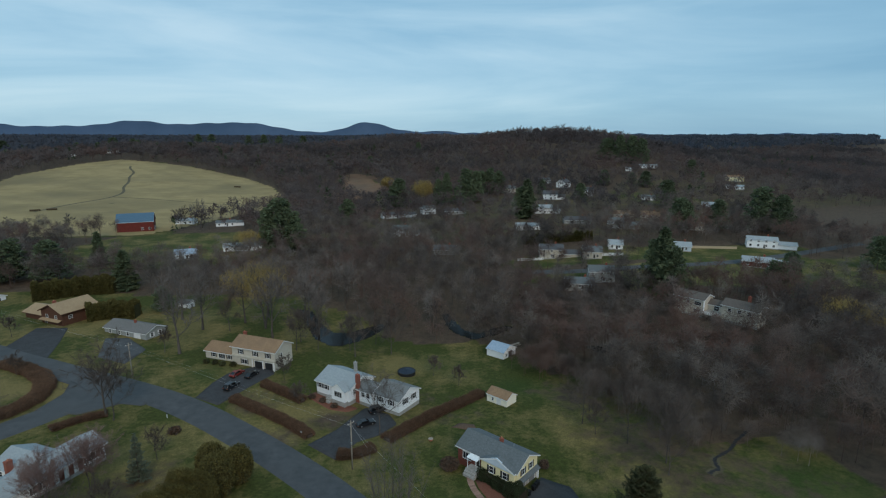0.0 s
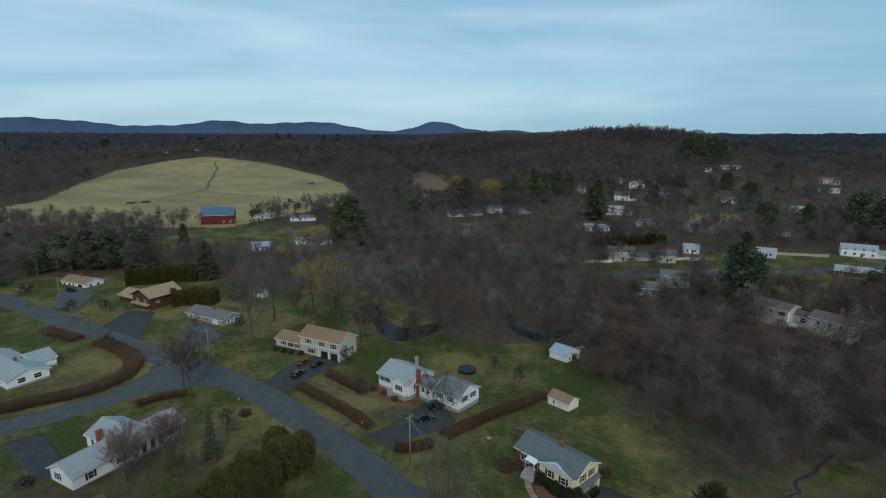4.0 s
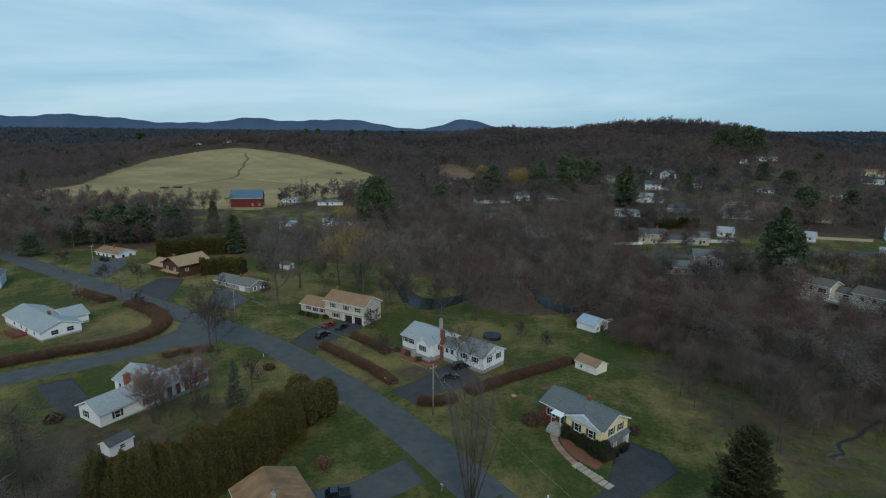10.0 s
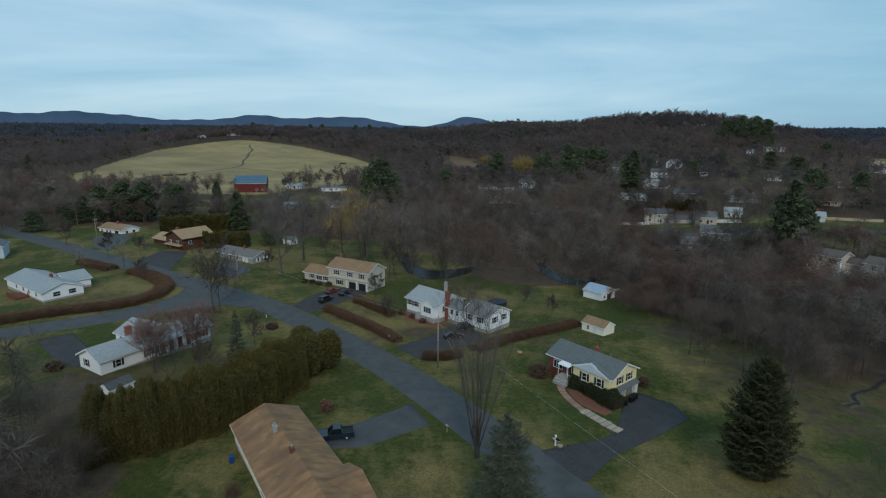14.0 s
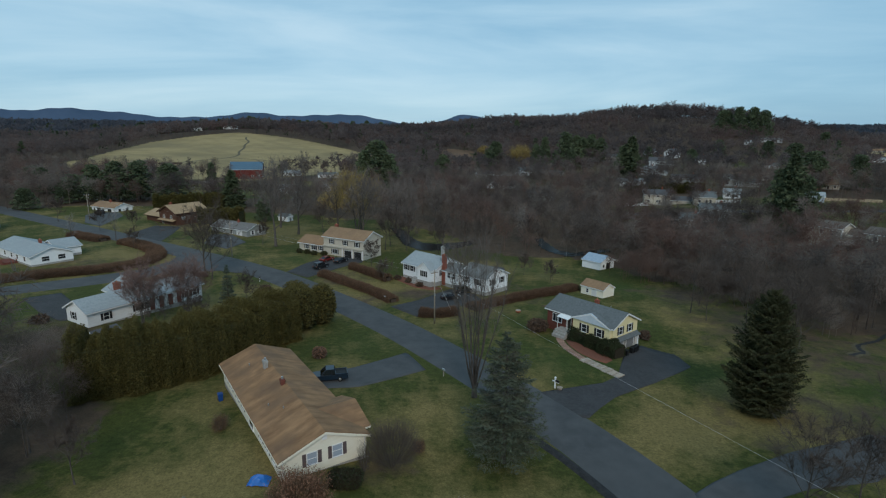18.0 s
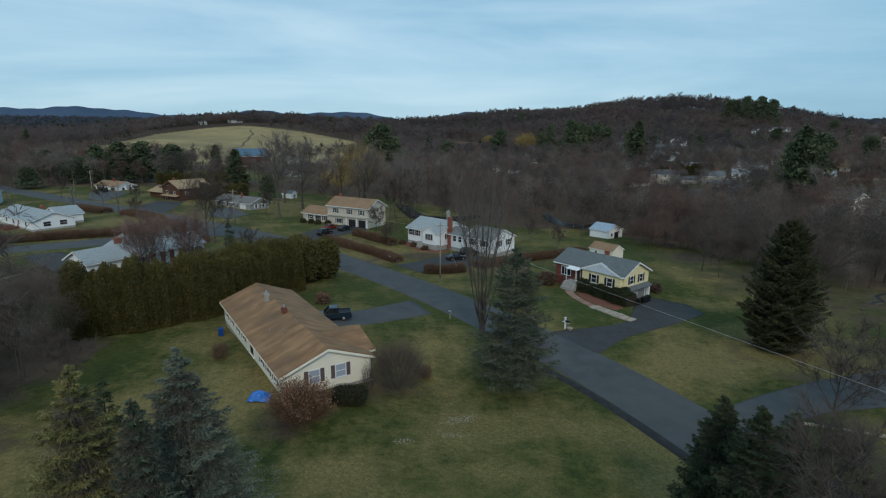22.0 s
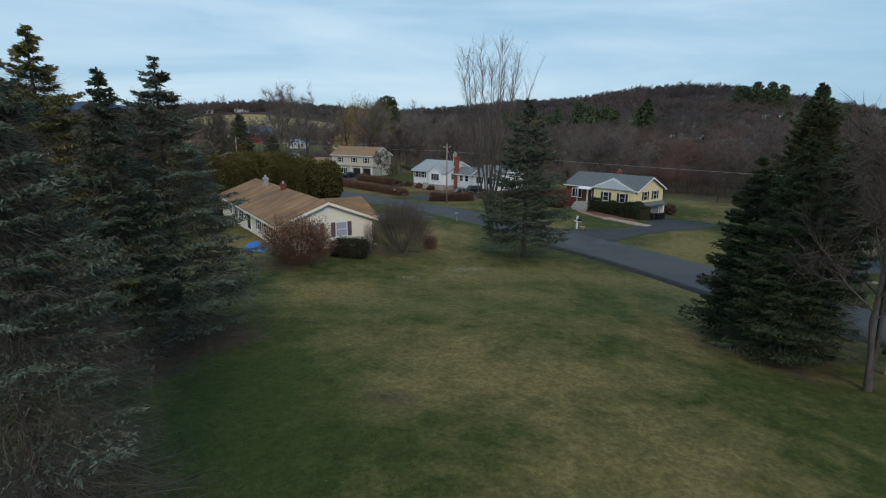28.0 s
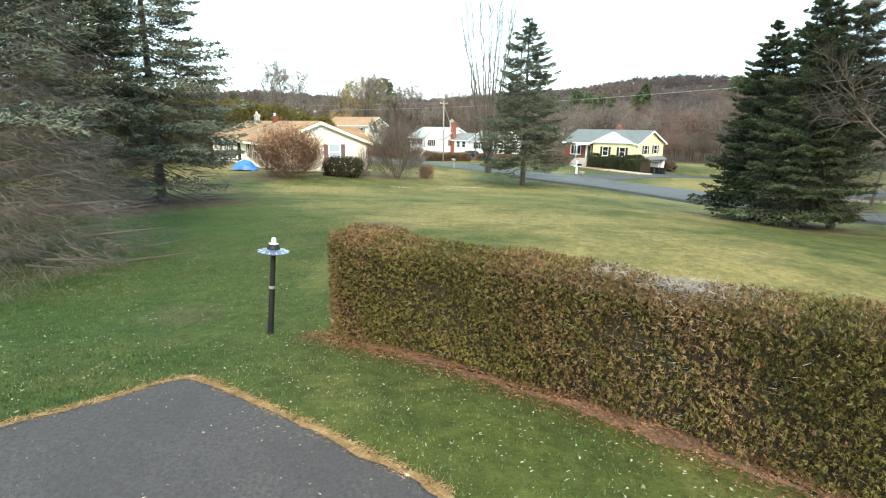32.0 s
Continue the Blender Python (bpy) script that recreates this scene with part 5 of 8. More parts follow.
def clump_arrays(rng, size, n, leaf, flat=0.5, boxy=4.0, shell=0.75):
    """Leaves over a rounded box of that size (x, y, z; standing on z = 0), most of them near its surface."""
    d = rng.normal(size=(n, 3))
    d /= (np.abs(d) ** boxy).sum(1)[:, None] ** (1 / boxy)
    d *= (1 - (1 - shell) * rng.uniform(0, 1, n) ** 2)[:, None]
    lump = 1 + 0.06 * np.sin(d[:, 0] * size[0] * 2.1 + 1) * np.sin(d[:, 2] * size[2] * 2.7) + 0.04 * np.sin(d[:, 1] * size[1] * 3.3)
    c = d * lump[:, None] * np.array(size) / 2
    c[:, 2] += size[2] / 2
    q = rng.normal(size=(n, 3))
    q /= np.linalg.norm(q, axis=1)[:, None]
    u = unit_rows(np.cross(q, rng.normal(size=(n, 3))))
    l = leaf * rng.uniform(0.6, 1.4, n)[:, None]
    v = np.stack([c - u * l * flat * 0.5, c + u * l * flat * 0.5, c + q * l], 1).reshape(-1, 3)
    return v, np.arange(3 * n).reshape(-1, 3)


def unit_rows(v):
    return v / (np.linalg.norm(v, axis=1)[:, None] + 1e-9)


def bare_tree(m, rng, label, name="bare_tree", twig_mat=TWIG, scale=1.0, group="", **shape):
    V, T, TV, TT = bare_tree_arrays(rng, **shape)
    ob = thing(name, m, label, "tree", group)
    part("trunk", array_mesh("trunk", V, T, BARK), BARK, ob)
    part("crown", array_mesh("crown", TV, TT, twig_mat), twig_mat, ob)
    return ob


INNERTWIG = material("dry_inner_twigs", [(0.070, 0.059, 0.049), (0.132, 0.114, 0.096)], 1.2, 0.95)
DEADWOOD = material("dead_branches", [(0.060, 0.050, 0.042), (0.120, 0.103, 0.090)], 1.2, 0.95)


def conifer(m, rng, label, height, radius, mat=NEEDLE, name="spruce_tree", inner=0, **shape):
    W, WT, V, T = conifer_arrays(rng, height, radius, **shape)
    ob = thing(name, m, label, "tree")
    tr = Mesh()
    for i in range(6):
        tr.tube((0, 0, height * i / 6 - (0.3 if i == 0 else 0)), (0, 0, height * (i + 1) / 6), height * 0.016 * (1.15 - i / 6), height * 0.016 * (1.15 - (i + 1) / 6), 8, False)
    part("trunk", tr, BARK, ob, smooth=True)
    tagged(part("branchwork", array_mesh("branchwork", W, WT, DEADWOOD), DEADWOOD, ob), kind="stuff")
    part("crown", array_mesh("crown", V, T, mat), mat, ob)
    if inner:
        t = rng.uniform(0.06, 0.9, inner)
        a = rng.uniform(0, 2 * math.pi, inner)
        r = radius * (1 - t) ** shape["tip_power"] * rng.uniform(0.05, 0.74, inner)
        c = np.stack([np.cos(a) * r, np.sin(a) * r, height * t - 0.2 * r], 1)
        d = unit_rows(np.stack([np.cos(a), np.sin(a), 0 * a - 0.25], 1) + rng.normal(size=(inner, 3)) * 0.4)
        e = unit_rows(np.cross(d, rng.normal(size=(inner, 3)))) * rng.uniform(0.003, 0.008, (inner, 1))
        v = np.stack([c - e, c + e, c + d * rng.uniform(0.25, 0.8, (inner, 1))], 1).reshape(-1, 3)
        tagged(part("inner_growth", array_mesh("inner_growth", v, np.arange(3 * inner).reshape(-1, 3), INNERTWIG), INNERTWIG, ob, "dry brown twigs inside the crown"), kind="stuff")
    return ob


# ---- woodland ----
def scatter(rng, x0, x1, y0, y1, step):
    gx, gy = np.meshgrid(np.arange(x0, x1, step), np.arange(y0, y1, step))
    p = np.stack([gx.ravel(), gy.ravel()], 1) + rng.uniform(-0.5, 0.5, (gx.size, 2)) * step
    p = p[rng.uniform(size=len(p)) < woods(p[:, 0], p[:, 1])]
    p = p[(p[:, 1] > -40) & (np.abs(p[:, 0]) < 1.15 * p[:, 1] + 70)]
    for hx, hy in HOMES:
        far = math.hypot(hx, hy)
        for step, reach in ((0, 9), (12, 4)):
            t = 1 - step / far
            p = p[np.hypot(p[:, 0] - hx * t, p[:, 1] - hy * t) > reach]
    return p


def plant(name, rng, pts, kinds, mat, label, low=0.75, high=1.25):
    """One mesh of many trees: each place takes one of the kinds, turned and scaled."""
    vs, ts, base = [], [], 0
    pick = rng.integers(0, len(kinds), len(pts))
    for i, (v, t) in enumerate(kinds):
        p = pts[pick == i]
        if not len(p):
            continue
        a = rng.uniform(0, 2 * math.pi, len(p))
        s = rng.uniform(low, high, len(p))
        c, sn = np.cos(a) * s, np.sin(a) * s
        x = v[None, :, 0] * c[:, None] - v[None, :, 1] * sn[:, None] + p[:, :1]
        y = v[None, :, 0] * sn[:, None] + v[None, :, 1] * c[:, None] + p[:, 1:]
        z = v[None, :, 2] * s[:, None] + ground_z(p[:, 0], p[:, 1])[:, None]
        vs.append(np.stack([x, y, z], -1).reshape(-1, 3))
        ts.append((t[None] + (np.arange(len(p)) * len(v))[:, None, None]).reshape(-1, 3) + base)
        base += len(v) * len(p)
    ob = new(name, array_mesh(name, np.concatenate(vs), np.concatenate(ts), mat))
    return tagged(ob, label, "woodland", kind="stuff")


rng = np.random.default_rng(11)


def puff(rng, high, wide, n, thin, low, top, lobes, limbs):
    """A leafless crown seen from afar: fine twigs that fan out from several boughs, over a slim trunk."""
    a = np.arange(3) * 2 * math.pi / 3
    ring = np.stack([np.cos(a), np.sin(a), 0 * a], 1)
    r = 0.009 * high
    parts = [np.concatenate([ring[[i, (i + 1) % 3]] * r + (0, 0, -0.6), [(0, 0, high * 0.75)]]) for i in range(3)]
    u = unit_rows(rng.normal(size=(lobes, 3))) * rng.uniform(0.25, 0.78, (lobes, 1))
    hub = u * (wide, wide, high * 0.30) + (0, 0, high * 0.62)
    for h in hub[:limbs]:
        b = np.array((0, 0, min(high * 0.6, max(high * 0.18, h[2] - 0.6 * np.hypot(h[0], h[1]) - 1.0))))
        e = unit(np.cross(h - b, rng.normal(size=3))) * r * 0.55
        parts.append(np.stack([b - e, b + e, h]))
    k = rng.integers(0, lobes, n)
    d = unit_rows(rng.normal(size=(n, 3)) + u[k] * 0.8 + (0, 0, 0.30))
    c = hub[k] + d * rng.uniform(0.0, 0.34, (n, 1)) * wide
    e = unit_rows(np.cross(d, rng.normal(size=(n, 3)))) * thin * rng.uniform(0.6, 1.3, (n, 1))
    l = rng.uniform(low, top, (n, 1))
    d = unit_rows(d + rng.normal(size=(n, 3)) * 0.35)
    parts.append(np.stack([c - e, c + e, c + d * l], 1).reshape(-1, 3))
    v = np.concatenate(parts)
    return v, np.arange(len(v)).reshape(-1, 3)


mid_kinds = [puff(rng, rng.uniform(12, 19), rng.uniform(3.6, 5.8), 460, 0.066, 0.9, 2.3, 12, 9) for _ in range(12)]
far_kinds = [puff(rng, rng.uniform(13, 20), rng.uniform(4.6, 7.2), 110, 0.30, 1.2, 2.6, 9, 0) for _ in range(10)]
farther_kinds = [puff(rng, rng.uniform(14, 21), rng.uniform(6, 9), 84, 0.72, 1.5, 3.0, 8, 0) for _ in range(10)]
top_kinds = []
for _ in range(8):
    c = unit_rows(rng.normal(size=(26, 3))) * rng.uniform(0.3, 1, (26, 1)) * (12, 12, 4.5) + (0, 0, 8)
    d = unit_rows(rng.normal(size=(26, 3)) + (0, 0, 0.3))
    e = unit_rows(np.cross(d, rng.normal(size=(26, 3))))
    l = rng.uniform(2.8, 5.4, (26, 1))
    top_kinds.append((np.stack([c - e * l * 0.5 - d * l * 0.5, c + e * l * 0.5 - d * l * 0.5, c + d * l], 1).reshape(-1, 3), np.arange(78).reshape(-1, 3)))
p = scatter(rng, -330, 330, -30, 400, 7.7)
plant("woodland", rng, p, mid_kinds, WOODS, "dense leafless grey-brown woodland")
p = scatter(rng, -100, -43, 0, 82, 5.0)
p = p[inside_ring(WEST_WOOD, p[:, 0], p[:, 1]) > 0]
thicket_kinds = [puff(rng, rng.uniform(10, 14), rng.uniform(3.4, 5.0), 2000, 0.017, 0.6, 1.7, 26, 14) for _ in range(6)]
plant("thicket", rng, p, thicket_kinds, WOODS, "dense brown leafless thicket beside the lawn", 0.7, 1.12)
p = scatter(rng, 48, 190, 84, 215, 6.0)
p = p[inside_ring(EAST_WOOD, p[:, 0], p[:, 1]) > 0]
plant("brush", rng, p, mid_kinds, WOODS, "leafless brush under the trees beside the lawn", 0.45, 0.85)
p = rng.uniform((50, 84), (112, 172), (900, 2))
p = p[(inside_ring(EAST_WOOD, p[:, 0] + 9, p[:, 1] + 3) > 0) & (inside_ring(EAST_WOOD, p[:, 0], p[:, 1]) < 0.5)][:110]
p = p[np.hypot(p[:, 0] - 54, p[:, 1] - 163) > 8]
plant("wood_edge", rng, p, thicket_kinds, WOODS, "fine leafless saplings along the edge of the wood", 0.4, 0.85)
p = scatter(rng, -1000, 1000, 400, 760, 10)
plant("far_woodland", rng, p, far_kinds, HILLWOODS, "distant leafless woodland on the hills")
p = scatter(rng, -1300, 1300, 760, 1250, 13)
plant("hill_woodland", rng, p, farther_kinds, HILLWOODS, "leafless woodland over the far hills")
p = np.concatenate([rng.normal(size=(60, 2)) * (14, 18) + q for q in ((262, 1010), (290, 965), (320, 930), (352, 908), (385, 885), (418, 860), (458, 834))])
plant("crest_brush", rng, p, farther_kinds, HILLWOODS, "leafless brush along the crest of the hill", 0.45, 0.8)
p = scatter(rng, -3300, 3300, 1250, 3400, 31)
plant("horizon_woodland", rng, p, top_kinds, HAZEWOODS, "woodland along the horizon", 0.9, 1.6)
fir_kinds = []
for _ in range(4):
    n = 60
    t = rng.uniform(0, 1, n) ** 1.3
    a = rng.uniform(0, 2 * math.pi, n)
    r = 4.6 * (1 - t) ** 0.7 * rng.uniform(0.5, 1.0, n)
    c = np.stack([np.cos(a) * r, np.sin(a) * r, 2.0 + 15 * t], 1)
    d = unit_rows(np.stack([np.cos(a), np.sin(a), 0.1 + 0.5 * t], 1) + rng.normal(size=(n, 3)) * 0.4)
    e = unit_rows(np.cross(d, rng.normal(size=(n, 3)))) * 0.8
    v = np.stack([c - e - d * 0.6, c + e - d * 0.6, c + d * 2.0], 1).reshape(-1, 3)
    fir_kinds.append((v, np.arange(3 * n).reshape(-1, 3)))
p = scatter(rng, -950, 950, 430, 1250, 62)
p = p[((p[:, 1] > 700) | (rng.uniform(size=len(p)) < 0.6)) & (mound(p[:, 0], p[:, 1], 350, 880, 280, 260) < 0.3)]
plant("far_conifers", rng, p, fir_kinds, NEEDLE, "dark conifers scattered through the far woodland", 0.6, 1.35)
p = scatter(rng, -2600, 2600, 1250, 2600, 120)
plant("horizon_conifers", rng, p, fir_kinds, NEEDLE, "dark conifers along the horizon", 0.6, 1.3)


# ---- mountains ----
def ridge(y, peaks, low, label):
    """A wooded ridge on a wide arc; peaks: places and heights as they would stand on a straight line at y."""
    x = np.linspace(-5200, 5200, 420)
    h = low + sum(a * np.exp(-(((x - c) / s) ** 2)) for c, a, s in peaks)
    h = h + 5 * np.sin(x / 83) + 3 * np.sin(x / 31 + 1)
    turn = np.arctan2(x, y)
    h = 63 + (h - 63) * 4640 / np.hypot(x, y)
    v = np.concatenate([np.stack([r * np.sin(turn), r * np.cos(turn), z], 1) for r, z in ((4580, 0 * x - 40), (4640, h), (4900, 0 * x - 40))])
    n = len(x)
    k = np.arange(n - 1)
    t = np.concatenate([np.concatenate([np.stack([k + o, k + o + 1, k + o + n + 1], 1), np.stack([k + o, k + o + n + 1, k + o + n], 1)]) for o in (0, n)])
    return tagged(new("mountain_ridge", array_mesh("mountain_ridge", v, t, HAZYMOUNTAIN)), label, "mountains", kind="structure")


ridge(4500, [(-2870, 62, 420), (1500, -14, 900), (3200, -14, 900), (-2300, 30, 500), (-1480, 66, 330), (-1000, 40, 260), (-640, 62, 230), (270, 68, 170), (430, 24, 160), (900, 24, 110), (-3700, 70, 700)], 112, "wooded mountain ridge on the horizon in painted blue-grey haze")


# ---- driveways, paths and beds ----
def sheet(name, ring, mat, label, dz=0.06, step=1.2, kind="structure", category="driveway", wobble=0.0):
    """A flat polygon laid on the ground, with a small edge."""
    ring = np.array(ring, float)
    closed = np.concatenate([ring, ring[:1]])
    s = np.r_[0, np.cumsum(np.hypot(*np.diff(closed, axis=0).T))]
    n = max(12, int(s[-1] / step))
    t = np.linspace(0, s[-1], n, endpoint=False)
    rim = np.stack([np.interp(t, s, closed[:, i]) for i in (0, 1)], 1)
    if wobble:
        rim += np.random.default_rng(len(ring)).normal(size=rim.shape) * wobble
    rings = max(3, int(np.ptp(ring, axis=0).max() / (2 * step)))
    u = np.linspace(0.05, 1, rings)[:, None, None]
    xy = (ring.mean(0) * (1 - u) + rim[None] * u).reshape(-1, 2)
    z = (ground_z(xy[:, 0], xy[:, 1]) + dz).reshape(rings, n)
    v = np.concatenate([xy, z.reshape(-1, 1)], 1)
    low = np.concatenate([rim, (z[-1] - dz - 0.05)[:, None]], 1)
    v = np.concatenate([v, low])
    i = np.arange(n)
    k = (np.arange(rings)[:, None] * n + i[None]).ravel()
    k2 = (np.arange(rings)[:, None] * n + ((i + 1) % n)[None]).ravel()
    tr = np.concatenate([np.stack([k, k + n, k2 + n], 1), np.stack([k, k2 + n, k2], 1)])
    mid = np.append(v[:n].mean(0)[:2], v[:n, 2].mean())
    tr = np.concatenate([tr, np.stack([i, (i + 1) % n, 0 * i + len(v)], 1)])
    v = np.concatenate([v, mid[None]])
    return tagged(new(name, array_mesh(name, v, tr, mat)), label, category, kind=kind)


def pool_sheet(name, ring, mat, label, dz=0.14, category="pond", wobble=0.4, cell=0.7):
    """Water over a winding ring: jittered cells whose centres lie inside it."""
    r = np.array(ring, float)
    (ax, ay), (bx, by) = r.min(0) - 1, r.max(0) + 1
    px, py = np.meshgrid(np.arange(ax, bx, cell), np.arange(ay, by, cell))
    rng = np.random.default_rng(len(ring))
    jx, jy = px + rng.uniform(-0.4, 0.4, px.shape) * wobble, py + rng.uniform(-0.4, 0.4, px.shape) * wobble
    n = px.shape[1]
    k = (np.arange(px.shape[0] - 1)[:, None] * n + np.arange(n - 1)[None]).ravel()
    k = k[inside_ring(ring, px.ravel()[k] + cell / 2, py.ravel()[k] + cell / 2) > 0]
    v = np.stack([jx, jy, ground_z(px, py) + dz], -1).reshape(-1, 3)
    return tagged(new(name, array_mesh(name, v, np.concatenate([np.stack([k, k + 1, k + n + 1], 1), np.stack([k, k + n + 1, k + n], 1)]), mat)), label, category, kind="structure")


EDGE = [(-9, -1.2), (-4.2, 5.1), (-3.75, 5.45), (-3.45, 5.75), (-3.2, 6.05), (-2.98, 6.4), (-2.35, 5.95), (-1.65, 5.43), (-1.1, 5.05), (-0.6, 4.68), (-0.2, 4.4), (0.15, 4.15), (1.6, 3.0), (3.2, 1.2)]
sheet("driveway", EDGE + [(4.5, -3.5), (-2, -5)], NEARDRIVE, "dark asphalt driveway with a ragged edge", 0.035, 0.2, wobble=0.018)
STRAW = material("dry_grass_edge", [(0.19, 0.11, 0.05), (0.36, 0.24, 0.12)], 6.0, 0.95, 0.8, 40, per_island=0.25)
sheet("dry_verge", [(-9.1, -1.1), (-4.27, 5.18), (-3.8, 5.54), (-3.5, 5.84), (-3.24, 6.14), (-2.98, 6.52), (-2.3, 6.05), (-1.6, 5.52), (-1.05, 5.14), (-0.55, 4.77), (-0.15, 4.49), (0.2, 4.24), (1.66, 3.08), (3.3, 1.26), (2.0, 0), (-6, -1)], STRAW, "strip of dry brown grass along the driveway", 0.012, 0.15, category="verge", wobble=0.03)
vr = np.random.default_rng(44)
c, h = ribbon(EDGE[1:12], 1.0, 0.02)
k = vr.integers(0, len(c), 5200)
p = c[k] + 2 * h[k] * vr.normal(0.045, 0.045, (5200, 1))
b = np.concatenate([p, ground_z(p[:, 0], p[:, 1])[:, None] + 0.03], 1)
d = vr.normal(size=(5200, 3)) * (1, 1, 0.3) + (0, 0, 0.35)
d *= vr.uniform(0.02, 0.06, (5200, 1))
w = np.cross(d, vr.normal(size=d.shape))
w *= 0.0035 / np.linalg.norm(w, axis=1)[:, None]
tagged(new("dry_grass", array_mesh("dry_grass", np.stack([b - w, b + w, b + d], 1).reshape(-1, 3), np.arange(15600).reshape(-1, 3), STRAW)), "dry straw-coloured grass along the driveway's edge", "grass", kind="stuff")
sheet("hedge_bed", [(-1.75, 8.75), (-1.6, 8.45), (-0.85, 7.72), (0.2, 6.85), (1.1, 6.15), (2.2, 5.4), (3.4, 4.6), (6.1, 2.75), (9.6, 0.2), (10.2, 1.2), (6, 4.2), (2, 7.4), (-0.9, 9.2)], NEEDLEBED, "bed of red-brown fallen needles under the hedge", 0.03, 0.16, category="bed", wobble=0.05)
n = 9000
u, o = vr.uniform(-0.2, 9, n), vr.normal(-0.62, 0.19, n)
p = np.stack([-1.46 + u * 0.81 + o * 0.586, 8.80 - u * 0.586 + o * 0.81], 1)
b = np.concatenate([p, ground_z(p[:, 0], p[:, 1])[:, None] + vr.uniform(0.03, 0.075, (n, 1))], 1)
d = vr.normal(size=(n, 3)) * (1, 1, 0.25) * 0.03
w = np.cross(d, vr.normal(size=d.shape))
w *= vr.uniform(0.002, 0.009, (n, 1)) / np.linalg.norm(w, axis=1)[:, None]
LITTER = material("hedge_litter", [(0.10, 0.042, 0.022), (0.24, 0.115, 0.062)], 3.0, 0.95, per_island=0.4)
tagged(new("fallen_needles", array_mesh("fallen_needles", np.stack([b - w, b + w, b + d], 1).reshape(-1, 3), np.arange(3 * n).reshape(-1, 3), LITTER)), "red-brown dry needles strewn below the hedge", "litter", kind="stuff")
sheet("driveway", [(-0.6, 79.4), (-4.0, 86.8), (-12.5, 78.6), (-20.5, 75.5), (-18.4, 69.6), (-10.4, 71.4)], ASPHALT, "grey asphalt driveway of the ranch house", 0.05)
sheet("driveway", [(14.5, 71.8), (20.6, 72.4), (25.5, 75.0), (30.7, 79.2), (34.6, 88.2), (40.0, 94.2), (45.0, 90.0), (44.9, 84.2), (35.9, 77.1), (27.5, 71.6), (24.0, 68.0), (21.6, 65.2), (18.0, 65.5)], DRIVE, "dark asphalt driveway of the yellow house", 0.055)
sheet("driveway", [(-9.0, 115.3), (-2.5, 120.8), (5.2, 131.2), (11.0, 126.6), (12.6, 121.0), (7.7, 116.3), (2.3, 114.2), (-2.6, 107.5)], DRIVE, "asphalt driveway of the white house", 0.05)
sheet("driveway", [(-39.8, 143.6), (-37.0, 152.0), (-33.6, 157.6), (-27.0, 160.6), (-21.0, 157.2), (-20.0, 154.6), (-26.1, 147.6), (-33.0, 138.4)], DRIVE, "asphalt driveway below the two-storey house", 0.05)
sheet("driveway", [(-76, 176), (-80, 193), (-72.5, 192.5), (-63.5, 181), (-66.0, 169.5)], ASPHALT, "asphalt driveway of the grey house", 0.05)
sheet("driveway", [(-109, 185), (-108, 208), (-97, 206), (-93.5, 192), (-90, 174)], DRIVE, "dark asphalt driveway of the brown house", 0.05)
sheet("driveway", [(-88.5, 112.5), (-83.5, 117.5), (-72, 106.5), (-68.5, 101), (-71.5, 99), (-79, 104)], DRIVE, "asphalt driveway of the long white house", 0.05)
sheet("driveway", [(-139, 214), (-128, 206), (-133, 231), (-140, 240), (-150, 240), (-150, 232)], ASPHALT, "asphalt driveway of the tan-roofed bungalow", 0.05)
sheet("side_parking", [(28.4, 49.4), (31.2, 51.3), (35.7, 53.7), (44.2, 57.5), (57.6, 61.4), (64, 59), (50, 51.5), (41.4, 50.3), (37.2, 48.7), (32.8, 47), (28, 44)], ASPHALT, "asphalt drive by the street", 0.06, category="driveway")
sheet("mulch_bed", [(25.7, 94.6), (25.7, 91.8), (26.6, 88.2), (28.4, 85.4), (30.0, 84.0), (31.8, 85.6), (31.0, 89.0), (27.6, 94.8)], MULCH, "red mulch bed before the yellow house", 0.03, category="bed")
sheet("mulch_bed", [(-10.4, 139.6), (-4.2, 131.6), (0.4, 129.4), (3.4, 131.0), (-1.6, 135.6), (-8.0, 142.0)], MULCH, "red mulch bed before the white house", 0.03, category="bed")
sheet("bare_earth", [(25.6, 117.2), (28.2, 115.2), (31.4, 115.4), (31.8, 117.4), (28.4, 118.8)], NEEDLEBED, "patch of bare earth on the lawn", 0.02, category="bed", wobble=0.2)
pool_sheet("pond", POND, WATER, "still dark pond among bare trees", 0.14, category="pond", wobble=0.5)
pool_sheet("pond", POND_EAST, WATER, "narrow dark arm of the pond under bare trees", 0.14, category="pond", wobble=0.4)
sheet("pond", [(84, 163), (92, 160), (99, 155), (98, 152), (91, 154), (85, 158)], WATER, "small pool in the woods", 0.14, category="pond", wobble=0.4)
CREEKBANK = material("trampled_creek_bank", [(0.070, 0.060, 0.034), (0.115, 0.095, 0.055)], 1.2, 0.95, 0.6, 14)
for name, wide, mat, dz, label in (("creek_bank", 2.0, CREEKBANK, 0.02, "pale trampled grass along the creek"), ("creek", 0.75, MUD, 0.05, "narrow dark winding creek in the grass")):
    c, h = ribbon([(74.4, 86.4), (76.0, 87.2), (77.6, 87.2), (78.0, 89.2), (79.2, 91.2), (82.4, 92.2), (85.5, 93.6), (89, 96.5), (94, 99), (99, 103)], wide, 0.5)
    if name == "creek_bank":
        c, h = c[:18], h[:18]
    pool_sheet(name, [tuple(q) for q in c + h] + [tuple(q) for q in (c - h)[::-1]], mat, label, dz, "creek", 0.25, 0.3)


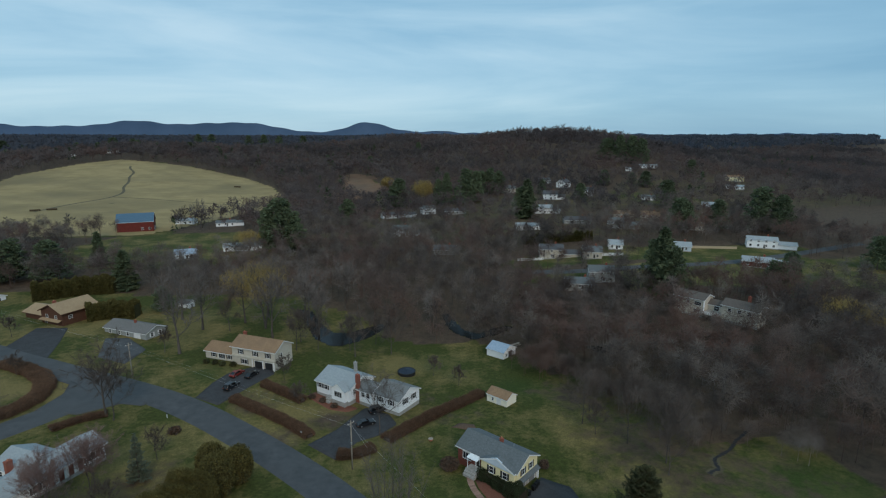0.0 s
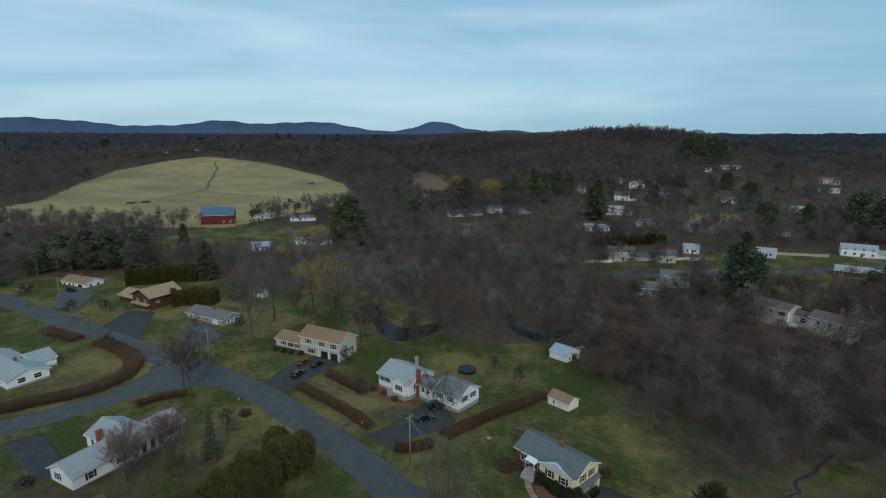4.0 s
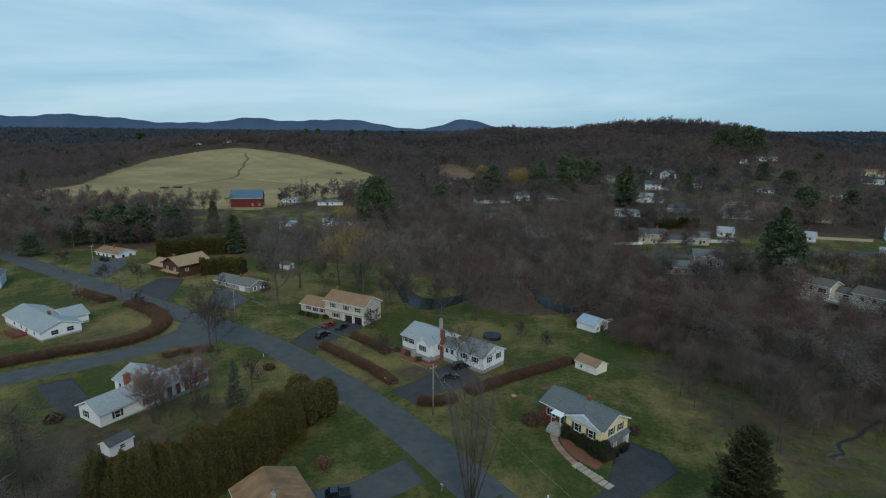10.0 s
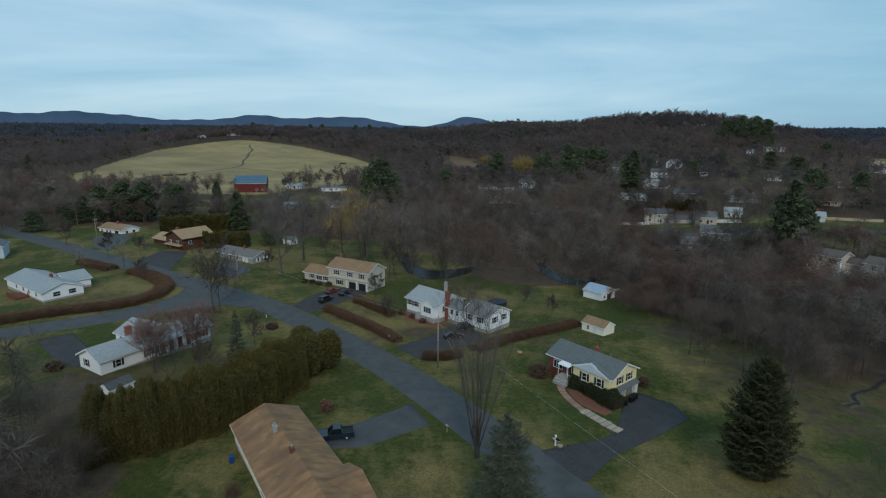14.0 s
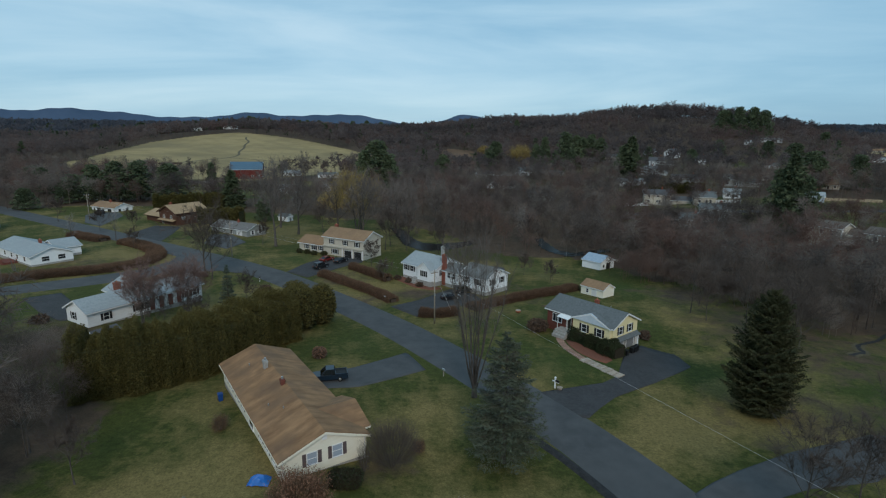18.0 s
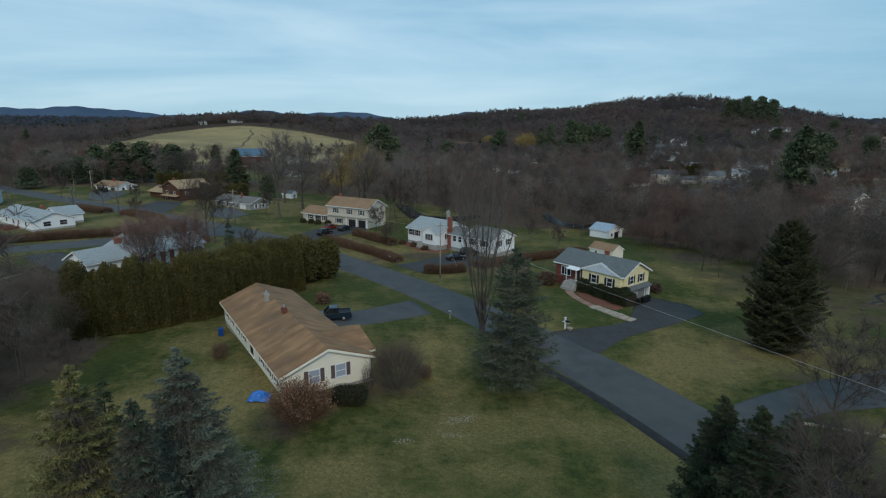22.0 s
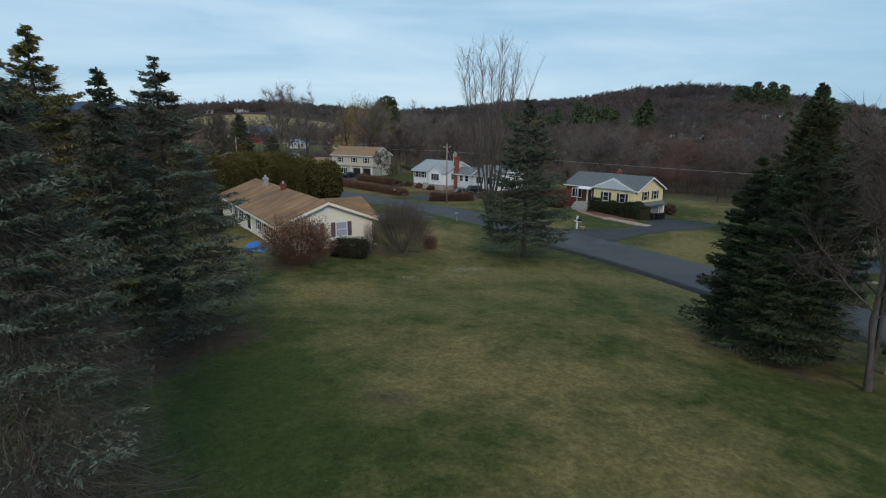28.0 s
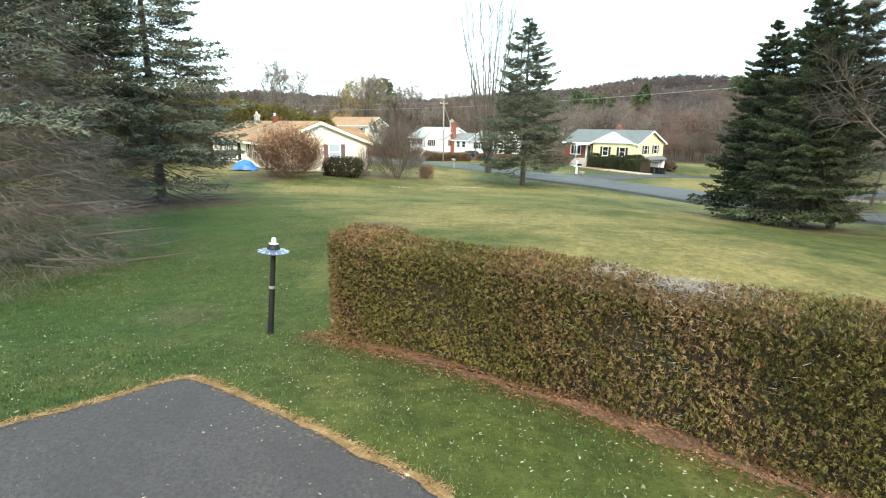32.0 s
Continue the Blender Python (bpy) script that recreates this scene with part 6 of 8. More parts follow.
def stone_walk():
    """A brick walk from the porch, then broad stone steps down to the driveway."""
    ob = tagged(new("stone_walk"), "brick walk that ends in pale stone steps at the driveway", "walk", kind="structure")
    rng = np.random.default_rng(12)
    for line, wide, step, gap, mat, name in (
        ([(25.6, 98.6), (24.6, 95.2), (24.6, 91.6), (25.5, 88.0), (26.6, 85.4)], 1.3, 0.5, 0.94, BRICKWALK, "brick"),
        ([(26.6, 85.4), (28.2, 82.6), (30.2, 79.6), (31.0, 78.6)], 1.9, 1.0, 0.86, SLATE, "slab"),
    ):
        c, h = ribbon(line, wide, step)
        for i in range(len(c) - 1):
            a, b = c[i], c[i + 1] * gap + c[i] * (1 - gap)
            k = rng.uniform(0.86, 1.12, 2) if name == "slab" else (1, 1)
            ring = [a + h[i] * k[0], b + h[i + 1] * k[0], b - h[i + 1] * k[1], a - h[i] * k[1]]
            z = max(float(ground_z(*p)) for p in ring) + (0.12 if name == "slab" else 0.06)
            part(name, Mesh().prism([(*p, z - 0.3) for p in ring], (0, 0, 0.3)), mat, ob)


BRICKWALK = material("worn_brick_paving", [(0.22, 0.125, 0.090), (0.34, 0.215, 0.165)], 4.0, 0.9, 0.5, 16, per_object=0.2)
stone_walk()
sheet("road_junction", sheet_junction, ASPHALT, "wide asphalt mouth of the side street", 0.10, category="road")


MARSH = material("rusty_marsh_grass", [(0.135, 0.070, 0.038), (0.225, 0.125, 0.066)], 0.08, 0.95, 0.4, 3, big=0.6, big_color=(0.10, 0.075, 0.05), big_scale=0.02)
pool_sheet("marsh", [(6, 812), (30, 838), (62, 790), (50, 735), (70, 672), (48, 610), (40, 552), (15, 566), (-12, 600), (-4, 678), (10, 740)], MARSH, "rusty brown marsh grass between the woods", 0.3, "marsh", 4.0, 6.0)
road("far_street", [(95, 259), (120, 248), (150, 242), (195, 239), (240, 246), (320, 268)], 8.0, ASPHALT, "grey street through the gardens beyond the woods", 0.06)
TRACKDIRT = material("farm_track_earth", [(0.075, 0.062, 0.036), (0.12, 0.096, 0.056)], 0.3, 0.95)
road("farm_track", [(-278, 822), (-272, 800), (-256, 770), (-252, 735), (-240, 700), (-234, 660), (-222, 630), (-220, 602), (-226, 578), (-240, 548), (-250, 505)], 3.4, TRACKDIRT, "winding earth track over the hay field", 0.42, "track", 3)


road("farm_track", [(-221, 594), (-177, 584), (-130, 562), (-101, 550), (-60, 545)], 1.8, TRACKDIRT, "faint earth track across the hay field", 0.40, "track", 3)


# ---- shrubs and hedges ----
def shrub(m, rng, size, n, leaf, mat, label, name="shrub", twig_mat=None, boxy=2.4, shell=0.6, category="shrub", core=None):
    ob = thing(name, m, label, category)
    part("foliage", array_mesh("foliage", *clump_arrays(rng, size, n, leaf, boxy=boxy, shell=shell), mat), mat, ob)
    st = Mesh()
    for i in range(9):
        a = i * 2.4
        st.tube((0.1 * math.cos(a), 0.1 * math.sin(a), -0.1), (size[0] * 0.36 * math.cos(a), size[1] * 0.36 * math.sin(a), size[2] * 0.8), 0.035, 0.012, 4, False)
    part("stem_growth", st, twig_mat or BARK, ob)
    if core:
        part("inner_growth", array_mesh("inner_growth", *clump_arrays(rng, tuple(0.88 * v for v in size), n // 3, leaf * 2.2, flat=0.9, boxy=boxy, shell=0.8), core), core, ob)
    return ob


def twiggy(m, rng, size, n, mat, label, leaves=0, leaf_mat=None, name="bare_shrub"):
    """A leafless shrub: many thin stems that fan out, with a few dry leaves near the top."""
    ob = thing(name, m, label, "shrub")
    u = unit_rows(rng.normal(size=(n, 3))) * rng.uniform(0.25, 1, (n, 1)) ** 0.4
    u *= (0.86 + 0.16 * np.sin(u[:, 0] * 5 + size[0]) * np.sin(u[:, 1] * 6 + u[:, 2] * 4) + 0.10 * np.sin(u[:, 0] * 11 + u[:, 2] * 9))[:, None]
    top = u * (size[0] / 2, size[1] / 2, size[2] * 0.54) + (0, 0, size[2] * 0.5)
    top[:, 2] = np.maximum(top[:, 2], 0.1)
    base = top * rng.uniform(0.55, 0.9, (n, 1)) - (0, 0, 0.25) + rng.normal(size=(n, 3)) * 0.12
    s = unit_rows(np.cross(top - base, rng.normal(size=(n, 3)))) * rng.uniform(0.005, 0.012, n)[:, None]
    v = np.stack([base - s, base + s, top + rng.normal(size=(n, 3)) * 0.12], 1).reshape(-1, 3)
    part("twig_growth", array_mesh("twig_growth", v, np.arange(3 * n).reshape(-1, 3), mat), mat, ob)
    st = Mesh()
    for i in range(12):
        b = i * 2.4
        st.tube((0.12 * math.cos(b), 0.12 * math.sin(b), -0.1), (size[0] * 0.3 * math.cos(b), size[1] * 0.3 * math.sin(b), size[2] * 0.75), 0.035, 0.01, 4, False)
    part("stem_growth", st, BARK, ob)
    if leaves:
        pick = np.argsort(top[:, 2] + rng.normal(size=n) * size[2] * 0.16)[int(n * 0.35):]
        u = top[rng.choice(pick, leaves)] * rng.uniform(0.86, 1.03, (leaves, 1))
        d = unit_rows(rng.normal(size=(leaves, 3)))
        e = unit_rows(np.cross(d, rng.normal(size=(leaves, 3))))
        v = np.stack([u - e * 0.05, u + e * 0.05, u + d * 0.13], 1).reshape(-1, 3)
        part("dry_leaves", array_mesh("dry_leaves", v, np.arange(3 * leaves).reshape(-1, 3), leaf_mat), leaf_mat, ob)
    return ob


def hedge_run(name, points, wide, high, per_metre, leaf, mat, label, core_mat, seed, category="hedge", lumps=0.24, thin=0.4, rise=0.0):
    """A hedge along a line: leaves over its skin and a solid heart whose dark colour paints the inner shade."""
    rng = np.random.default_rng(seed)
    c, h = ribbon(points, wide, 0.5)
    hn = h / (wide / 2)
    ob = tagged(new(name), label, category)
    n = int(per_metre * len(c) * 0.5)
    i = rng.uniform(0, len(c) - 1.001, n)
    k = i.astype(int)
    f = (i - k)[:, None]
    p, q = c[k] * (1 - f) + c[k + 1] * f, hn[k]
    a = rng.uniform(-0.25, math.pi + 0.25, n)
    grow = 1 + lumps * (np.sin(i * 0.9) + np.sin(i * 0.37 + 2) + 0.6 * np.sin(i * 2.3 + 1)) / 2
    cx, cz = np.cos(a), np.sin(a)
    norm = (np.abs(cx) ** 5 + np.abs(cz) ** 5) ** 0.2
    rad = rng.uniform(0.78, 1.03, n) ** 0.7
    across, up = cx / norm * rad * wide / 2 * grow, np.maximum(0.03, cz / norm * rad) * high * grow
    pos = np.concatenate([p + q * across[:, None], (ground_z(p[:, 0], p[:, 1]) + up)[:, None]], 1)
    out = np.concatenate([q * cx[:, None], cz[:, None]], 1)
    d = unit_rows(out + rng.normal(size=(n, 3)) * 0.7 + (0, 0, rise))
    e = unit_rows(np.cross(d, rng.normal(size=(n, 3))))
    l = leaf * rng.uniform(0.6, 1.4, n)[:, None]
    v = np.stack([pos - e * l * thin, pos + e * l * thin, pos + d * l], 1).reshape(-1, 3)
    part("foliage", array_mesh("foliage", v, np.arange(3 * n).reshape(-1, 3), mat), mat, ob)
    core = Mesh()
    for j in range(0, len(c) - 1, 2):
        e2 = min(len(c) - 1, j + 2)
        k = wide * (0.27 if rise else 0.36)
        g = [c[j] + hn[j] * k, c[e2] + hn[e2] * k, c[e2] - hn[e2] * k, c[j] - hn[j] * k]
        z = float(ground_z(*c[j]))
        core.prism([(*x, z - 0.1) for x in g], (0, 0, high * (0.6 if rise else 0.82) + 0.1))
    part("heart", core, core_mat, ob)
    return ob


# Green and brown hearts: darkened leaf colours that paint in the inner shade.
HEARTGREEN = material("shade_green_heart", [(0.034, 0.032, 0.010), (0.06, 0.054, 0.018)], 1.5, 0.95, 0.8, 12)
# Near-black colour stands in for the shade between the sprays.
HEARTSHADE = material("painted_shade_heart", [(0.018, 0.014, 0.008), (0.034, 0.026, 0.014)], 4.0, 0.95, 0.8, 20)
HEARTBROWN = material("shade_brown_heart", [(0.05, 0.037, 0.028), (0.085, 0.062, 0.047)], 1.5, 0.95, 0.8, 12)
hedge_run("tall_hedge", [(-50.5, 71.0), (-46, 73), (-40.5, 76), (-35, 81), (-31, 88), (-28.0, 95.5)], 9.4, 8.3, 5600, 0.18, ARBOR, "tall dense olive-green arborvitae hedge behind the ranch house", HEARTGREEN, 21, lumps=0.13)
hedge_run("brown_hedge", [(-29.5, 141), (-20, 132), (-13, 125), (-8.5, 118.5)], 2.6, 1.1, 1500, 0.55, HEDGEBROWN, "low brown leafless hedge along the street", HEARTBROWN, 22, lumps=0.12, thin=0.04, rise=0.9)
hedge_run("brown_hedge", [(-22.5, 148), (-15.5, 141), (-11, 136.5)], 2.2, 1.3, 1500, 0.55, HEDGEBROWN, "brown leafless hedge between the lawns", HEARTBROWN, 23, lumps=0.12, thin=0.04, rise=0.9)
hedge_run("brown_hedge", [(-2.2, 109), (1.5, 108), (5.8, 110.5)], 2.6, 1.2, 1500, 0.55, HEDGEBROWN, "brown leafless hedge by the utility pole", HEARTBROWN, 24, lumps=0.12, thin=0.04, rise=0.9)
hedge_run("brown_hedge", [(9, 113.5), (16, 119), (24, 125), (31, 129), (38, 134)], 3.0, 1.0, 1700, 0.6, HEDGEBROWN, "brown leafless hedge between two gardens", HEARTBROWN, 25, lumps=0.12, thin=0.04, rise=0.9)
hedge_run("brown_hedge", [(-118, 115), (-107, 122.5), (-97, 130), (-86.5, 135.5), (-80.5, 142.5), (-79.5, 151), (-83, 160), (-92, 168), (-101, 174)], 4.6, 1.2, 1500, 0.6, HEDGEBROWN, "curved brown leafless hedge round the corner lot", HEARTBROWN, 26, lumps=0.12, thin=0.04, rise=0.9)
hedge_run("green_hedge", [(-127, 246), (-118, 249), (-108, 253), (-97, 252)], 7.0, 6.8, 2600, 0.5, ARBORFAR, "tall dark green hedge behind the brown house", HEARTGREEN, 27, lumps=0.12)
hedge_run("green_hedge", [(-94, 214), (-87, 217), (-77, 216)], 6.0, 5.8, 2600, 0.45, ARBORFAR, "tall dark green hedge between the houses", HEARTGREEN, 28, lumps=0.12)
hedge_run("green_hedge", [(118, 318), (140, 314), (160, 310)], 5.0, 5.0, 900, 0.6, ARBORFAR, "dark olive hedge across the far gardens", HEARTGREEN, 29)

hedge_run("brown_hedge", [(-126, 187), (-118, 182), (-109, 176.5)], 4.0, 1.2, 1500, 0.6, HEDGEBROWN, "brown leafless brush beside the street", HEARTBROWN, 33, lumps=0.12, thin=0.04, rise=0.9)
hedge_run("brown_hedge", [(-69, 131), (-64, 135.5), (-59, 137.5)], 2.4, 0.8, 1200, 0.5, HEDGEBROWN, "low brown brush at the junction", HEARTBROWN, 34, lumps=0.12, thin=0.04, rise=0.9)
rng = np.random.default_rng(31)
for x, y, s, hh in ((-25.5, 99.5, 7.0, 9.0), (-22.0, 103.5, 5.6, 8.2), (-27.5, 105.0, 6.0, 8.4)):
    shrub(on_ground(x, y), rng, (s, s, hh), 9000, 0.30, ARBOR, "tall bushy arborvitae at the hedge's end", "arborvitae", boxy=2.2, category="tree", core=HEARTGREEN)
twiggy(on_ground(-12.2, 44.8), rng, (7.6, 6.0, 4.7), 8000, HEDGEBROWN, "large rounded shrub with rusty dry leaves", 4200, RUST, "rusty_shrub")
shrub(on_ground(-8.6, 49.0), rng, (3.7, 2.4, 1.8), 6000, 0.10, YEW, "clipped dark green yew against the house", "yew_shrub", boxy=4.0, core=HEARTSHADE)
twiggy(on_ground(-4.0, 52.8), rng, (8.4, 6.4, 6.6), 5200, TWIG, "large leafless brown shrub at the house corner", 0, None)
twiggy(on_ground(-25.5, 59.5), rng, (2.6, 3.4, 2.4), 1800, HEDGEBROWN, "leafless brown shrub along the house wall", 0, None)
twiggy(on_ground(-1.2, 56.2), rng, (2.4, 2.2, 2.0), 1500, HEDGEBROWN, "small leafless brown shrub on the lawn", 0, None)
twiggy(on_ground(-7.0, 51.6), rng, (2.2, 1.6, 3.6), 500, TWIG, "pale leafless shrub against the house wall", 0, None)
hedge_run("yew_hedge", [(27.8, 96.2), (29.4, 93.2), (31.2, 90.2), (33.4, 87.0)], 3.6, 2.2, 2600, 0.15, YEW, "clipped dark green yew hedge before the yellow house", HEARTSHADE, 30, lumps=0.2)
shrub(on_ground(21.4, 99.6), rng, (4.2, 3.8, 2.4), 2200, 0.25, HEDGEBROWN, "rounded brown shrub beside the yellow house", boxy=2.0, core=HEARTBROWN)
shrub(on_ground(41.8, 97.0), rng, (2.0, 1.8, 1.8), 1200, 0.18, HEDGEBROWN, "brown shrub behind the garage", core=HEARTBROWN)
for x, y in ((-36.5, 163.5), (-39.0, 165.3), (-41.8, 166.5), (-33.2, 162.5)):
    shrub(on_ground(x, y), rng, (1.9, 1.7, 1.4), 700, 0.2, NEEDLE, "small round green shrub before the two-storey house", core=HEARTGREEN)
for x, y in ((-8.8, 138.4), (-5.8, 136.0), (-2.8, 132.6)):
    shrub(on_ground(x, y), rng, (1.8, 1.6, 1.1), 600, 0.2, HEDGEBROWN, "low brown shrub before the white house", core=HEARTBROWN)
for x, y, s in ((-74.5, 98.0, 3.0), (-40.5, 126.5, 2.6)):
    shrub(on_ground(x, y), rng, (s, s, 1.3), 900, 0.3, HEDGEBROWN, "low brown garden shrub", core=HEARTBROWN)
shrub(on_ground(-18.4, 83.6), rng, (2.4, 2.2, 1.8), 1600, 0.16, RUST, "rusty brown shrub beside the ranch house", core=HEARTBROWN)


def clipped_hedge():
    """The boxy hedge by the driveway: a solid core with shade in its colour and a thick skin of flat sprays, some dried
    brown.
    """
    rng = np.random.default_rng(41)
    L, wide, high = 12.5, 1.0, 1.70
    d = np.array((0.81, -0.586))
    ob = thing("clipped_hedge", pose(-1.40, 8.80, float(ground_z(-1.5, 8.6)), 0, 0, math.degrees(math.atan2(d[1], d[0]))), "boxy clipped hedge of olive and brown sprays beside the driveway", "hedge")

    def wave(x, z):
        return 0.05 * np.sin(x * 2.1 + 0.5) + 0.035 * np.sin(x * 5.3 + z * 4) + 0.03 * np.sin(z * 7 + x * 1.7)

    def skin(n, near):
        """Points over the front, back, top and left end, with outward directions."""
        area = np.array((L * high, L * high * 0.08, L * wide, wide * high))
        pick = rng.choice(4, n, p=area / area.sum())
        x, z, y = rng.uniform(0, L, n) ** 1.0, high * rng.uniform(0.05, 1, n), rng.uniform(-0.5, 0.5, n) * wide
        x = np.where(rng.uniform(size=n) < 0.55, x * 0.62, x)
        dep = near * rng.uniform(0, 1, n) ** 1.6
        P = np.stack([x, y, z], 1)
        N = np.zeros((n, 3))
        for i, (ax, sg) in enumerate(((1, -1), (1, 1), (2, 1), (0, -1))):
            m = pick == i
            N[m, ax] = sg
            if ax == 1:
                P[m, 1] = sg * (wide / 2 + wave(x, z)[m] - dep[m])
            elif ax == 2:
                P[m, 2] = high + wave(x, y * 3)[m] * 0.8 - dep[m]
            else:
                P[m, 0] = -wave(y * 3, z)[m] * 0.8 + dep[m]
        corner = np.clip((np.abs(P[:, 1]) / (wide / 2)) ** 6 * (P[:, 2] / high) ** 6, 0, 1)
        P[:, 2] -= 0.10 * corner
        P[:, 0] += 0.10 * np.where(P[:, 0] < 0.2, np.abs(P[:, 1] / (wide / 2)) ** 4, 0)
        return P, N

    def sprays(P, N, size, blades):
        """Each spray is a small fan of flat scale-leaf fingers."""
        n = len(P)
        d = unit_rows(N * 0.8 + rng.normal(size=(n, 3)) * 0.55 + (0, 0, 0.35))
        s = unit_rows(np.cross(d, N + rng.normal(size=(n, 3)) * 0.5))
        out = []
        for b in np.linspace(-1, 1, blades):
            l = size * rng.uniform(0.6, 1.25, n)[:, None] * (1 - 0.25 * abs(b))
            dd = unit_rows(d + s * b * 0.9 + rng.normal(size=(n, 3)) * 0.12)
            e = unit_rows(np.cross(dd, np.cross(d, s) + rng.normal(size=(n, 3)) * 0.3)) * l * 0.14
            m = P + dd * l * 0.45
            out.append(np.stack([P, m - e, m + e, m + e, m - e, P + dd * l], 1).reshape(-1, 3))
        return np.concatenate(out)

    def slope(v):
        """The ground falls along the hedge; its top stays level."""
        v = np.array(v)
        v[:, 2] -= 0.05 * np.maximum(0, v[:, 0]) * np.clip(1 - v[:, 2] / high, 0, 1)
        return v

    def hue(P):
        q = P
        return np.sin(q[:, 0] * 1.3 + 2.2) * 0.5 + np.sin(q[:, 0] * 3.1 + q[:, 2] * 2.6) * 0.35 + np.sin(q[:, 0] * 7.1 + q[:, 2] * 5.3 + 1) * 0.25 + rng.normal(size=len(q)) * 0.55 + 0.6 * (q[:, 2] > high - 0.12) + 0.5 * (q[:, 0] < 0.9) + 0.45 * np.clip((q[:, 0] - 4.0) / 1.5, 0, 1)

    part("heart", Mesh().add(slope([(x, y, z) for z in (0.10, high - 0.14) for y in (-wide / 2 + 0.15, wide / 2 - 0.13) for x in (0.14, L - 0.1)]), [(0, 2, 3, 1), (4, 5, 7, 6), (0, 1, 5, 4), (2, 6, 7, 3), (0, 4, 6, 2), (1, 3, 7, 5)]), HEARTSHADE, ob)
    P, N = skin(66000, 0.24)
    worn = np.exp(-((P[:, 0] - 5.05) / 0.34) ** 2 - ((P[:, 1] - 0.12) / 0.26) ** 2) + 0.8 * np.exp(-((P[:, 0] - 4.25) / 0.14) ** 2 - ((P[:, 1] - 0.2) / 0.2) ** 2)
    keep = (P[:, 2] < high - 0.3) | (rng.uniform(size=len(P)) > 1.1 * worn)
    P, N = P[keep], N[keep]
    h = hue(P)
    for name, keep, mat, label in (("green_sprays", h < 0.52, HEDGELEAF, "olive green flat sprays"), ("dry_sprays", h >= 0.52, HEDGEDRY, "dried brown sprays")):
        v = slope(sprays(P[keep], N[keep], 0.054, 3))
        tagged(part(name, array_mesh(name, v, np.arange(len(v)).reshape(-1, 3), mat), mat, ob, label), kind="stuff")
    P, N = skin(60000, 0.06)
    worn = np.exp(-((P[:, 0] - 5.05) / 0.36) ** 2) + 0.8 * np.exp(-((P[:, 0] - 4.2) / 0.16) ** 2) + 0.3 * np.exp(-((P[:, 0] - 5.7) / 0.5) ** 2)
    bald = rng.uniform(size=len(P)) < np.where(P[:, 2] > high - 0.2, 0.75 * worn * np.clip(0.9 + 2 * P[:, 1], 0.2, 1.3), 0.07 * worn) + 0.006
    P, N = P[bald], N[bald]
    dd = unit_rows(N * 0.35 + rng.normal(size=P.shape) * (1, 1, 0.35)) * rng.uniform(0.04, 0.12, (len(P), 1))
    e = unit_rows(np.cross(dd, rng.normal(size=P.shape))) * 0.0035
    n = 650
    c = np.stack([rng.normal(5.05, 0.26, n), rng.normal(0.12, 0.17, n), high - 0.04 + rng.normal(size=n) * 0.03], 1)
    c[: n // 5, 0] += -0.8
    d = unit_rows(rng.normal(size=(n, 3)) * (1, 0.7, 0.25)) * rng.uniform(0.06, 0.2, (n, 1))
    w = unit_rows(np.cross(d, rng.normal(size=(n, 3)))) * 0.003
    v = np.concatenate([np.stack([P - e, P + e, P + dd], 1).reshape(-1, 3), np.stack([c - w, c + w, c + d], 1).reshape(-1, 3)])
    tagged(part("dead_growth", array_mesh("dead_growth", slope(v), np.arange(len(v)).reshape(-1, 3), STONYTWIG), STONYTWIG, ob, "grey bare twigs on the worn top"), kind="stuff")
    for i in range(12):
        x = 0.25 + i * 1.02
        part("stem", Mesh().tube((x, 0.1 * math.sin(i * 2.0), -0.1 - 0.05 * x), (x + 0.06, 0.08 * math.cos(i), 0.5), 0.035, 0.028, 6), BARK, ob)


STONYTWIG = material("weathered_twigs", [(0.18, 0.155, 0.135), (0.30, 0.27, 0.245)], 4.0, 0.9)
clipped_hedge()


# ---- single trees ----
rng = np.random.default_rng(5)
NEEDLEGREY = leafy("grey_green_needles", [(0.055, 0.070, 0.046), (0.12, 0.138, 0.096)])


MAPLETWIG = material("maple_twigs", [(0.098, 0.083, 0.073), (0.150, 0.130, 0.115)], 0.2, 0.95)


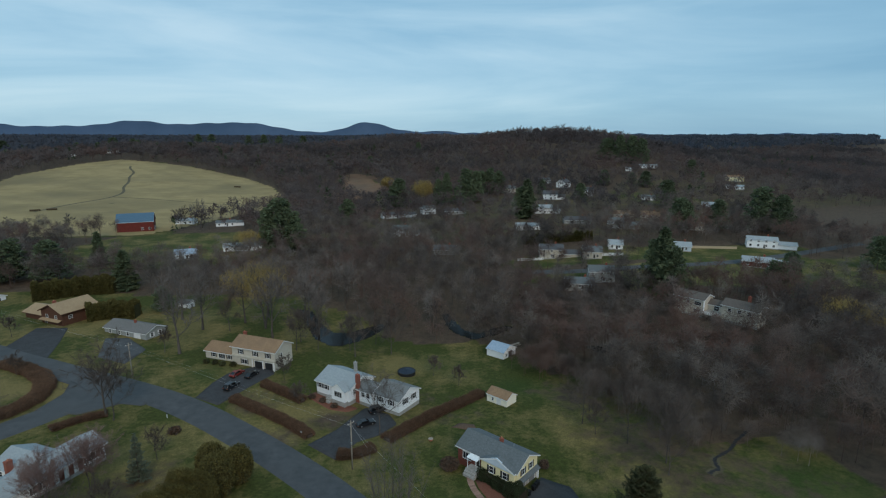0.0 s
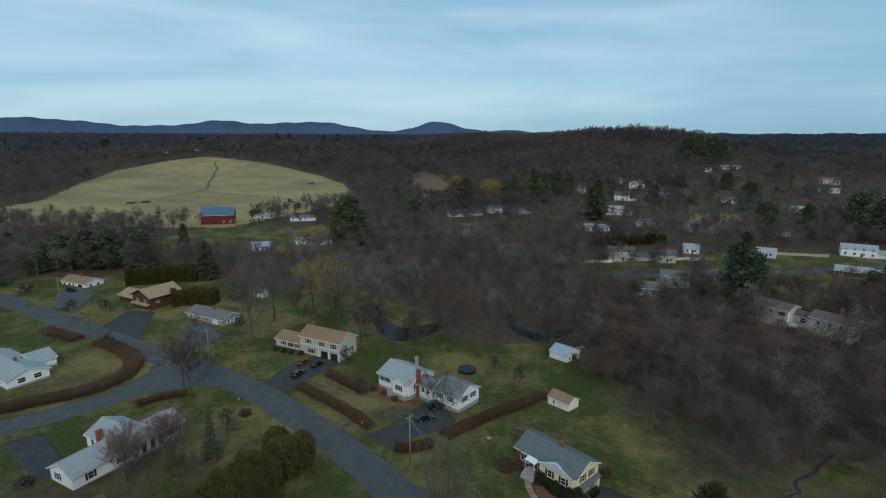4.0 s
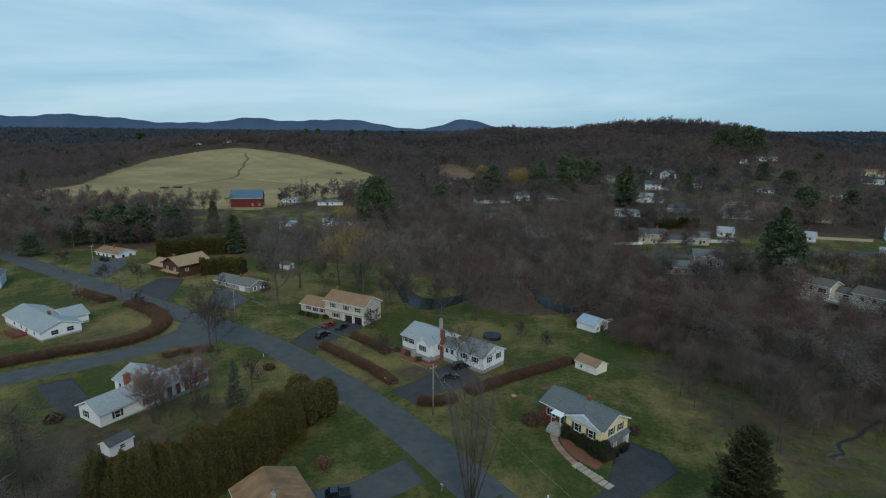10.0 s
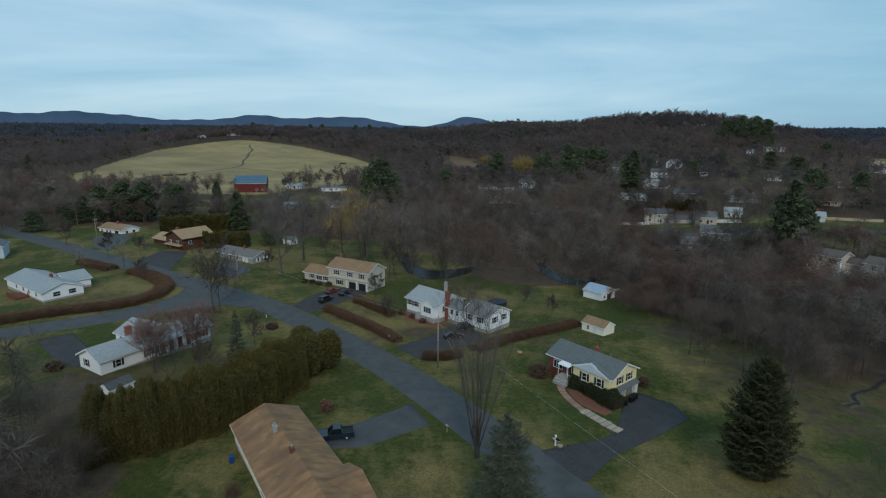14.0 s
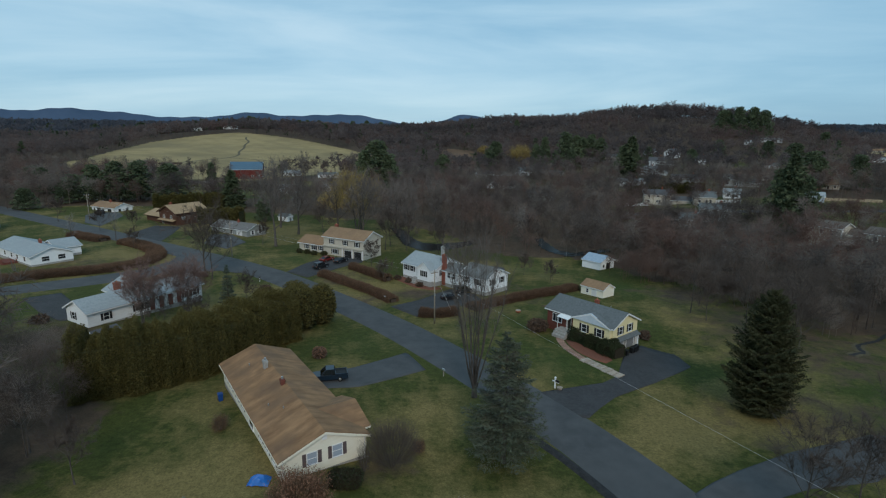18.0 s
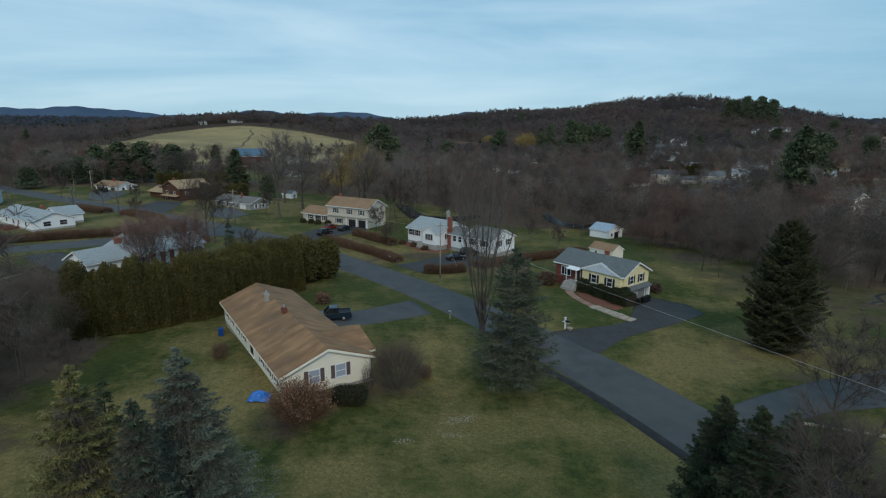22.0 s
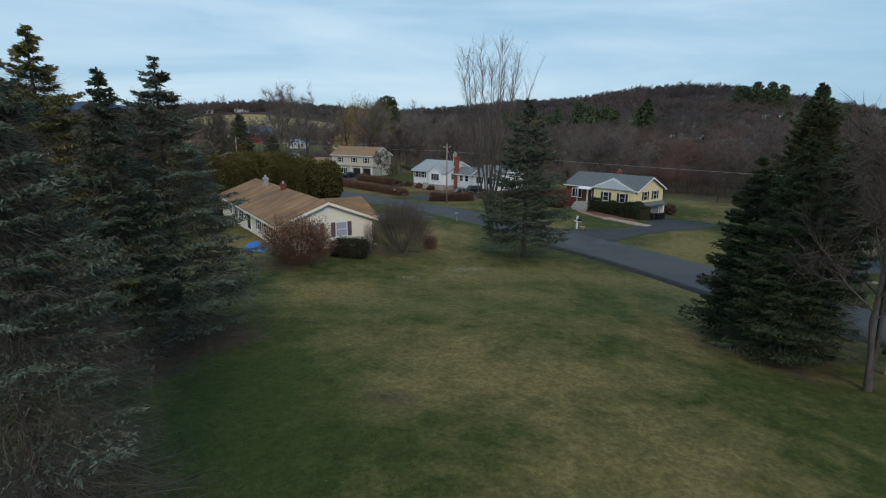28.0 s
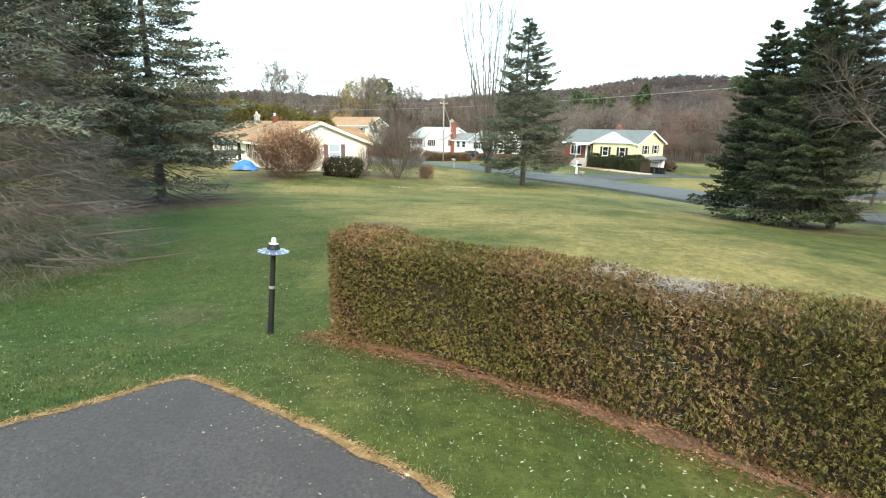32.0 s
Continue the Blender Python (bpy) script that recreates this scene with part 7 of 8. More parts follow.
def fan_maple(m, rng, label, height=23.6, reach=5.5):
    """A vase of slim upswept stems from one short trunk, with fine upright twigs."""
    ob = thing("maple_tree", m, label, "tree")
    tr, TV = Mesh(), []

    def sliver(p, q, w):
        d = np.cross(q - p, rng.normal(size=3))
        d = d / (np.linalg.norm(d) + 1e-9) * w
        TV.append(np.stack([p - d, p + d, q]))

    tr.tube((0, 0, -0.4), (0, 0, 2.2), 0.46, 0.36, 10, False)
    stems = 15
    for i in range(stems):
        a = i * 2.4 + rng.uniform(-0.3, 0.3)
        r = reach * math.sqrt((i + 0.5) / stems) * rng.uniform(0.85, 1.1)
        out = np.array((math.cos(a), math.sin(a), 0.0))
        top = height * (1.0 - 0.10 * (r / reach) ** 2) * rng.uniform(0.93, 1.02)
        pts = [out * (r * (0.06 + 0.94 * u**0.95)) + np.array((0, 0, 1.6 + (top - 1.6) * u)) + rng.normal(size=3) * 0.12 * (u > 0) for u in np.linspace(0, 1, 9)]
        for k in range(8):
            tr.tube(pts[k], pts[k + 1], 0.12 * (1 - k / 8.6), 0.12 * (1 - (k + 1) / 8.6), 5, False)
        for _ in range(46):
            u = rng.uniform(0.26, 1.0) ** 0.8
            k = min(7, int(u * 8))
            b = pts[k] + (pts[k + 1] - pts[k]) * (u * 8 - k)
            side = rng.normal(size=3) * (1, 1, 0)
            d = unit(side / np.linalg.norm(side) * 0.42 + np.array((0, 0, 1.0)) + out * 0.12)
            ln = rng.uniform(1.6, 3.8) * (1.25 - 0.6 * u)
            q = b + d * ln
            sliver(b, q, 0.028)
            for _ in range(5):
                c = b + (q - b) * rng.uniform(0.25, 1)
                sliver(c, c + unit(d + rng.normal(size=3) * 0.35) * rng.uniform(0.6, 1.5), 0.012)
    part("trunk", tr, BARK, ob, smooth=True)
    v = np.concatenate(TV)
    part("crown", array_mesh("crown", v, np.arange(len(v)).reshape(-1, 3), MAPLETWIG), MAPLETWIG, ob)
    return ob


fan_maple(on_ground(6.5, 70.6), rng, "tall leafless maple with a fan of upswept limbs beside the street")
conifer(on_ground(8.6, 54.6), rng, "grey-green spruce with sparse top on the lawn by the street", 15.8, 5.5, NEEDLEGREY, whorls=40, per=7, sprays=115, needle=0.15, droop=0.12, bare=0.16, full=0.8, tip_power=0.6, inner=8000)
conifer(on_ground(-42.0, 107.1), rng, "slim sparse grey-green spruce by the junction", 10.8, 2.5, NEEDLEGREY, whorls=30, per=6, sprays=26, needle=0.22, droop=0.12, bare=0.1, full=0.8)
conifer(on_ground(46.9, 68.4), rng, "full dark green spruce on the far lawn", 17.6, 5.7, WARMNEEDLE, whorls=84, per=8, sprays=170, needle=0.15, droop=-0.22, bare=0.03, full=1.0, tip_power=0.52, waist=0.7)
conifer(on_ground(18.4, 27.2), rng, "dark green spruce with a bare lower trunk by the street", 11.8, 3.3, NEEDLE, whorls=56, per=8, sprays=170, needle=0.085, droop=0.16, bare=0.10, full=1.0, tip_power=0.66, inner=9000)
conifer(on_ground(18.3, 30.8), rng, "dark green spruce by the street", 10.8, 3.1, NEEDLE, whorls=50, per=8, sprays=160, needle=0.085, droop=0.16, bare=0.12, full=1.0, tip_power=0.66, inner=8000)
conifer(on_ground(20.4, 27.4), rng, "sparse spruce with bare lower branches", 11.8, 3.0, NEEDLEGREY, whorls=40, per=7, sprays=110, needle=0.12, droop=0.12, bare=0.10, full=0.9, dead=0.3, inner=9000, tip_power=0.7)
conifer(on_ground(-13.9, 27.3), rng, "tall blue spruce with dead lower branches", 14.2, 5.9, BLUENEEDLE, whorls=44, per=9, sprays=165, needle=0.1, droop=0.26, bare=0.01, dead=0.16, dense=1.3, tip_power=0.78, full=0.9, inner=22000)
conifer(on_ground(-17.0, 23.4), rng, "tall olive green spruce behind the lawn", 14.7, 5.0, OLIVENEEDLE, whorls=50, per=9, sprays=150, needle=0.1, droop=0.2, bare=0.01, dead=0.2, dense=1.2, tip_power=0.76, full=0.95, inner=18000)
conifer(on_ground(-14.3, 23.4), rng, "slim dark spruce between two larger ones", 13.2, 3.3, NEEDLEGREY, whorls=46, per=9, sprays=120, needle=0.1, droop=0.15, bare=0.02, dead=0.25, dense=1.2, tip_power=0.76, full=0.95, inner=14000)
conifer(on_ground(-10.4, 12.4), rng, "near blue spruce with grey dead lower branches", 12.6, 4.9, BLUENEEDLE, whorls=46, per=11, sprays=160, needle=0.078, droop=0.14, bare=0.03, dead=0.42, dense=2.2, tip_power=0.75, full=0.95, inner=34000)
conifer(on_ground(-21.0, 31.5), rng, "thin spruce with a mostly bare trunk", 10.5, 3.0, NEEDLE, whorls=30, per=7, sprays=40, needle=0.13, droop=0.2, bare=0.1, dead=0.55)

TREES = (
    (-14.0, 208.0, 25.0, 0.34, 0.5, TWIG, "tall leafless tree beyond the pond"),
    (2.0, 216.0, 23.0, 0.34, 0.5, TWIG, "tall leafless tree beyond the pond"),
    (-8.0, 172.5, 12.0, 0.36, 0.2, TWIG, "leafless tree on the pond's bank"),
    (2.5, 171.5, 13.0, 0.36, 0.2, TWIG, "leafless tree on the pond's bank"),
    (11.5, 177.5, 12.0, 0.38, 0.2, TWIG, "leafless tree on the pond's bank"),
    (19.5, 187.0, 13.0, 0.36, 0.2, TWIG, "leafless tree on the pond's bank"),
    (-14.0, 180.0, 14.0, 0.36, 0.2, TWIG, "leafless tree on the pond's bank"),
    (39.0, 184.0, 12.0, 0.38, 0.2, TWIG, "leafless tree by the narrow arm of the pond"),
    (49.0, 174.5, 12.0, 0.38, 0.2, TWIG, "leafless tree by the narrow arm of the pond"),
    (36.0, 192.0, 13.0, 0.36, 0.2, TWIG, "leafless tree by the narrow arm of the pond"),
    (-59.0, 136.6, 18.0, 0.54, 0.2, TWIG, "wide leafless street tree at the junction"),
    (-56.6, 134.4, 15.5, 0.46, 0.3, TWIG, "leafless street tree at the junction"),
    (-52.0, 176.0, 28.0, 0.36, 0.5, TWIG, "very tall leafless tree beside the two-storey house"),
    (-24.0, 186.0, 26.0, 0.36, 0.5, TWIG, "very tall leafless tree behind the two-storey house"),
    (-12.0, 200.0, 22.0, 0.34, 0.4, TWIG, "tall leafless tree near the pond"),
    (7.8, 116.7, 16.0, 0.50, 0.2, TWIG, "leafless tree before the white garage"),
    (-49.5, 92.5, 8.0, 0.60, 0.5, TWIG, "wide dark leafless tree behind the long house"),
    (-44.5, 97.0, 7.0, 0.55, 0.4, TWIG, "low leafless tree on the garden lawn"),
    (58.0, 112.0, 12.5, 0.50, 0.2, TWIG, "wide leafless tree on the lawn by the woods"),
    (63.0, 118.0, 10.0, 0.42, 0.2, TWIG, "leafless tree at the wood's edge"),
    (68.0, 92.0, 13.5, 0.50, 0.2, TWIG, "wide leafless tree at the edge of the lawn"),
    (-57.0, 178.0, 9.0, 0.36, 0.3, TWIG, "slim leafless tree by the street"),
    (-40.0, 196.0, 15.0, 0.34, 0.3, TWIG, "leafless tree behind the grey house"),
    (-114.0, 424.0, 18.0, 0.36, 0.3, TWIG, "wide leafless tree beside the barn"),
    (-100.0, 428.0, 22.0, 0.38, 0.4, TWIG, "large leafless tree beside the barn"),
    (-62.0, 426.0, 22.0, 0.36, 0.4, TWIG, "large leafless tree by the low white house"),
    (-122.0, 196.0, 9.0, 0.40, 0.2, TWIG, "leafless tree before the brown house"),
    (-112.0, 200.0, 8.0, 0.40, 0.2, TWIG, "small leafless tree by the driveway"),
    (-150.0, 215.0, 11.0, 0.38, 0.2, TWIG, "leafless tree along the street"),
    (-106.0, 178.0, 12.0, 0.26, 0.6, STONYTWIG, "pale slim birch beside the street"),
    (-112, 165.5, 13.0, 0.22, 0.6, STONYTWIG, "pale slim birch on the corner lot"),
    (58.8, 106.5, 9.5, 0.38, 0.2, TWIG, "small leafless tree on the far lawn"),
    (-12.2, 135.6, 6.5, 0.42, 0.2, TWIG, "small leafless garden tree"),
    (-17.0, 150.0, 8.0, 0.40, 0.2, TWIG, "leafless tree against the two-storey house"),
    (4.0, 166.0, 17.0, 0.30, 0.3, TWIG, "tall leafless tree by the pond"),
    (-15.0, 172.0, 16.0, 0.30, 0.3, TWIG, "tall leafless tree behind the two-storey house"),
    (-8.0, 187.0, 21.0, 0.30, 0.4, TWIG, "tall leafless tree by the pond"),
    (16.0, 168.0, 15.0, 0.32, 0.3, TWIG, "leafless tree leaning over the pond"),
    (27.0, 149.0, 6.5, 0.42, 0.2, TWIG, "small leafless garden tree behind the white house"),
    (33.0, 141.0, 6.0, 0.44, 0.2, TWIG, "small leafless fruit tree on the lawn"),
    (-41.0, 115.0, 7.5, 0.40, 0.2, TWIG, "leafless tree on the corner lawn"),
    (-93.0, 165.0, 6.5, 0.44, 0.2, TWIG, "small leafless tree on the corner lot"),
    (40.5, 36.0, 12.0, 0.36, 0.2, TWIG, "leafless tree across the street"),
    (47.0, 46.0, 13.0, 0.34, 0.2, TWIG, "tall leafless tree across the street"),
    (66.0, 88.0, 12.0, 0.50, 0.2, TWIG, "wide leafless tree on the lawn by the creek"),
    (64.0, 101.0, 14.0, 0.52, 0.2, TWIG, "wide leafless tree on the lawn by the woods"),
    (72.0, 98.0, 15.0, 0.50, 0.2, TWIG, "wide leafless tree at the wood's edge"),
    (58.0, 56.0, 12.0, 0.42, 0.2, TWIG, "wide leafless tree beside the asphalt drive"),
    (44.0, 47.0, 10.0, 0.44, 0.2, TWIG, "leafless tree beside the kerb stones"),
    (24.5, 20.0, 13.5, 0.34, 0.3, TWIG, "leafless roadside tree beside the street"),
    (19.9, 23.0, 14.5, 0.26, 0.2, TWIG, "leafless tree with a dark trunk beside the spruces"),
    (22.8, 26.4, 14.0, 0.28, 0.2, TWIG, "wide leafless tree beside the street"),
    (36.0, 44.0, 12.0, 0.40, 0.3, TWIG, "leafless tree over the asphalt drive"),
    (-58.0, 33.0, 12.0, 0.36, 0.2, TWIG, "leafless tree beside the lawn"),
    (-43.0, 44.0, 10.5, 0.38, 0.2, TWIG, "leafless tree at the lawn's edge"),
    (-46.0, 56.0, 11.0, 0.38, 0.2, TWIG, "leafless tree by the tall hedge"),
    (-37.0, 50.0, 8.0, 0.40, 0.2, TWIG, "small leafless tree at the lawn's edge"),
    (-50.0, 199.0, 27.0, 0.36, 0.5, TWIG, "very tall leafless tree behind the grey house"),
    (-60.0, 211.0, 28.0, 0.36, 0.5, TWIG, "very tall leafless tree behind the grey house"),
    (-36.0, 205.0, 25.0, 0.36, 0.4, TWIG, "tall leafless tree at the edge of the woods"),
    (-28.0, 211.0, 26.0, 0.36, 0.5, TWIG, "tall leafless tree at the edge of the woods"),
)
for x, y, hh, sp, va, mat, label in TREES:
    near = math.hypot(x, y) < 130
    bare_tree(on_ground(x, y), rng, label, height=hh, spread=sp, vase=va, trunk=hh * (0.0105 if hh < 18 else 0.015), limbs=11 if near else 9, forks=2 if mat is STONYTWIG else 3, twigs=5 if mat is STONYTWIG else 17 if near else 14, twig_len=hh * 0.11, twig_w=0.015 if near else (0.026 if hh < 18 else 0.038), twig_mat=TWIGGREY if hh > 19 else mat)

for x, y, hh, label in ((-55.2, 98.6, 11.4, "wide reddish budding tree before the long white house"), (-50.4, 105.4, 11.2, "reddish budding tree by the long white house")):
    bare_tree(on_ground(x, y), rng, label, height=hh, spread=0.48, vase=0.3, trunk=0.11, limbs=14, forks=3, twigs=20, twig_len=1.2, twig_w=0.012, stems=3, low=0.34, twig_mat=TWIGRED)
for x, y, hh, sp in ((251, 1081, 20, 0.36), (262, 1010, 22, 0.40), (281, 975, 24, 0.36), (296, 956, 20, 0.42), (307, 941, 24, 0.40), (326, 928, 26, 0.38), (341, 916, 22, 0.42), (361, 900, 25, 0.40), (376, 889, 22, 0.42), (390, 882, 26, 0.38), (405, 868, 22, 0.42), (424, 856, 25, 0.40), (447, 842, 22, 0.42), (470, 826, 24, 0.40)):
    crest = bare_tree(on_ground(x, y), rng, "large leafless tree on the crest of the wooded hill", height=hh, spread=sp, vase=0.35, trunk=0.4, limbs=14, forks=2, twigs=22, twig_len=3.4, twig_w=0.09, twig_mat=TWIGGREY, low=0.12, group="trees on the crest")
    for ox, oy, turn, size in ((9, -7, 70, 0.86), (-6, 10, 150, 0.94), (16, 8, 230, 0.8), (4, -22, 310, 0.78)):
        copy_thing(crest, on_ground(x + ox, y + oy, turn + x) @ Matrix.Diagonal((size, size, size, 1)))


def pine_arrays(rng, height=18.0, radius=5.4, lobes=24, n=165, leaf=0.70):
    """A broad old pine: needle clumps in uneven lobes round the trunk."""
    out = []
    for k in range(lobes):
        t = (k + 0.5) / lobes
        a = k * 2.4 + rng.uniform(-0.4, 0.4)
        reach = radius * (0.62 * (1 - t) ** 0.6 + 0.05) * rng.uniform(0.6, 1.15)
        c = np.array((math.cos(a) * reach, math.sin(a) * reach, height * (0.10 + 0.84 * t)))
        size = np.array((1, 1, 0.62)) * radius * rng.uniform(0.34, 0.52) * (1.1 - 0.45 * t)
        p = unit_rows(rng.normal(size=(n, 3))) * (rng.uniform(0.35, 1, (n, 1)) ** 0.4) * size + c
        d = unit_rows(p - c + rng.normal(size=(n, 3)) * radius * 0.15 + (0, 0, 0.4))
        e = unit_rows(np.cross(d, rng.normal(size=(n, 3))))
        l = leaf * rng.uniform(0.6, 1.4, (n, 1))
        out.append(np.stack([p - e * l * 0.35, p + e * l * 0.35, p + d * l], 1).reshape(-1, 3))
    v = np.concatenate(out)
    return v, np.arange(len(v)).reshape(-1, 3)


# Far conifers: place, height, radius, shape (0 to 2: pines, 3: pointed spruce), and what sets each apart.
CONIFERS = (
    (-34, 337, 33, 13.0, 0, "huge dark green pine beyond the gardens"), (-26, 333, 25, 9, 1, "dark pine beside a larger one"), (-42, 338, 27, 8, 2, "dark pine beside a larger one"),
    (9, 425, 21, 9, 2, "dark round pine at the edge of the woods"), (61, 513, 29, 11, 0, "dark pine by the yellow willows"), (54, 516, 22, 7, 1, "dark pine by the yellow willows"),
    (108, 517, 32, 8, 1, "dark pine in a dense group"), (101, 522, 26, 7, 2, "dark pine in a dense group"), (126, 506, 35, 12, 0, "dark pine in a dense group"), (137, 512, 31, 9, 1, "dark pine in a dense group"), (161, 544, 29, 11, 2, "dark pine in a dense group"), (150, 540, 27, 9, 0, "dark pine in a dense group"), (172, 548, 25, 9, 2, "dark pine in a dense group"),
    (151, 406, 31, 9.5, 3, "tall dark spruce among the houses"), (146, 410, 25, 7, 1, "dark pine beside a tall spruce"), (140.6, 205, 29.5, 7.5, 3, "tall dark spruce in the woods"), (144, 201, 22, 6, 2, "dark pine in the woods"), (138, 208, 24, 6, 0, "dark pine in the woods"), (293, 430, 25, 11, 0, "tall dark pine among the houses"), (233, 326, 24, 11, 1, "tall dark pine among the houses"), (243, 332, 20, 9, 2, "dark pine among the houses"), (263, 325, 22, 8, 0, "dark pine among the houses"),
    (-188, 284, 13, 7.3, 0, "dark pine along the far street"), (-172, 276, 19, 8.5, 1, "dark pine along the far street"), (-160, 274, 21, 9, 2, "dark pine along the far street"), (-150, 277, 21, 9, 0, "dark pine along the far street"), (-135, 279, 19.5, 10, 1, "round dark pine along the far street"), (-180, 268, 13, 7, 2, "dark pine along the far street"),
    (-124, 305, 18, 4.6, 3, "dark pointed spruce behind the pines"), (-94.5, 255, 18, 5.8, 3, "dark spruce behind the brown house"), (-70, 223, 10, 5, 2, "dark olive conifer between the gardens"), (-186, 247, 10, 6, 1, "dark bushy conifer beside the street"),
    (236, 486, 17, 8.5, 2, "dark round pine on the slope"), (369, 688, 31, 13, 0, "tall dark pine on the skyline"), (383, 676, 37, 13, 1, "tall dark pine on the skyline"), (397, 668, 38, 13, 2, "tall dark pine on the skyline"), (408, 662, 35, 12, 0, "tall dark pine on the skyline"), (376, 690, 30, 10, 1, "tall dark pine on the skyline"),
    (285, 312, 32, 13, 0, "tall dark pine among far houses"), (296, 305, 27, 10, 1, "dark pine among far houses"), (182, 186, 17, 8, 1, "dark round pine behind the woods"), (208, 205, 15, 7, 2, "dark pine behind the woods"), (270, 215, 18, 8, 0, "dark pine behind the woods"), (336, 562, 13, 6.5, 2, "small dark pine on the slope"), (147, 944, 26, 8, 1, "dark pine in the far woods"), (215, 532, 16, 6, 0, "dark pine among the houses"), (341, 542, 18, 10, 2, "dark pine on the wooded slope"),
    (-215, 300, 15, 7, 2, "dark pine in the woods by the field"), (-235, 320, 14, 7, 0, "dark pine in the woods by the field"), (-420, 1010, 22, 10, 1, "dark pine on the field hill"), (-395, 1030, 20, 9, 2, "dark pine on the field hill"), (-340, 1030, 24, 10, 0, "dark pine on the field hill"), (-330, 1020, 22, 9, 1, "dark pine on the field hill"), (-520, 1000, 22, 11, 2, "dark pine on the far slope"), (-300, 1025, 18, 9, 0, "dark pine on the field hill"), (-470, 1010, 20, 10, 1, "dark pine on the far slope"),
    (-808, 1538, 31, 24, 0, "huge dark pine on the far skyline"), (-608, 1684, 36, 24, 1, "huge dark pine on the far skyline"), (-953, 1567, 22, 13, 2, "dark pine on the far skyline"), (-1068, 1554, 20, 18, 0, "dark pine on the far skyline"), (-438, 1938, 38, 18, 1, "tall dark pine on the far skyline"), (-400, 1946, 38, 18, 2, "tall dark pine on the far skyline"), (-268, 1855, 40, 16, 0, "tall dark pine on the far skyline"), (-221, 1861, 42, 17, 1, "tall dark pine on the far skyline"), (-169, 1815, 40, 17, 2, "tall dark pine on the far skyline"), (-97, 1880, 38, 18, 0, "tall dark pine on the far skyline"),
    (-200, 1010, 18, 9, 1, "dark pine in the far woods"), (-250, 1040, 20, 9, 2, "dark pine in the far woods"), (60, 900, 20, 9, 0, "dark pine in the far woods"), (-10, 960, 18, 9, 1, "dark pine in the far woods"), (300, 560, 18, 8, 2, "dark pine on the wooded slope"), (440, 600, 20, 9, 0, "dark pine on the wooded slope"),
)
trunk_far = Mesh().tube((0, 0, -0.5), (0, 0, 16), 0.3, 0.05, 6, False).data("trunk", BARK)
FARNEEDLE = leafy("far_pine_needles", [(0.060, 0.080, 0.042), (0.112, 0.138, 0.074)], 0.12)
crown_far = [array_mesh("crown", *pine_arrays(rng), FARNEEDLE) for k in range(3)]
crown_far.append(array_mesh("crown", *conifer_arrays(rng, 18.0, 5.4, whorls=22, per=10, sprays=36, needle=0.7, droop=0.08, bare=0.02, full=1.5, tip_power=0.7)[2:], FARNEEDLE))
for i, (x, y, hh, rr, shape, label) in enumerate(CONIFERS):
    ob = thing("pine_tree" if shape < 3 else "spruce_tree", on_ground(x, y, (i * 77) % 360) @ Matrix.Diagonal((rr / 5.4, rr / 5.4, hh / 18, 1)), label, "tree", "dark conifers")
    part("trunk", trunk_far, BARK, ob)
    part("crown", crown_far[shape], FARNEEDLE, ob)

# Willows: place, height, crown radius, share of drooping twigs.
WILLOWS = ((-28, 198, 29, 13.0, 0.85), (-53, 333, 15, 10, 1.0), (60, 620, 22, 10, 1.2), (87, 526, 28, 15, 1.2), (-44, 240, 14, 10, 0.6), (178, 150, 15, 11, 0.6), (188, 142, 13, 10, 0.6))
for x, y, hh, rr, share in WILLOWS:
    ob = thing("willow_tree", on_ground(x, y), "tall willow with fine golden drooping twigs", "tree", "yellow willows")
    v, t, tv, tt = bare_tree_arrays(rng, hh, 0.30, 0.6, 0.35, 10, 3, 5, 2.0, 0.04, stems=2)
    part("trunk", array_mesh("trunk", v, t, BARK), BARK, ob)
    n = int(4200 * share)
    c = unit_rows(rng.normal(size=(n, 3))) * (rng.uniform(0.15, 1, n) ** 0.5)[:, None]
    lump = 0.75 + 0.25 * np.sin(c[:, 0] * 7 + x) * np.sin(c[:, 1] * 6 + c[:, 2] * 5 + y)
    c = c * lump[:, None] * (rr, rr, hh * 0.36) + (0, 0, hh * 0.62)
    l = rng.uniform(1.0, 3.2, (n, 1))
    e = unit_rows(np.cross((0, 0, 1.0), rng.normal(size=(n, 3)))) * (0.05 if y < 400 else 0.14)
    q = c + (rng.normal(size=(n, 3)) * 0.7 - (0, 0, 0.6)) * l * 0.7
    part("crown", array_mesh("crown", np.stack([c - e, c + e, q], 1).reshape(-1, 3), np.arange(3 * n).reshape(-1, 3), WILLOW), WILLOW, ob)


# ---- street furniture ----
def utility_pole(x, y, high, turn, label):
    ob = thing("utility_pole", on_ground(x, y, turn), label, "utility pole", "utility poles")
    part("pole", Mesh().tube((0, 0, -0.5), (0, 0, high), 0.17, 0.11, 10), POLEWOOD, ob, smooth=True)
    part("crossarm", Mesh().box(-0.9, -0.06, high - 0.75, 0.9, 0.06, high - 0.6), POLEWOOD, ob)
    for u in (-0.8, 0.8):
        part("insulator", Mesh().tube((u, 0, high - 0.6), (u, 0, high - 0.4), 0.05, 0.03, 8), TRIM, ob)
    part("collar", Mesh().tube((0, 0, high * 0.52), (0, 0, high * 0.52 + 0.5), 0.16, 0.16, 10), STEEL, ob)
    return ob


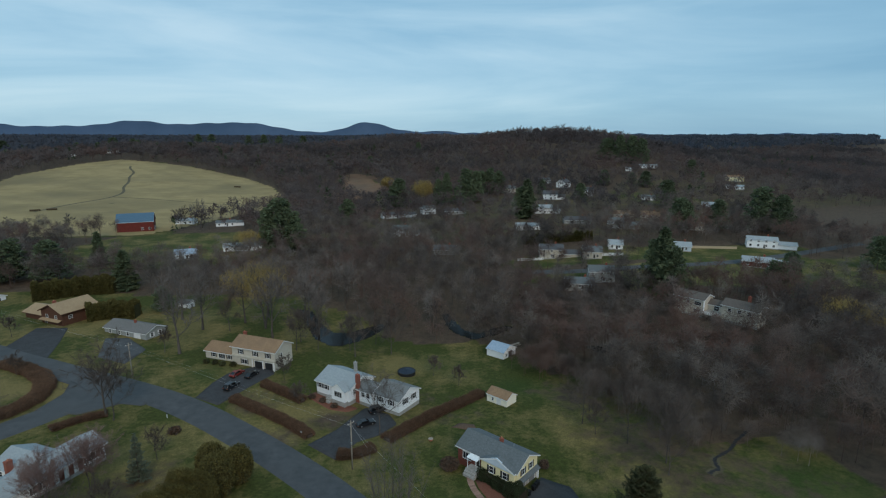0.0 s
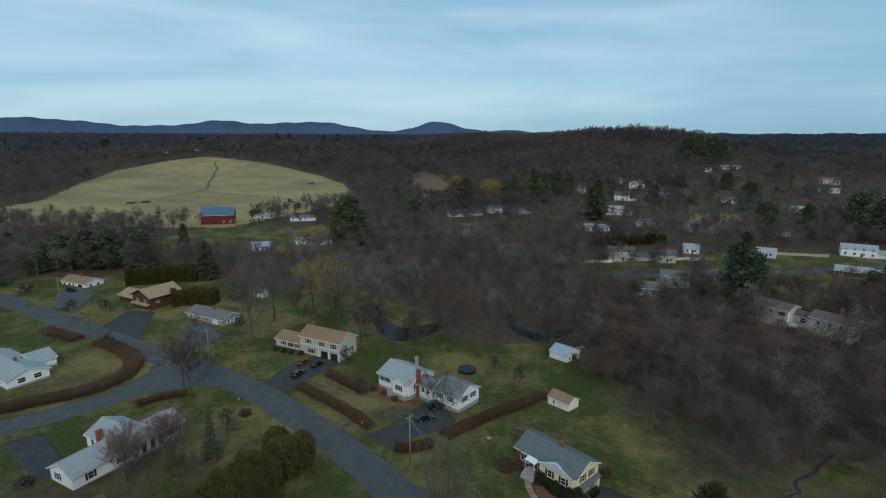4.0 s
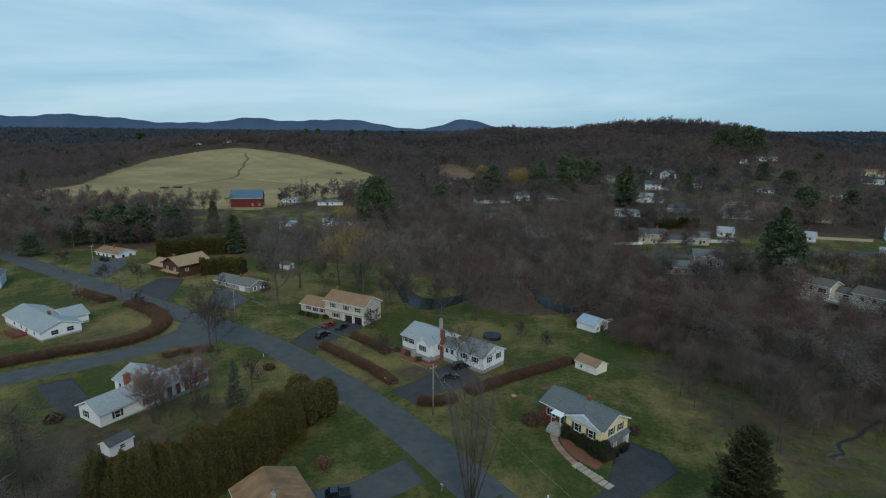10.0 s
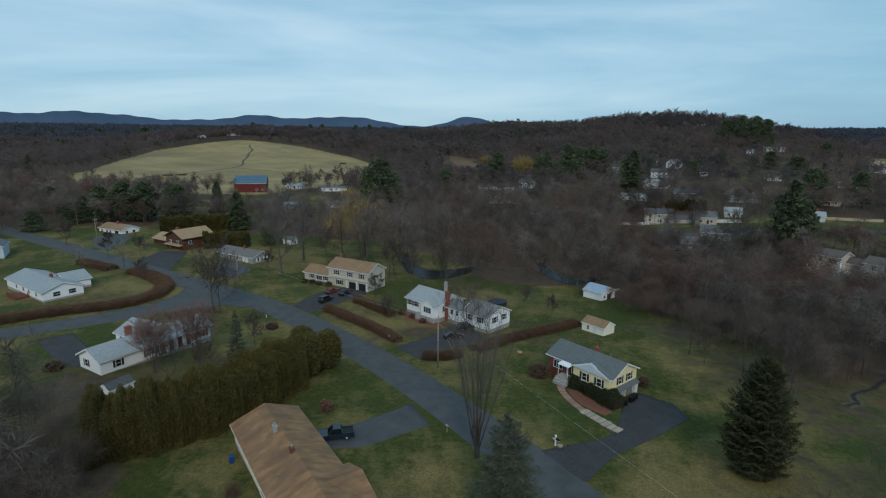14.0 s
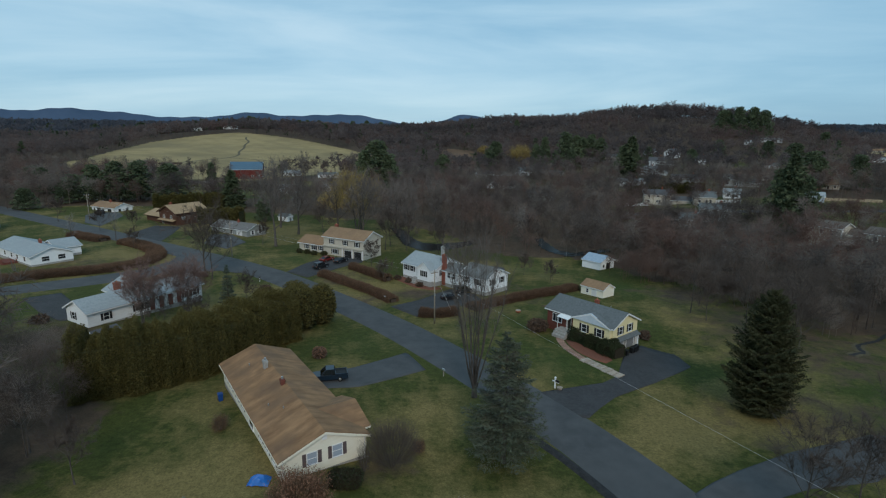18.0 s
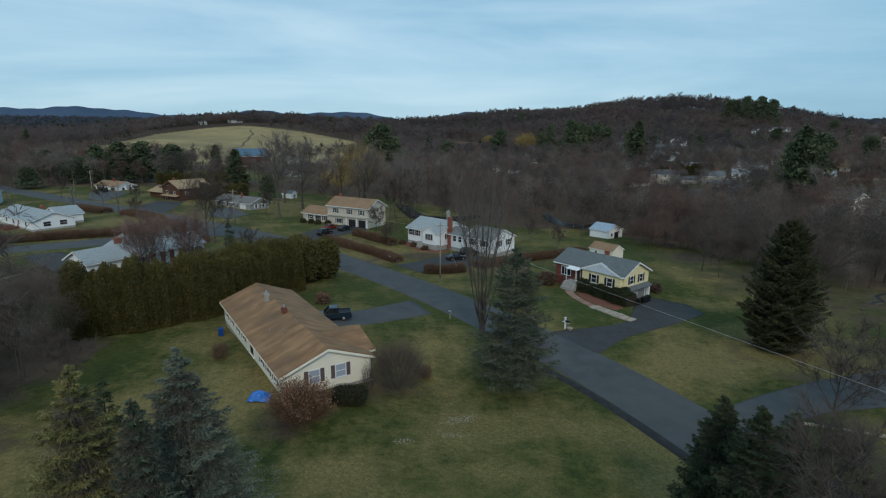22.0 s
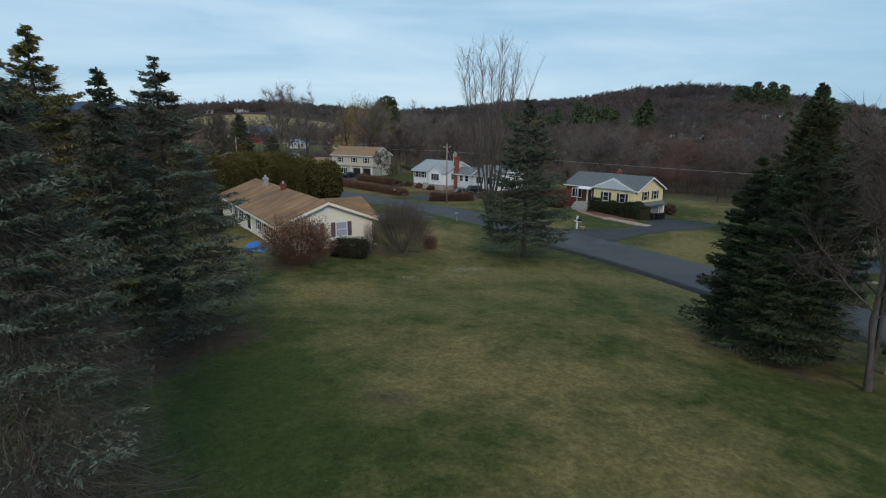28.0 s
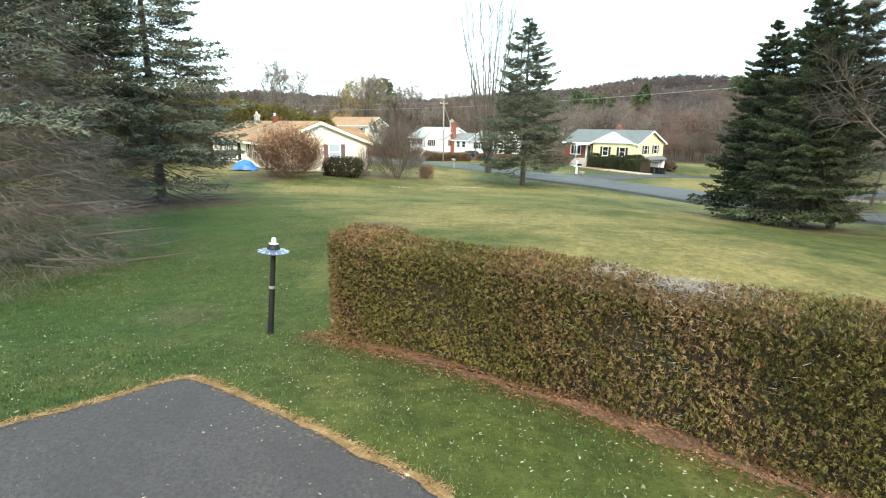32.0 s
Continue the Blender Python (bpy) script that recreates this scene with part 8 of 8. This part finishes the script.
def cable(a, b, sag, r, label):
    a, b = Vector(a), Vector(b)
    m = Mesh()
    pts = [a.lerp(b, i / 16) - Vector((0, 0, sag * 4 * (i / 16) * (1 - i / 16))) for i in range(17)]
    m.sweep(pts, r, 4)
    return tagged(new("overhead_cable", m.data("overhead_cable", WIRE)), label, "cable", "overhead cables")


POLES = [(0.9, 103.4, 11.4), (-60.2, 158.6, 11.0), (-140.0, 219.0, 11.0), (36.0, 27.0, 10.4)]
for x, y, hh in POLES:
    utility_pole(x, y, hh, 40, "weathered wooden utility pole beside the street")
tops = [(x, y, float(ground_z(x, y)) + hh) for x, y, hh in POLES]
for dz, r, spans in ((-0.4, 0.005, ((0, 1), (1, 2))), (-1.4, 0.011, ((0, 1), (1, 2), (0, 3)))):
    for i, j in spans:
        cable(Vector(tops[i]) + Vector((0, 0, dz)), Vector(tops[j]) + Vector((0, 0, dz)), 0.3, r, "thin grey overhead cable between utility poles")
cable(Vector(tops[0]) + Vector((0, 0, -0.8)), (4.9, 110.0, float(ground_z(4.9, 110))), 0.0, 0.03, "steel guy wire from the pole to the ground")


def mailbox(x, y, turn, mat, label):
    ob = thing("mailbox", on_ground(x, y, turn), label, "mailbox", "roadside mailboxes")
    part("post", Mesh().box(-0.06, -0.06, -0.2, 0.06, 0.06, 1.05), mat if mat is TRIM else POLEWOOD, ob)
    b = Mesh()
    ring = [(-0.11, -0.3, 1.05), (0.11, -0.3, 1.05), (0.11, -0.3, 1.2)] + [(0.11 * math.cos(a), -0.3, 1.2 + 0.11 * math.sin(a)) for a in (0.5, 1.1, 1.57, 2.1, 2.7)] + [(-0.11, -0.3, 1.2)]
    b.prism(ring, (0, 0.6, 0))
    part("box", b, BLACKMETAL if mat is not STEEL else STEEL, ob)
    part("flag", Mesh().box(0.115, 0.05, 1.15, 0.125, 0.22, 1.2), TERRACOTTA, ob)
    return ob


mailbox(2.2, 77.2, 35, STEEL, "grey roadside mailbox by the asphalt")
mailbox(-10.6, 119.4, 35, STEEL, "grey roadside mailbox by the hedge")
mailbox(-44.2, 134.0, 35, TRIM, "white roadside mailbox post")
mailbox(-60.0, 126.0, 35, STEEL, "grey roadside mailbox at the junction")
mailbox(-72.5, 117.0, 35, TRIM, "white roadside mailbox post")
mailbox(22.6, 25.2, 35, POLEWOOD, "dark roadside mailbox on a wooden post")

# The white mail post with its flower tub before the yellow house.
white_post = thing("mail_post", on_ground(19.0, 74.0, 35), "white wooden mail post with a black box at the kerb", "mailbox")
part("post", Mesh().box(-0.09, -0.09, -0.2, 0.09, 0.09, 1.75).box(-0.13, -0.13, 1.75, 0.13, 0.13, 1.82), TRIM, white_post)
part("arm", Mesh().box(-0.06, -0.7, 1.02, 0.06, 0.5, 1.14), TRIM, white_post)
part("box", Mesh().box(-0.12, -0.72, 1.16, 0.12, -0.12, 1.42), BLACKMETAL, white_post)
tub = thing("flower_tub", on_ground(19.6, 73.5), "pale stone flower tub on the grass", "planter")
part("bowl", Mesh().lathe([(0.24, 0), (0.34, 0.1), (0.42, 0.38), (0.46, 0.4), (0.38, 0.41)], 14), SLATE, tub)
part("soil", Mesh().lathe([(0.3, 0.3), (0.37, 0.38)], 14), MULCH, tub)


def lamp_post():
    """A solar garden lamp on a dark post: flared glass hat with a bright rim and a finial."""
    ob = thing("lamp_post", on_ground(-2.63, 8.52) @ pose(0, 0, 0, 0, 5.5, 0) @ Matrix.Diagonal((0.92, 0.92, 0.94, 1)), "black garden lamp post with a flared glass top", "lamp post")
    part("post", Mesh().lathe([(0.060, -0.2), (0.060, 0.02), (0.052, 0.03), (0.050, 0.80), (0.058, 0.81), (0.058, 0.88), (0.045, 0.89), (0.043, 1.42)], 14), BLACKMETAL, ob)
    part("band", Mesh().lathe([(0.0585, 0.82), (0.0595, 0.83), (0.0595, 0.86), (0.0585, 0.87)], 14), STEEL, ob)
    part("lower_ring", Mesh().lathe([(0.05, 1.40), (0.10, 1.41), (0.10, 1.43), (0.05, 1.44)], 16), BLACKMETAL, ob)
    part("hat", Mesh().lathe([(0.10, 1.47), (0.255, 1.455), (0.26, 1.467), (0.11, 1.51)], 28), HATGLASS, ob, "flared clear glass brim")
    for i in range(12):
        a = i * math.pi / 6
        part("rib", Mesh().tube((0.10 * math.cos(a), 0.10 * math.sin(a), 1.505), (0.25 * math.cos(a), 0.25 * math.sin(a), 1.468), 0.006, 0.006, 4), SHINY, ob)
    part("lantern", Mesh().lathe([(0.115, 1.45), (0.105, 1.53), (0.075, 1.58), (0.05, 1.60)], 16), BLACKMETAL, ob)
    part("cap", Mesh().lathe([(0.075, 1.59), (0.08, 1.60), (0.04, 1.615)], 16), SHINY, ob)
    part("finial", Mesh().lathe([(0.03, 1.61), (0.04, 1.63), (0.038, 1.68), (0.015, 1.70)], 12), TRIM, ob, "white finial")


HATGLASS = glass("brim_glass", (0.06, 0.075, 0.12), 0.12)
SHINY = material("frosted_glass", [(0.42, 0.46, 0.55), (0.62, 0.66, 0.74)], 9.0, 0.12, spec=0.8)
lamp_post()


# ---- vehicles ----
def vehicle(m, kind, color, label):
    """A parked car, van or pickup: x is its length, front at +x."""
    ob = thing("car" if kind != "pickup" else "pickup_truck", m, label, "car" if kind != "pickup" else "truck")
    L, wd = {"car": (4.7, 0.90), "suv": (4.8, 0.95), "pickup": (5.6, 0.98)}[kind]
    roof = {"car": 1.45, "suv": 1.78, "pickup": 1.88}[kind]
    sill, belt = (0.28, 0.92) if kind == "car" else (0.38, 1.08)
    low = [(-L / 2, sill + 0.15), (-L / 2 + 0.1, sill), (L / 2 - 0.15, sill), (L / 2, sill + 0.2), (L / 2 - 0.03, belt - 0.25), (L / 2 - 0.25, belt - 0.12), (L * 0.18, belt), (-L / 2 + 0.12, belt), (-L / 2, belt - 0.15)]
    body = Mesh()
    for y0, y1, s in ((-wd, -wd + 0.08, 0.97), (-wd + 0.08, wd - 0.08, 1.0), (wd - 0.08, wd, 0.97)):
        body.prism([(x * s, y0, z) for x, z in low], (0, y1 - y0, 0))
    part("body", body, color, ob)
    if kind == "pickup":
        cab = [(L * 0.20, belt), (L * 0.06, roof), (-L * 0.16, roof), (-L * 0.19, belt)]
    elif kind == "suv":
        cab = [(L * 0.22, belt), (L * 0.08, roof), (-L * 0.42, roof - 0.05), (-L * 0.48, belt)]
    else:
        cab = [(L * 0.20, belt), (L * 0.03, roof), (-L * 0.26, roof - 0.02), (-L * 0.42, belt)]
    n = 4
    ring0, ring1 = [(x, -wd + 0.06, z) for x, z in cab], [(x * 0.94, -wd + (0.2 if z > belt else 0.06), z) for x, z in cab]
    g = Mesh().add([(x * (0.96 if z > belt else 1), s * (wd - (0.22 if z > belt else 0.07)), z) for s in (-1, 1) for x, z in cab], [(0, 1, 2, 3), (7, 6, 5, 4), (0, 4, 5, 1), (1, 5, 6, 2), (2, 6, 7, 3), (3, 7, 4, 0)])
    part("windows", g, CARGLASS, ob)
    (xa, _), (xb, _) = cab[1], cab[2]
    part("roof", Mesh().box(xb * 0.97, -wd + 0.2, roof - 0.03, xa * 0.97, wd - 0.2, roof + 0.03), color, ob)
    for s in (-1, 1):
        for f in ((cab[0], cab[1]), (cab[3], cab[2])):
            (x0, z0), (x1, z1) = f
            part("pillar", Mesh().tube((x0, s * (wd - 0.07), z0), (x1 * 0.96, s * (wd - 0.22), z1), 0.05, 0.05, 5), color, ob)
    if kind == "pickup":
        part("bed", Mesh().box(-L / 2 + 0.12, -wd + 0.12, belt, -L * 0.2, wd - 0.12, belt + 0.02), BLACKMETAL, ob)
        for s in (-1, 1):
            part("bed_rail", Mesh().box(-L / 2 + 0.05, s * wd - 0.06, belt, -L * 0.19, s * wd + 0.02, belt + 0.16), color, ob)
        part("tailgate", Mesh().box(-L / 2, -wd + 0.05, belt, -L / 2 + 0.08, wd - 0.05, belt + 0.16), color, ob)
    for x in (-L * 0.30, L * 0.31):
        for s in (-1, 1):
            w = part("wheel", Mesh().tube((x, s * (wd - 0.18), 0.34), (x, s * (wd + 0.01), 0.34), 0.34, 0.34, 16), RUBBER, ob)
            part("rim", Mesh().tube((x, s * (wd + 0.01), 0.34), (x, s * (wd + 0.03), 0.34), 0.2, 0.17, 12), STEEL, w)
    for s in (-1, 1):
        part("headlight", Mesh().box(L / 2 - 0.1, s * 0.62 - 0.18, belt - 0.36, L / 2 + 0.01, s * 0.62 + 0.18, belt - 0.2), TRIM, ob)
        part("taillight", Mesh().box(-L / 2 - 0.01, s * 0.7 - 0.12, belt - 0.32, -L / 2 + 0.08, s * 0.7 + 0.12, belt - 0.14), TERRACOTTA, ob)
        part("mirror", Mesh().box(L * 0.14, s * (wd + 0.1) - 0.09, belt, L * 0.14 + 0.1, s * (wd + 0.1) + 0.09, belt + 0.14), color, ob)
    part("bumper", Mesh().box(L / 2 - 0.06, -wd + 0.1, sill, L / 2 + 0.05, wd - 0.1, sill + 0.2), BLACKMETAL, ob)
    part("bumper", Mesh().box(-L / 2 - 0.05, -wd + 0.1, sill, -L / 2 + 0.06, wd - 0.1, sill + 0.2), BLACKMETAL, ob)
    return ob


DARKBLUE, BLACKP, REDP = paint("dark_blue_paint", (0.008, 0.018, 0.032)), paint("black_paint", (0.010, 0.011, 0.014)), paint("red_paint", (0.16, 0.016, 0.012))
vehicle(on_ground(-15.0, 73.6, 192, 0.06), "pickup", DARKBLUE, "dark blue pickup truck parked by the ranch house")
vehicle(on_ground(-31.2, 147.6, 58, 0.06), "suv", BLACKP, "black estate car parked in the driveway")
vehicle(on_ground(-31.0, 155.6, 58, 0.06), "car", REDP, "red car parked below the two-storey house")
vehicle(on_ground(-26.6, 154.0, 58, 0.06), "car", BLACKP, "black car parked below the two-storey house")
vehicle(on_ground(4.8, 122.0, 20, 0.06), "car", BLACKP, "black car parked under the bare tree")
vehicle(on_ground(-146.0, 236.0, 150, 0.06), "suv", BLACKP, "black car parked by the bungalow")
vehicle(on_ground(-113.0, 146.6, 100, 0.06), "suv", BLACKP, "black car parked by the corner house")
vehicle(on_ground(8.4, 128.4, 20, 0.06), "suv", BLACKP, "dark car parked before the white garage")

# ---- yard clutter ----
tarp = thing("blue_tarp", on_ground(-17.4, 48.9), "crumpled bright blue tarpaulin on the grass", "tarpaulin")
trng = np.random.default_rng(8)
tm = Mesh()
nn = 9
tm.add([((i / (nn - 1) - 0.5) * 2.2, (j / (nn - 1) - 0.5) * 1.5, 0.8 * (math.sin(math.pi * i / (nn - 1)) * math.sin(math.pi * j / (nn - 1))) ** 0.7 + trng.uniform(0, 0.2)) for j in range(nn) for i in range(nn)], [(j * nn + i, j * nn + i + 1, (j + 1) * nn + i + 1, (j + 1) * nn + i) for j in range(nn - 1) for i in range(nn - 1)])
part("sheet", tm, TARP, tarp)


def wheelie_bin(m, mat, label):
    ob = thing("wheeled_bin", m, label, "bin")
    part("body", Mesh().add([(-0.26, -0.3, 0.05), (0.26, -0.3, 0.05), (0.26, 0.3, 0.05), (-0.26, 0.3, 0.05), (-0.32, -0.37, 1.0), (0.32, -0.37, 1.0), (0.32, 0.37, 1.0), (-0.32, 0.37, 1.0)], [(3, 2, 1, 0), (4, 5, 6, 7), (0, 1, 5, 4), (1, 2, 6, 5), (2, 3, 7, 6), (3, 0, 4, 7)]), mat, ob)
    part("lid", Mesh().box(-0.34, -0.4, 1.0, 0.34, 0.4, 1.07), mat, ob)
    for s in (-0.3, 0.3):
        part("wheel", Mesh().tube((s - 0.04, 0.3, 0.1), (s + 0.04, 0.3, 0.1), 0.1, 0.1, 10), RUBBER, ob)
    return ob


wheelie_bin(on_ground(-28.6, 67.6, 30), PLASTICBLUE, "blue wheeled bin at the house corner")
for x, y in ((36.8, 90.2), (37.6, 91.0), (38.3, 91.8), (35.2, 88.6)):
    wheelie_bin(on_ground(x, y, -50, 0.06), BLACKMETAL, "black wheeled bin before the garage")


def trampoline():
    ob = thing("trampoline", on_ground(19.0, 151.5), "dark round covered pool on the lawn", "pool")
    part("wall", Mesh().lathe([(2.7, -0.4), (2.7, 0.95), (2.8, 0.97), (2.8, 1.03), (2.6, 1.03)], 28), SHUTTER, ob)
    part("cover", Mesh().lathe([(2.65, 0.9), (2.6, 0.98), (0.2, 1.5)], 28), PLASTICNAVY, ob, "dark navy pool cover")


PLASTICNAVY = material("navy_cover", [(0.012, 0.018, 0.032), (0.022, 0.03, 0.048)], 1.0, 0.5, 0.4, 3)
trampoline()
basin = thing("stone_basin", on_ground(19.4, 111.6), "small orange clay fire bowl on the lawn", "fire bowl")
part("bowl", Mesh().lathe([(0.3, 0), (0.55, 0.25), (0.6, 0.5), (0.45, 0.55)], 12), TERRACOTTA, basin)
part("rim", Mesh().lathe([(0.45, 0.55), (0.62, 0.56), (0.5, 0.62)], 12), SLATE, basin)
canopy = thing("picnic_table", on_ground(60.5, 170.0, 25), "pale grey picnic table near the garden shed", "table")
part("tabletop", Mesh().box(-2.0, -0.5, 0.74, 2.0, 0.5, 0.8), SLATE, canopy)
for s in (-1, 1):
    part("bench", Mesh().box(-2.0, s * 0.85 - 0.14, 0.42, 2.0, s * 0.85 + 0.14, 0.47), SLATE, canopy)
    part("leg", Mesh().prism([(s * 1.4 - 0.05, -0.9, 0), (s * 1.4 - 0.05, 0.9, 0), (s * 1.4 - 0.05, 0.3, 0.74), (s * 1.4 - 0.05, -0.3, 0.74)], (0.1, 0, 0)), SLATE, canopy)
wall_rng = np.random.default_rng(14)
stones = tagged(new("stone_edging"), "row of pale kerb stones beside the asphalt", "stone edging")
for i in range(15):
    x, y = 35.2 + i * 0.54, 48.0 - i * 0.2 + wall_rng.uniform(-0.06, 0.06)
    z = float(ground_z(x, y)) - 0.1
    part("stone", Mesh().prism([(x, y, z), (x + 0.44, y - 0.16, z), (x + 0.5, y + 0.10, z), (x + 0.08, y + 0.24, z)], (0, 0, wall_rng.uniform(0.24, 0.34))), SLATE, stones)
STICKWOOD = material("pale_dead_sticks", [(0.20, 0.17, 0.12), (0.36, 0.31, 0.24)], 3.0, 0.9)
srng = np.random.default_rng(19)
n = 420
k = srng.integers(0, 5, n)
p = np.array([(1.6, 46.3), (3.2, 47.5), (2.6, 46.9), (-2.6, 42.6), (1.4, 43.8)])[k] + srng.normal(size=(n, 2)) * np.array([(0.6, 0.4), (0.5, 0.3), (0.7, 0.3), (0.5, 0.3), (1.1, 0.25)])[k]
c = np.concatenate([p, ground_z(p[:, 0], p[:, 1])[:, None] + 0.05], 1)
d = unit_rows(srng.normal(size=(n, 3)) * (1, 1, 0.12)) * srng.uniform(0.05, 0.3, (n, 1))
w = unit_rows(np.cross(d, (0, 0, 1.0))) * srng.uniform(0.012, 0.05, (n, 1))
tagged(new("lawn_debris", array_mesh("lawn_debris", np.stack([c - w, c + w, c + d], 1).reshape(-1, 3), np.arange(3 * n).reshape(-1, 3), STICKWOOD)), "pale dead twigs and bark scattered on the lawn", "debris", kind="stuff")
HAYBALE = material("weathered_hay", [(0.05, 0.036, 0.02), (0.09, 0.064, 0.036)], 1.5, 0.95, 0.6, 8)
for x, y, turn in ((-251, 509, 25), (-241, 515, 15), (-116, 682, -10)):
    bale = thing("hay_bale_row", on_ground(x, y, turn, 0.3), "row of dark weathered round hay bales on the field", "hay bales", "hay bale rows")
    for i in range(5):
        part("bale", Mesh().tube((-3.4 + i * 1.55, 0, 0.75), (-2.0 + i * 1.55, 0, 0.75), 0.8, 0.8, 12), HAYBALE, bale)

# ---- grass and fallen leaves near the driveway ----
grng = np.random.default_rng(17)


def blades(name, n, x0, x1, y0, y1, low, high, mat, label):
    p = np.stack([grng.uniform(x0, x1, n), y0 + (y1 - y0) * grng.uniform(0, 1, n) ** 1.5], 1)
    dx = p[:, 0] + 2.98
    paved = (p[:, 1] < np.where(p[:, 0] < -2.98, 6.44 + 1.06 * dx, 6.44 - 0.71 * dx) + 0.05)
    across = (p[:, 0] + 1.62) * 0.586 + (p[:, 1] - 8.75) * 0.81
    thin = sum(share * mound(p[:, 0], p[:, 1], cx, cy, rx, ry) for cx, cy, rx, ry, share in BROWN if cy < 22)
    p = p[~paved & ~((np.abs(across) < 0.75) & (p[:, 0] > -1.8)) & (grng.uniform(size=n) > 2.2 * thin)]
    n = len(p)
    b = np.concatenate([p, ground_z(p[:, 0], p[:, 1])[:, None]], 1)
    h = grng.uniform(low, high, n)[:, None]
    lean = grng.normal(size=(n, 3)) * (0.45, 0.45, 0) + (0, 0, 1)
    a = grng.uniform(0, math.pi, n)
    s = np.stack([np.cos(a), np.sin(a), 0 * a], 1) * grng.uniform(0.004, 0.009, n)[:, None]
    v = np.stack([b - s, b + s, b + lean * h], 1).reshape(-1, 3)
    return tagged(new(name, array_mesh(name, v, np.arange(3 * n).reshape(-1, 3), mat)), label, "grass", kind="stuff")


BLADE = material("grass_blades", [(0.030, 0.068, 0.018), (0.082, 0.134, 0.042)], 0.7, 0.8, per_island=0.25, big=0.8, big_color=(0.165, 0.152, 0.070), big_scale=0.9)
blades("grass", 70000, -12, 10, 4.0, 26.0, 0.014, 0.042, BLADE, "short green lawn grass with dry patches")
# Darker blades carry the spruces' shade in their colour.
SHADEBLADE = material("painted_shade_blades", [(0.012, 0.036, 0.010), (0.034, 0.070, 0.020)], 0.7, 0.8, per_island=0.25, big=0.7, big_color=(0.085, 0.080, 0.040), big_scale=0.9)
blades("grass", 70000, -12, -2.9, 4.0, 22.0, 0.016, 0.048, SHADEBLADE, "lawn grass coloured dark with painted spruce shade")
n = 4000
p = np.stack([grng.uniform(-8, 5, n), 3.5 + 11 * grng.uniform(0, 1, n) ** 1.7], 1)
dx = p[:, 0] + 2.98
bare = (p[:, 1] > np.where(p[:, 0] < -2.98, 6.44 + 1.06 * dx, 6.44 - 0.71 * dx)) | (grng.uniform(size=n) < 0.06)
p = p[bare]
n = len(p)
c = np.concatenate([p, ground_z(p[:, 0], p[:, 1])[:, None] + 0.045], 1)
a = grng.uniform(0, 2 * math.pi, n)
u = np.stack([np.cos(a), np.sin(a), grng.uniform(-0.2, 0.3, n)], 1) * (0.007 + 0.026 * grng.uniform(0, 1, n) ** 4)[:, None]
w = np.stack([-np.sin(a), np.cos(a), grng.uniform(-0.2, 0.3, n)], 1) * (0.007 + 0.014 * grng.uniform(0, 1, n) ** 2)[:, None]
LEAF = material("fallen_leaves", [(0.15, 0.12, 0.07), (0.36, 0.32, 0.23)], 3.0, 0.9, per_island=0.4)
v = np.stack([c - u, c - w * 0.8, c + u, c + u, c + w, c - u], 1).reshape(-1, 3)
tagged(new("fallen_leaves", array_mesh("fallen_leaves", v, np.arange(len(v)).reshape(-1, 3), LEAF)), "scattered pale dry leaves on the lawn", "leaves", kind="stuff")

n = 260
p = np.stack([grng.uniform(-4.2, 1.2, n), grng.uniform(3.0, 6.2, n)], 1)
dx = p[:, 0] + 2.98
p = p[p[:, 1] < np.where(p[:, 0] < -2.98, 6.44 + 1.06 * dx, 6.44 - 0.71 * dx) - 0.12]
n = len(p)
c = np.concatenate([p, ground_z(p[:, 0], p[:, 1])[:, None] + 0.038], 1)
a = grng.uniform(0, 2 * math.pi, n)
r = (0.003 + 0.008 * grng.uniform(0, 1, n) ** 4)[:, None]
u, w = np.stack([np.cos(a), np.sin(a), 0 * a], 1) * r, np.stack([-np.sin(a), np.cos(a), 0 * a], 1) * r * 0.8
v = np.stack([c - u - w, c + u - w, c + (0, 0, 0.006), c + u - w, c + w, c + (0, 0, 0.006), c + w, c - u - w, c + (0, 0, 0.006)], 1).reshape(-1, 3)
GRIT = material("pale_grit", [(0.24, 0.22, 0.19), (0.48, 0.45, 0.40)], 3.0, 0.9, per_island=0.3)
tagged(new("grit", array_mesh("grit", v, np.arange(len(v)).reshape(-1, 3), GRIT)), "pale grit and leaf crumbs on the driveway", "grit", kind="stuff")
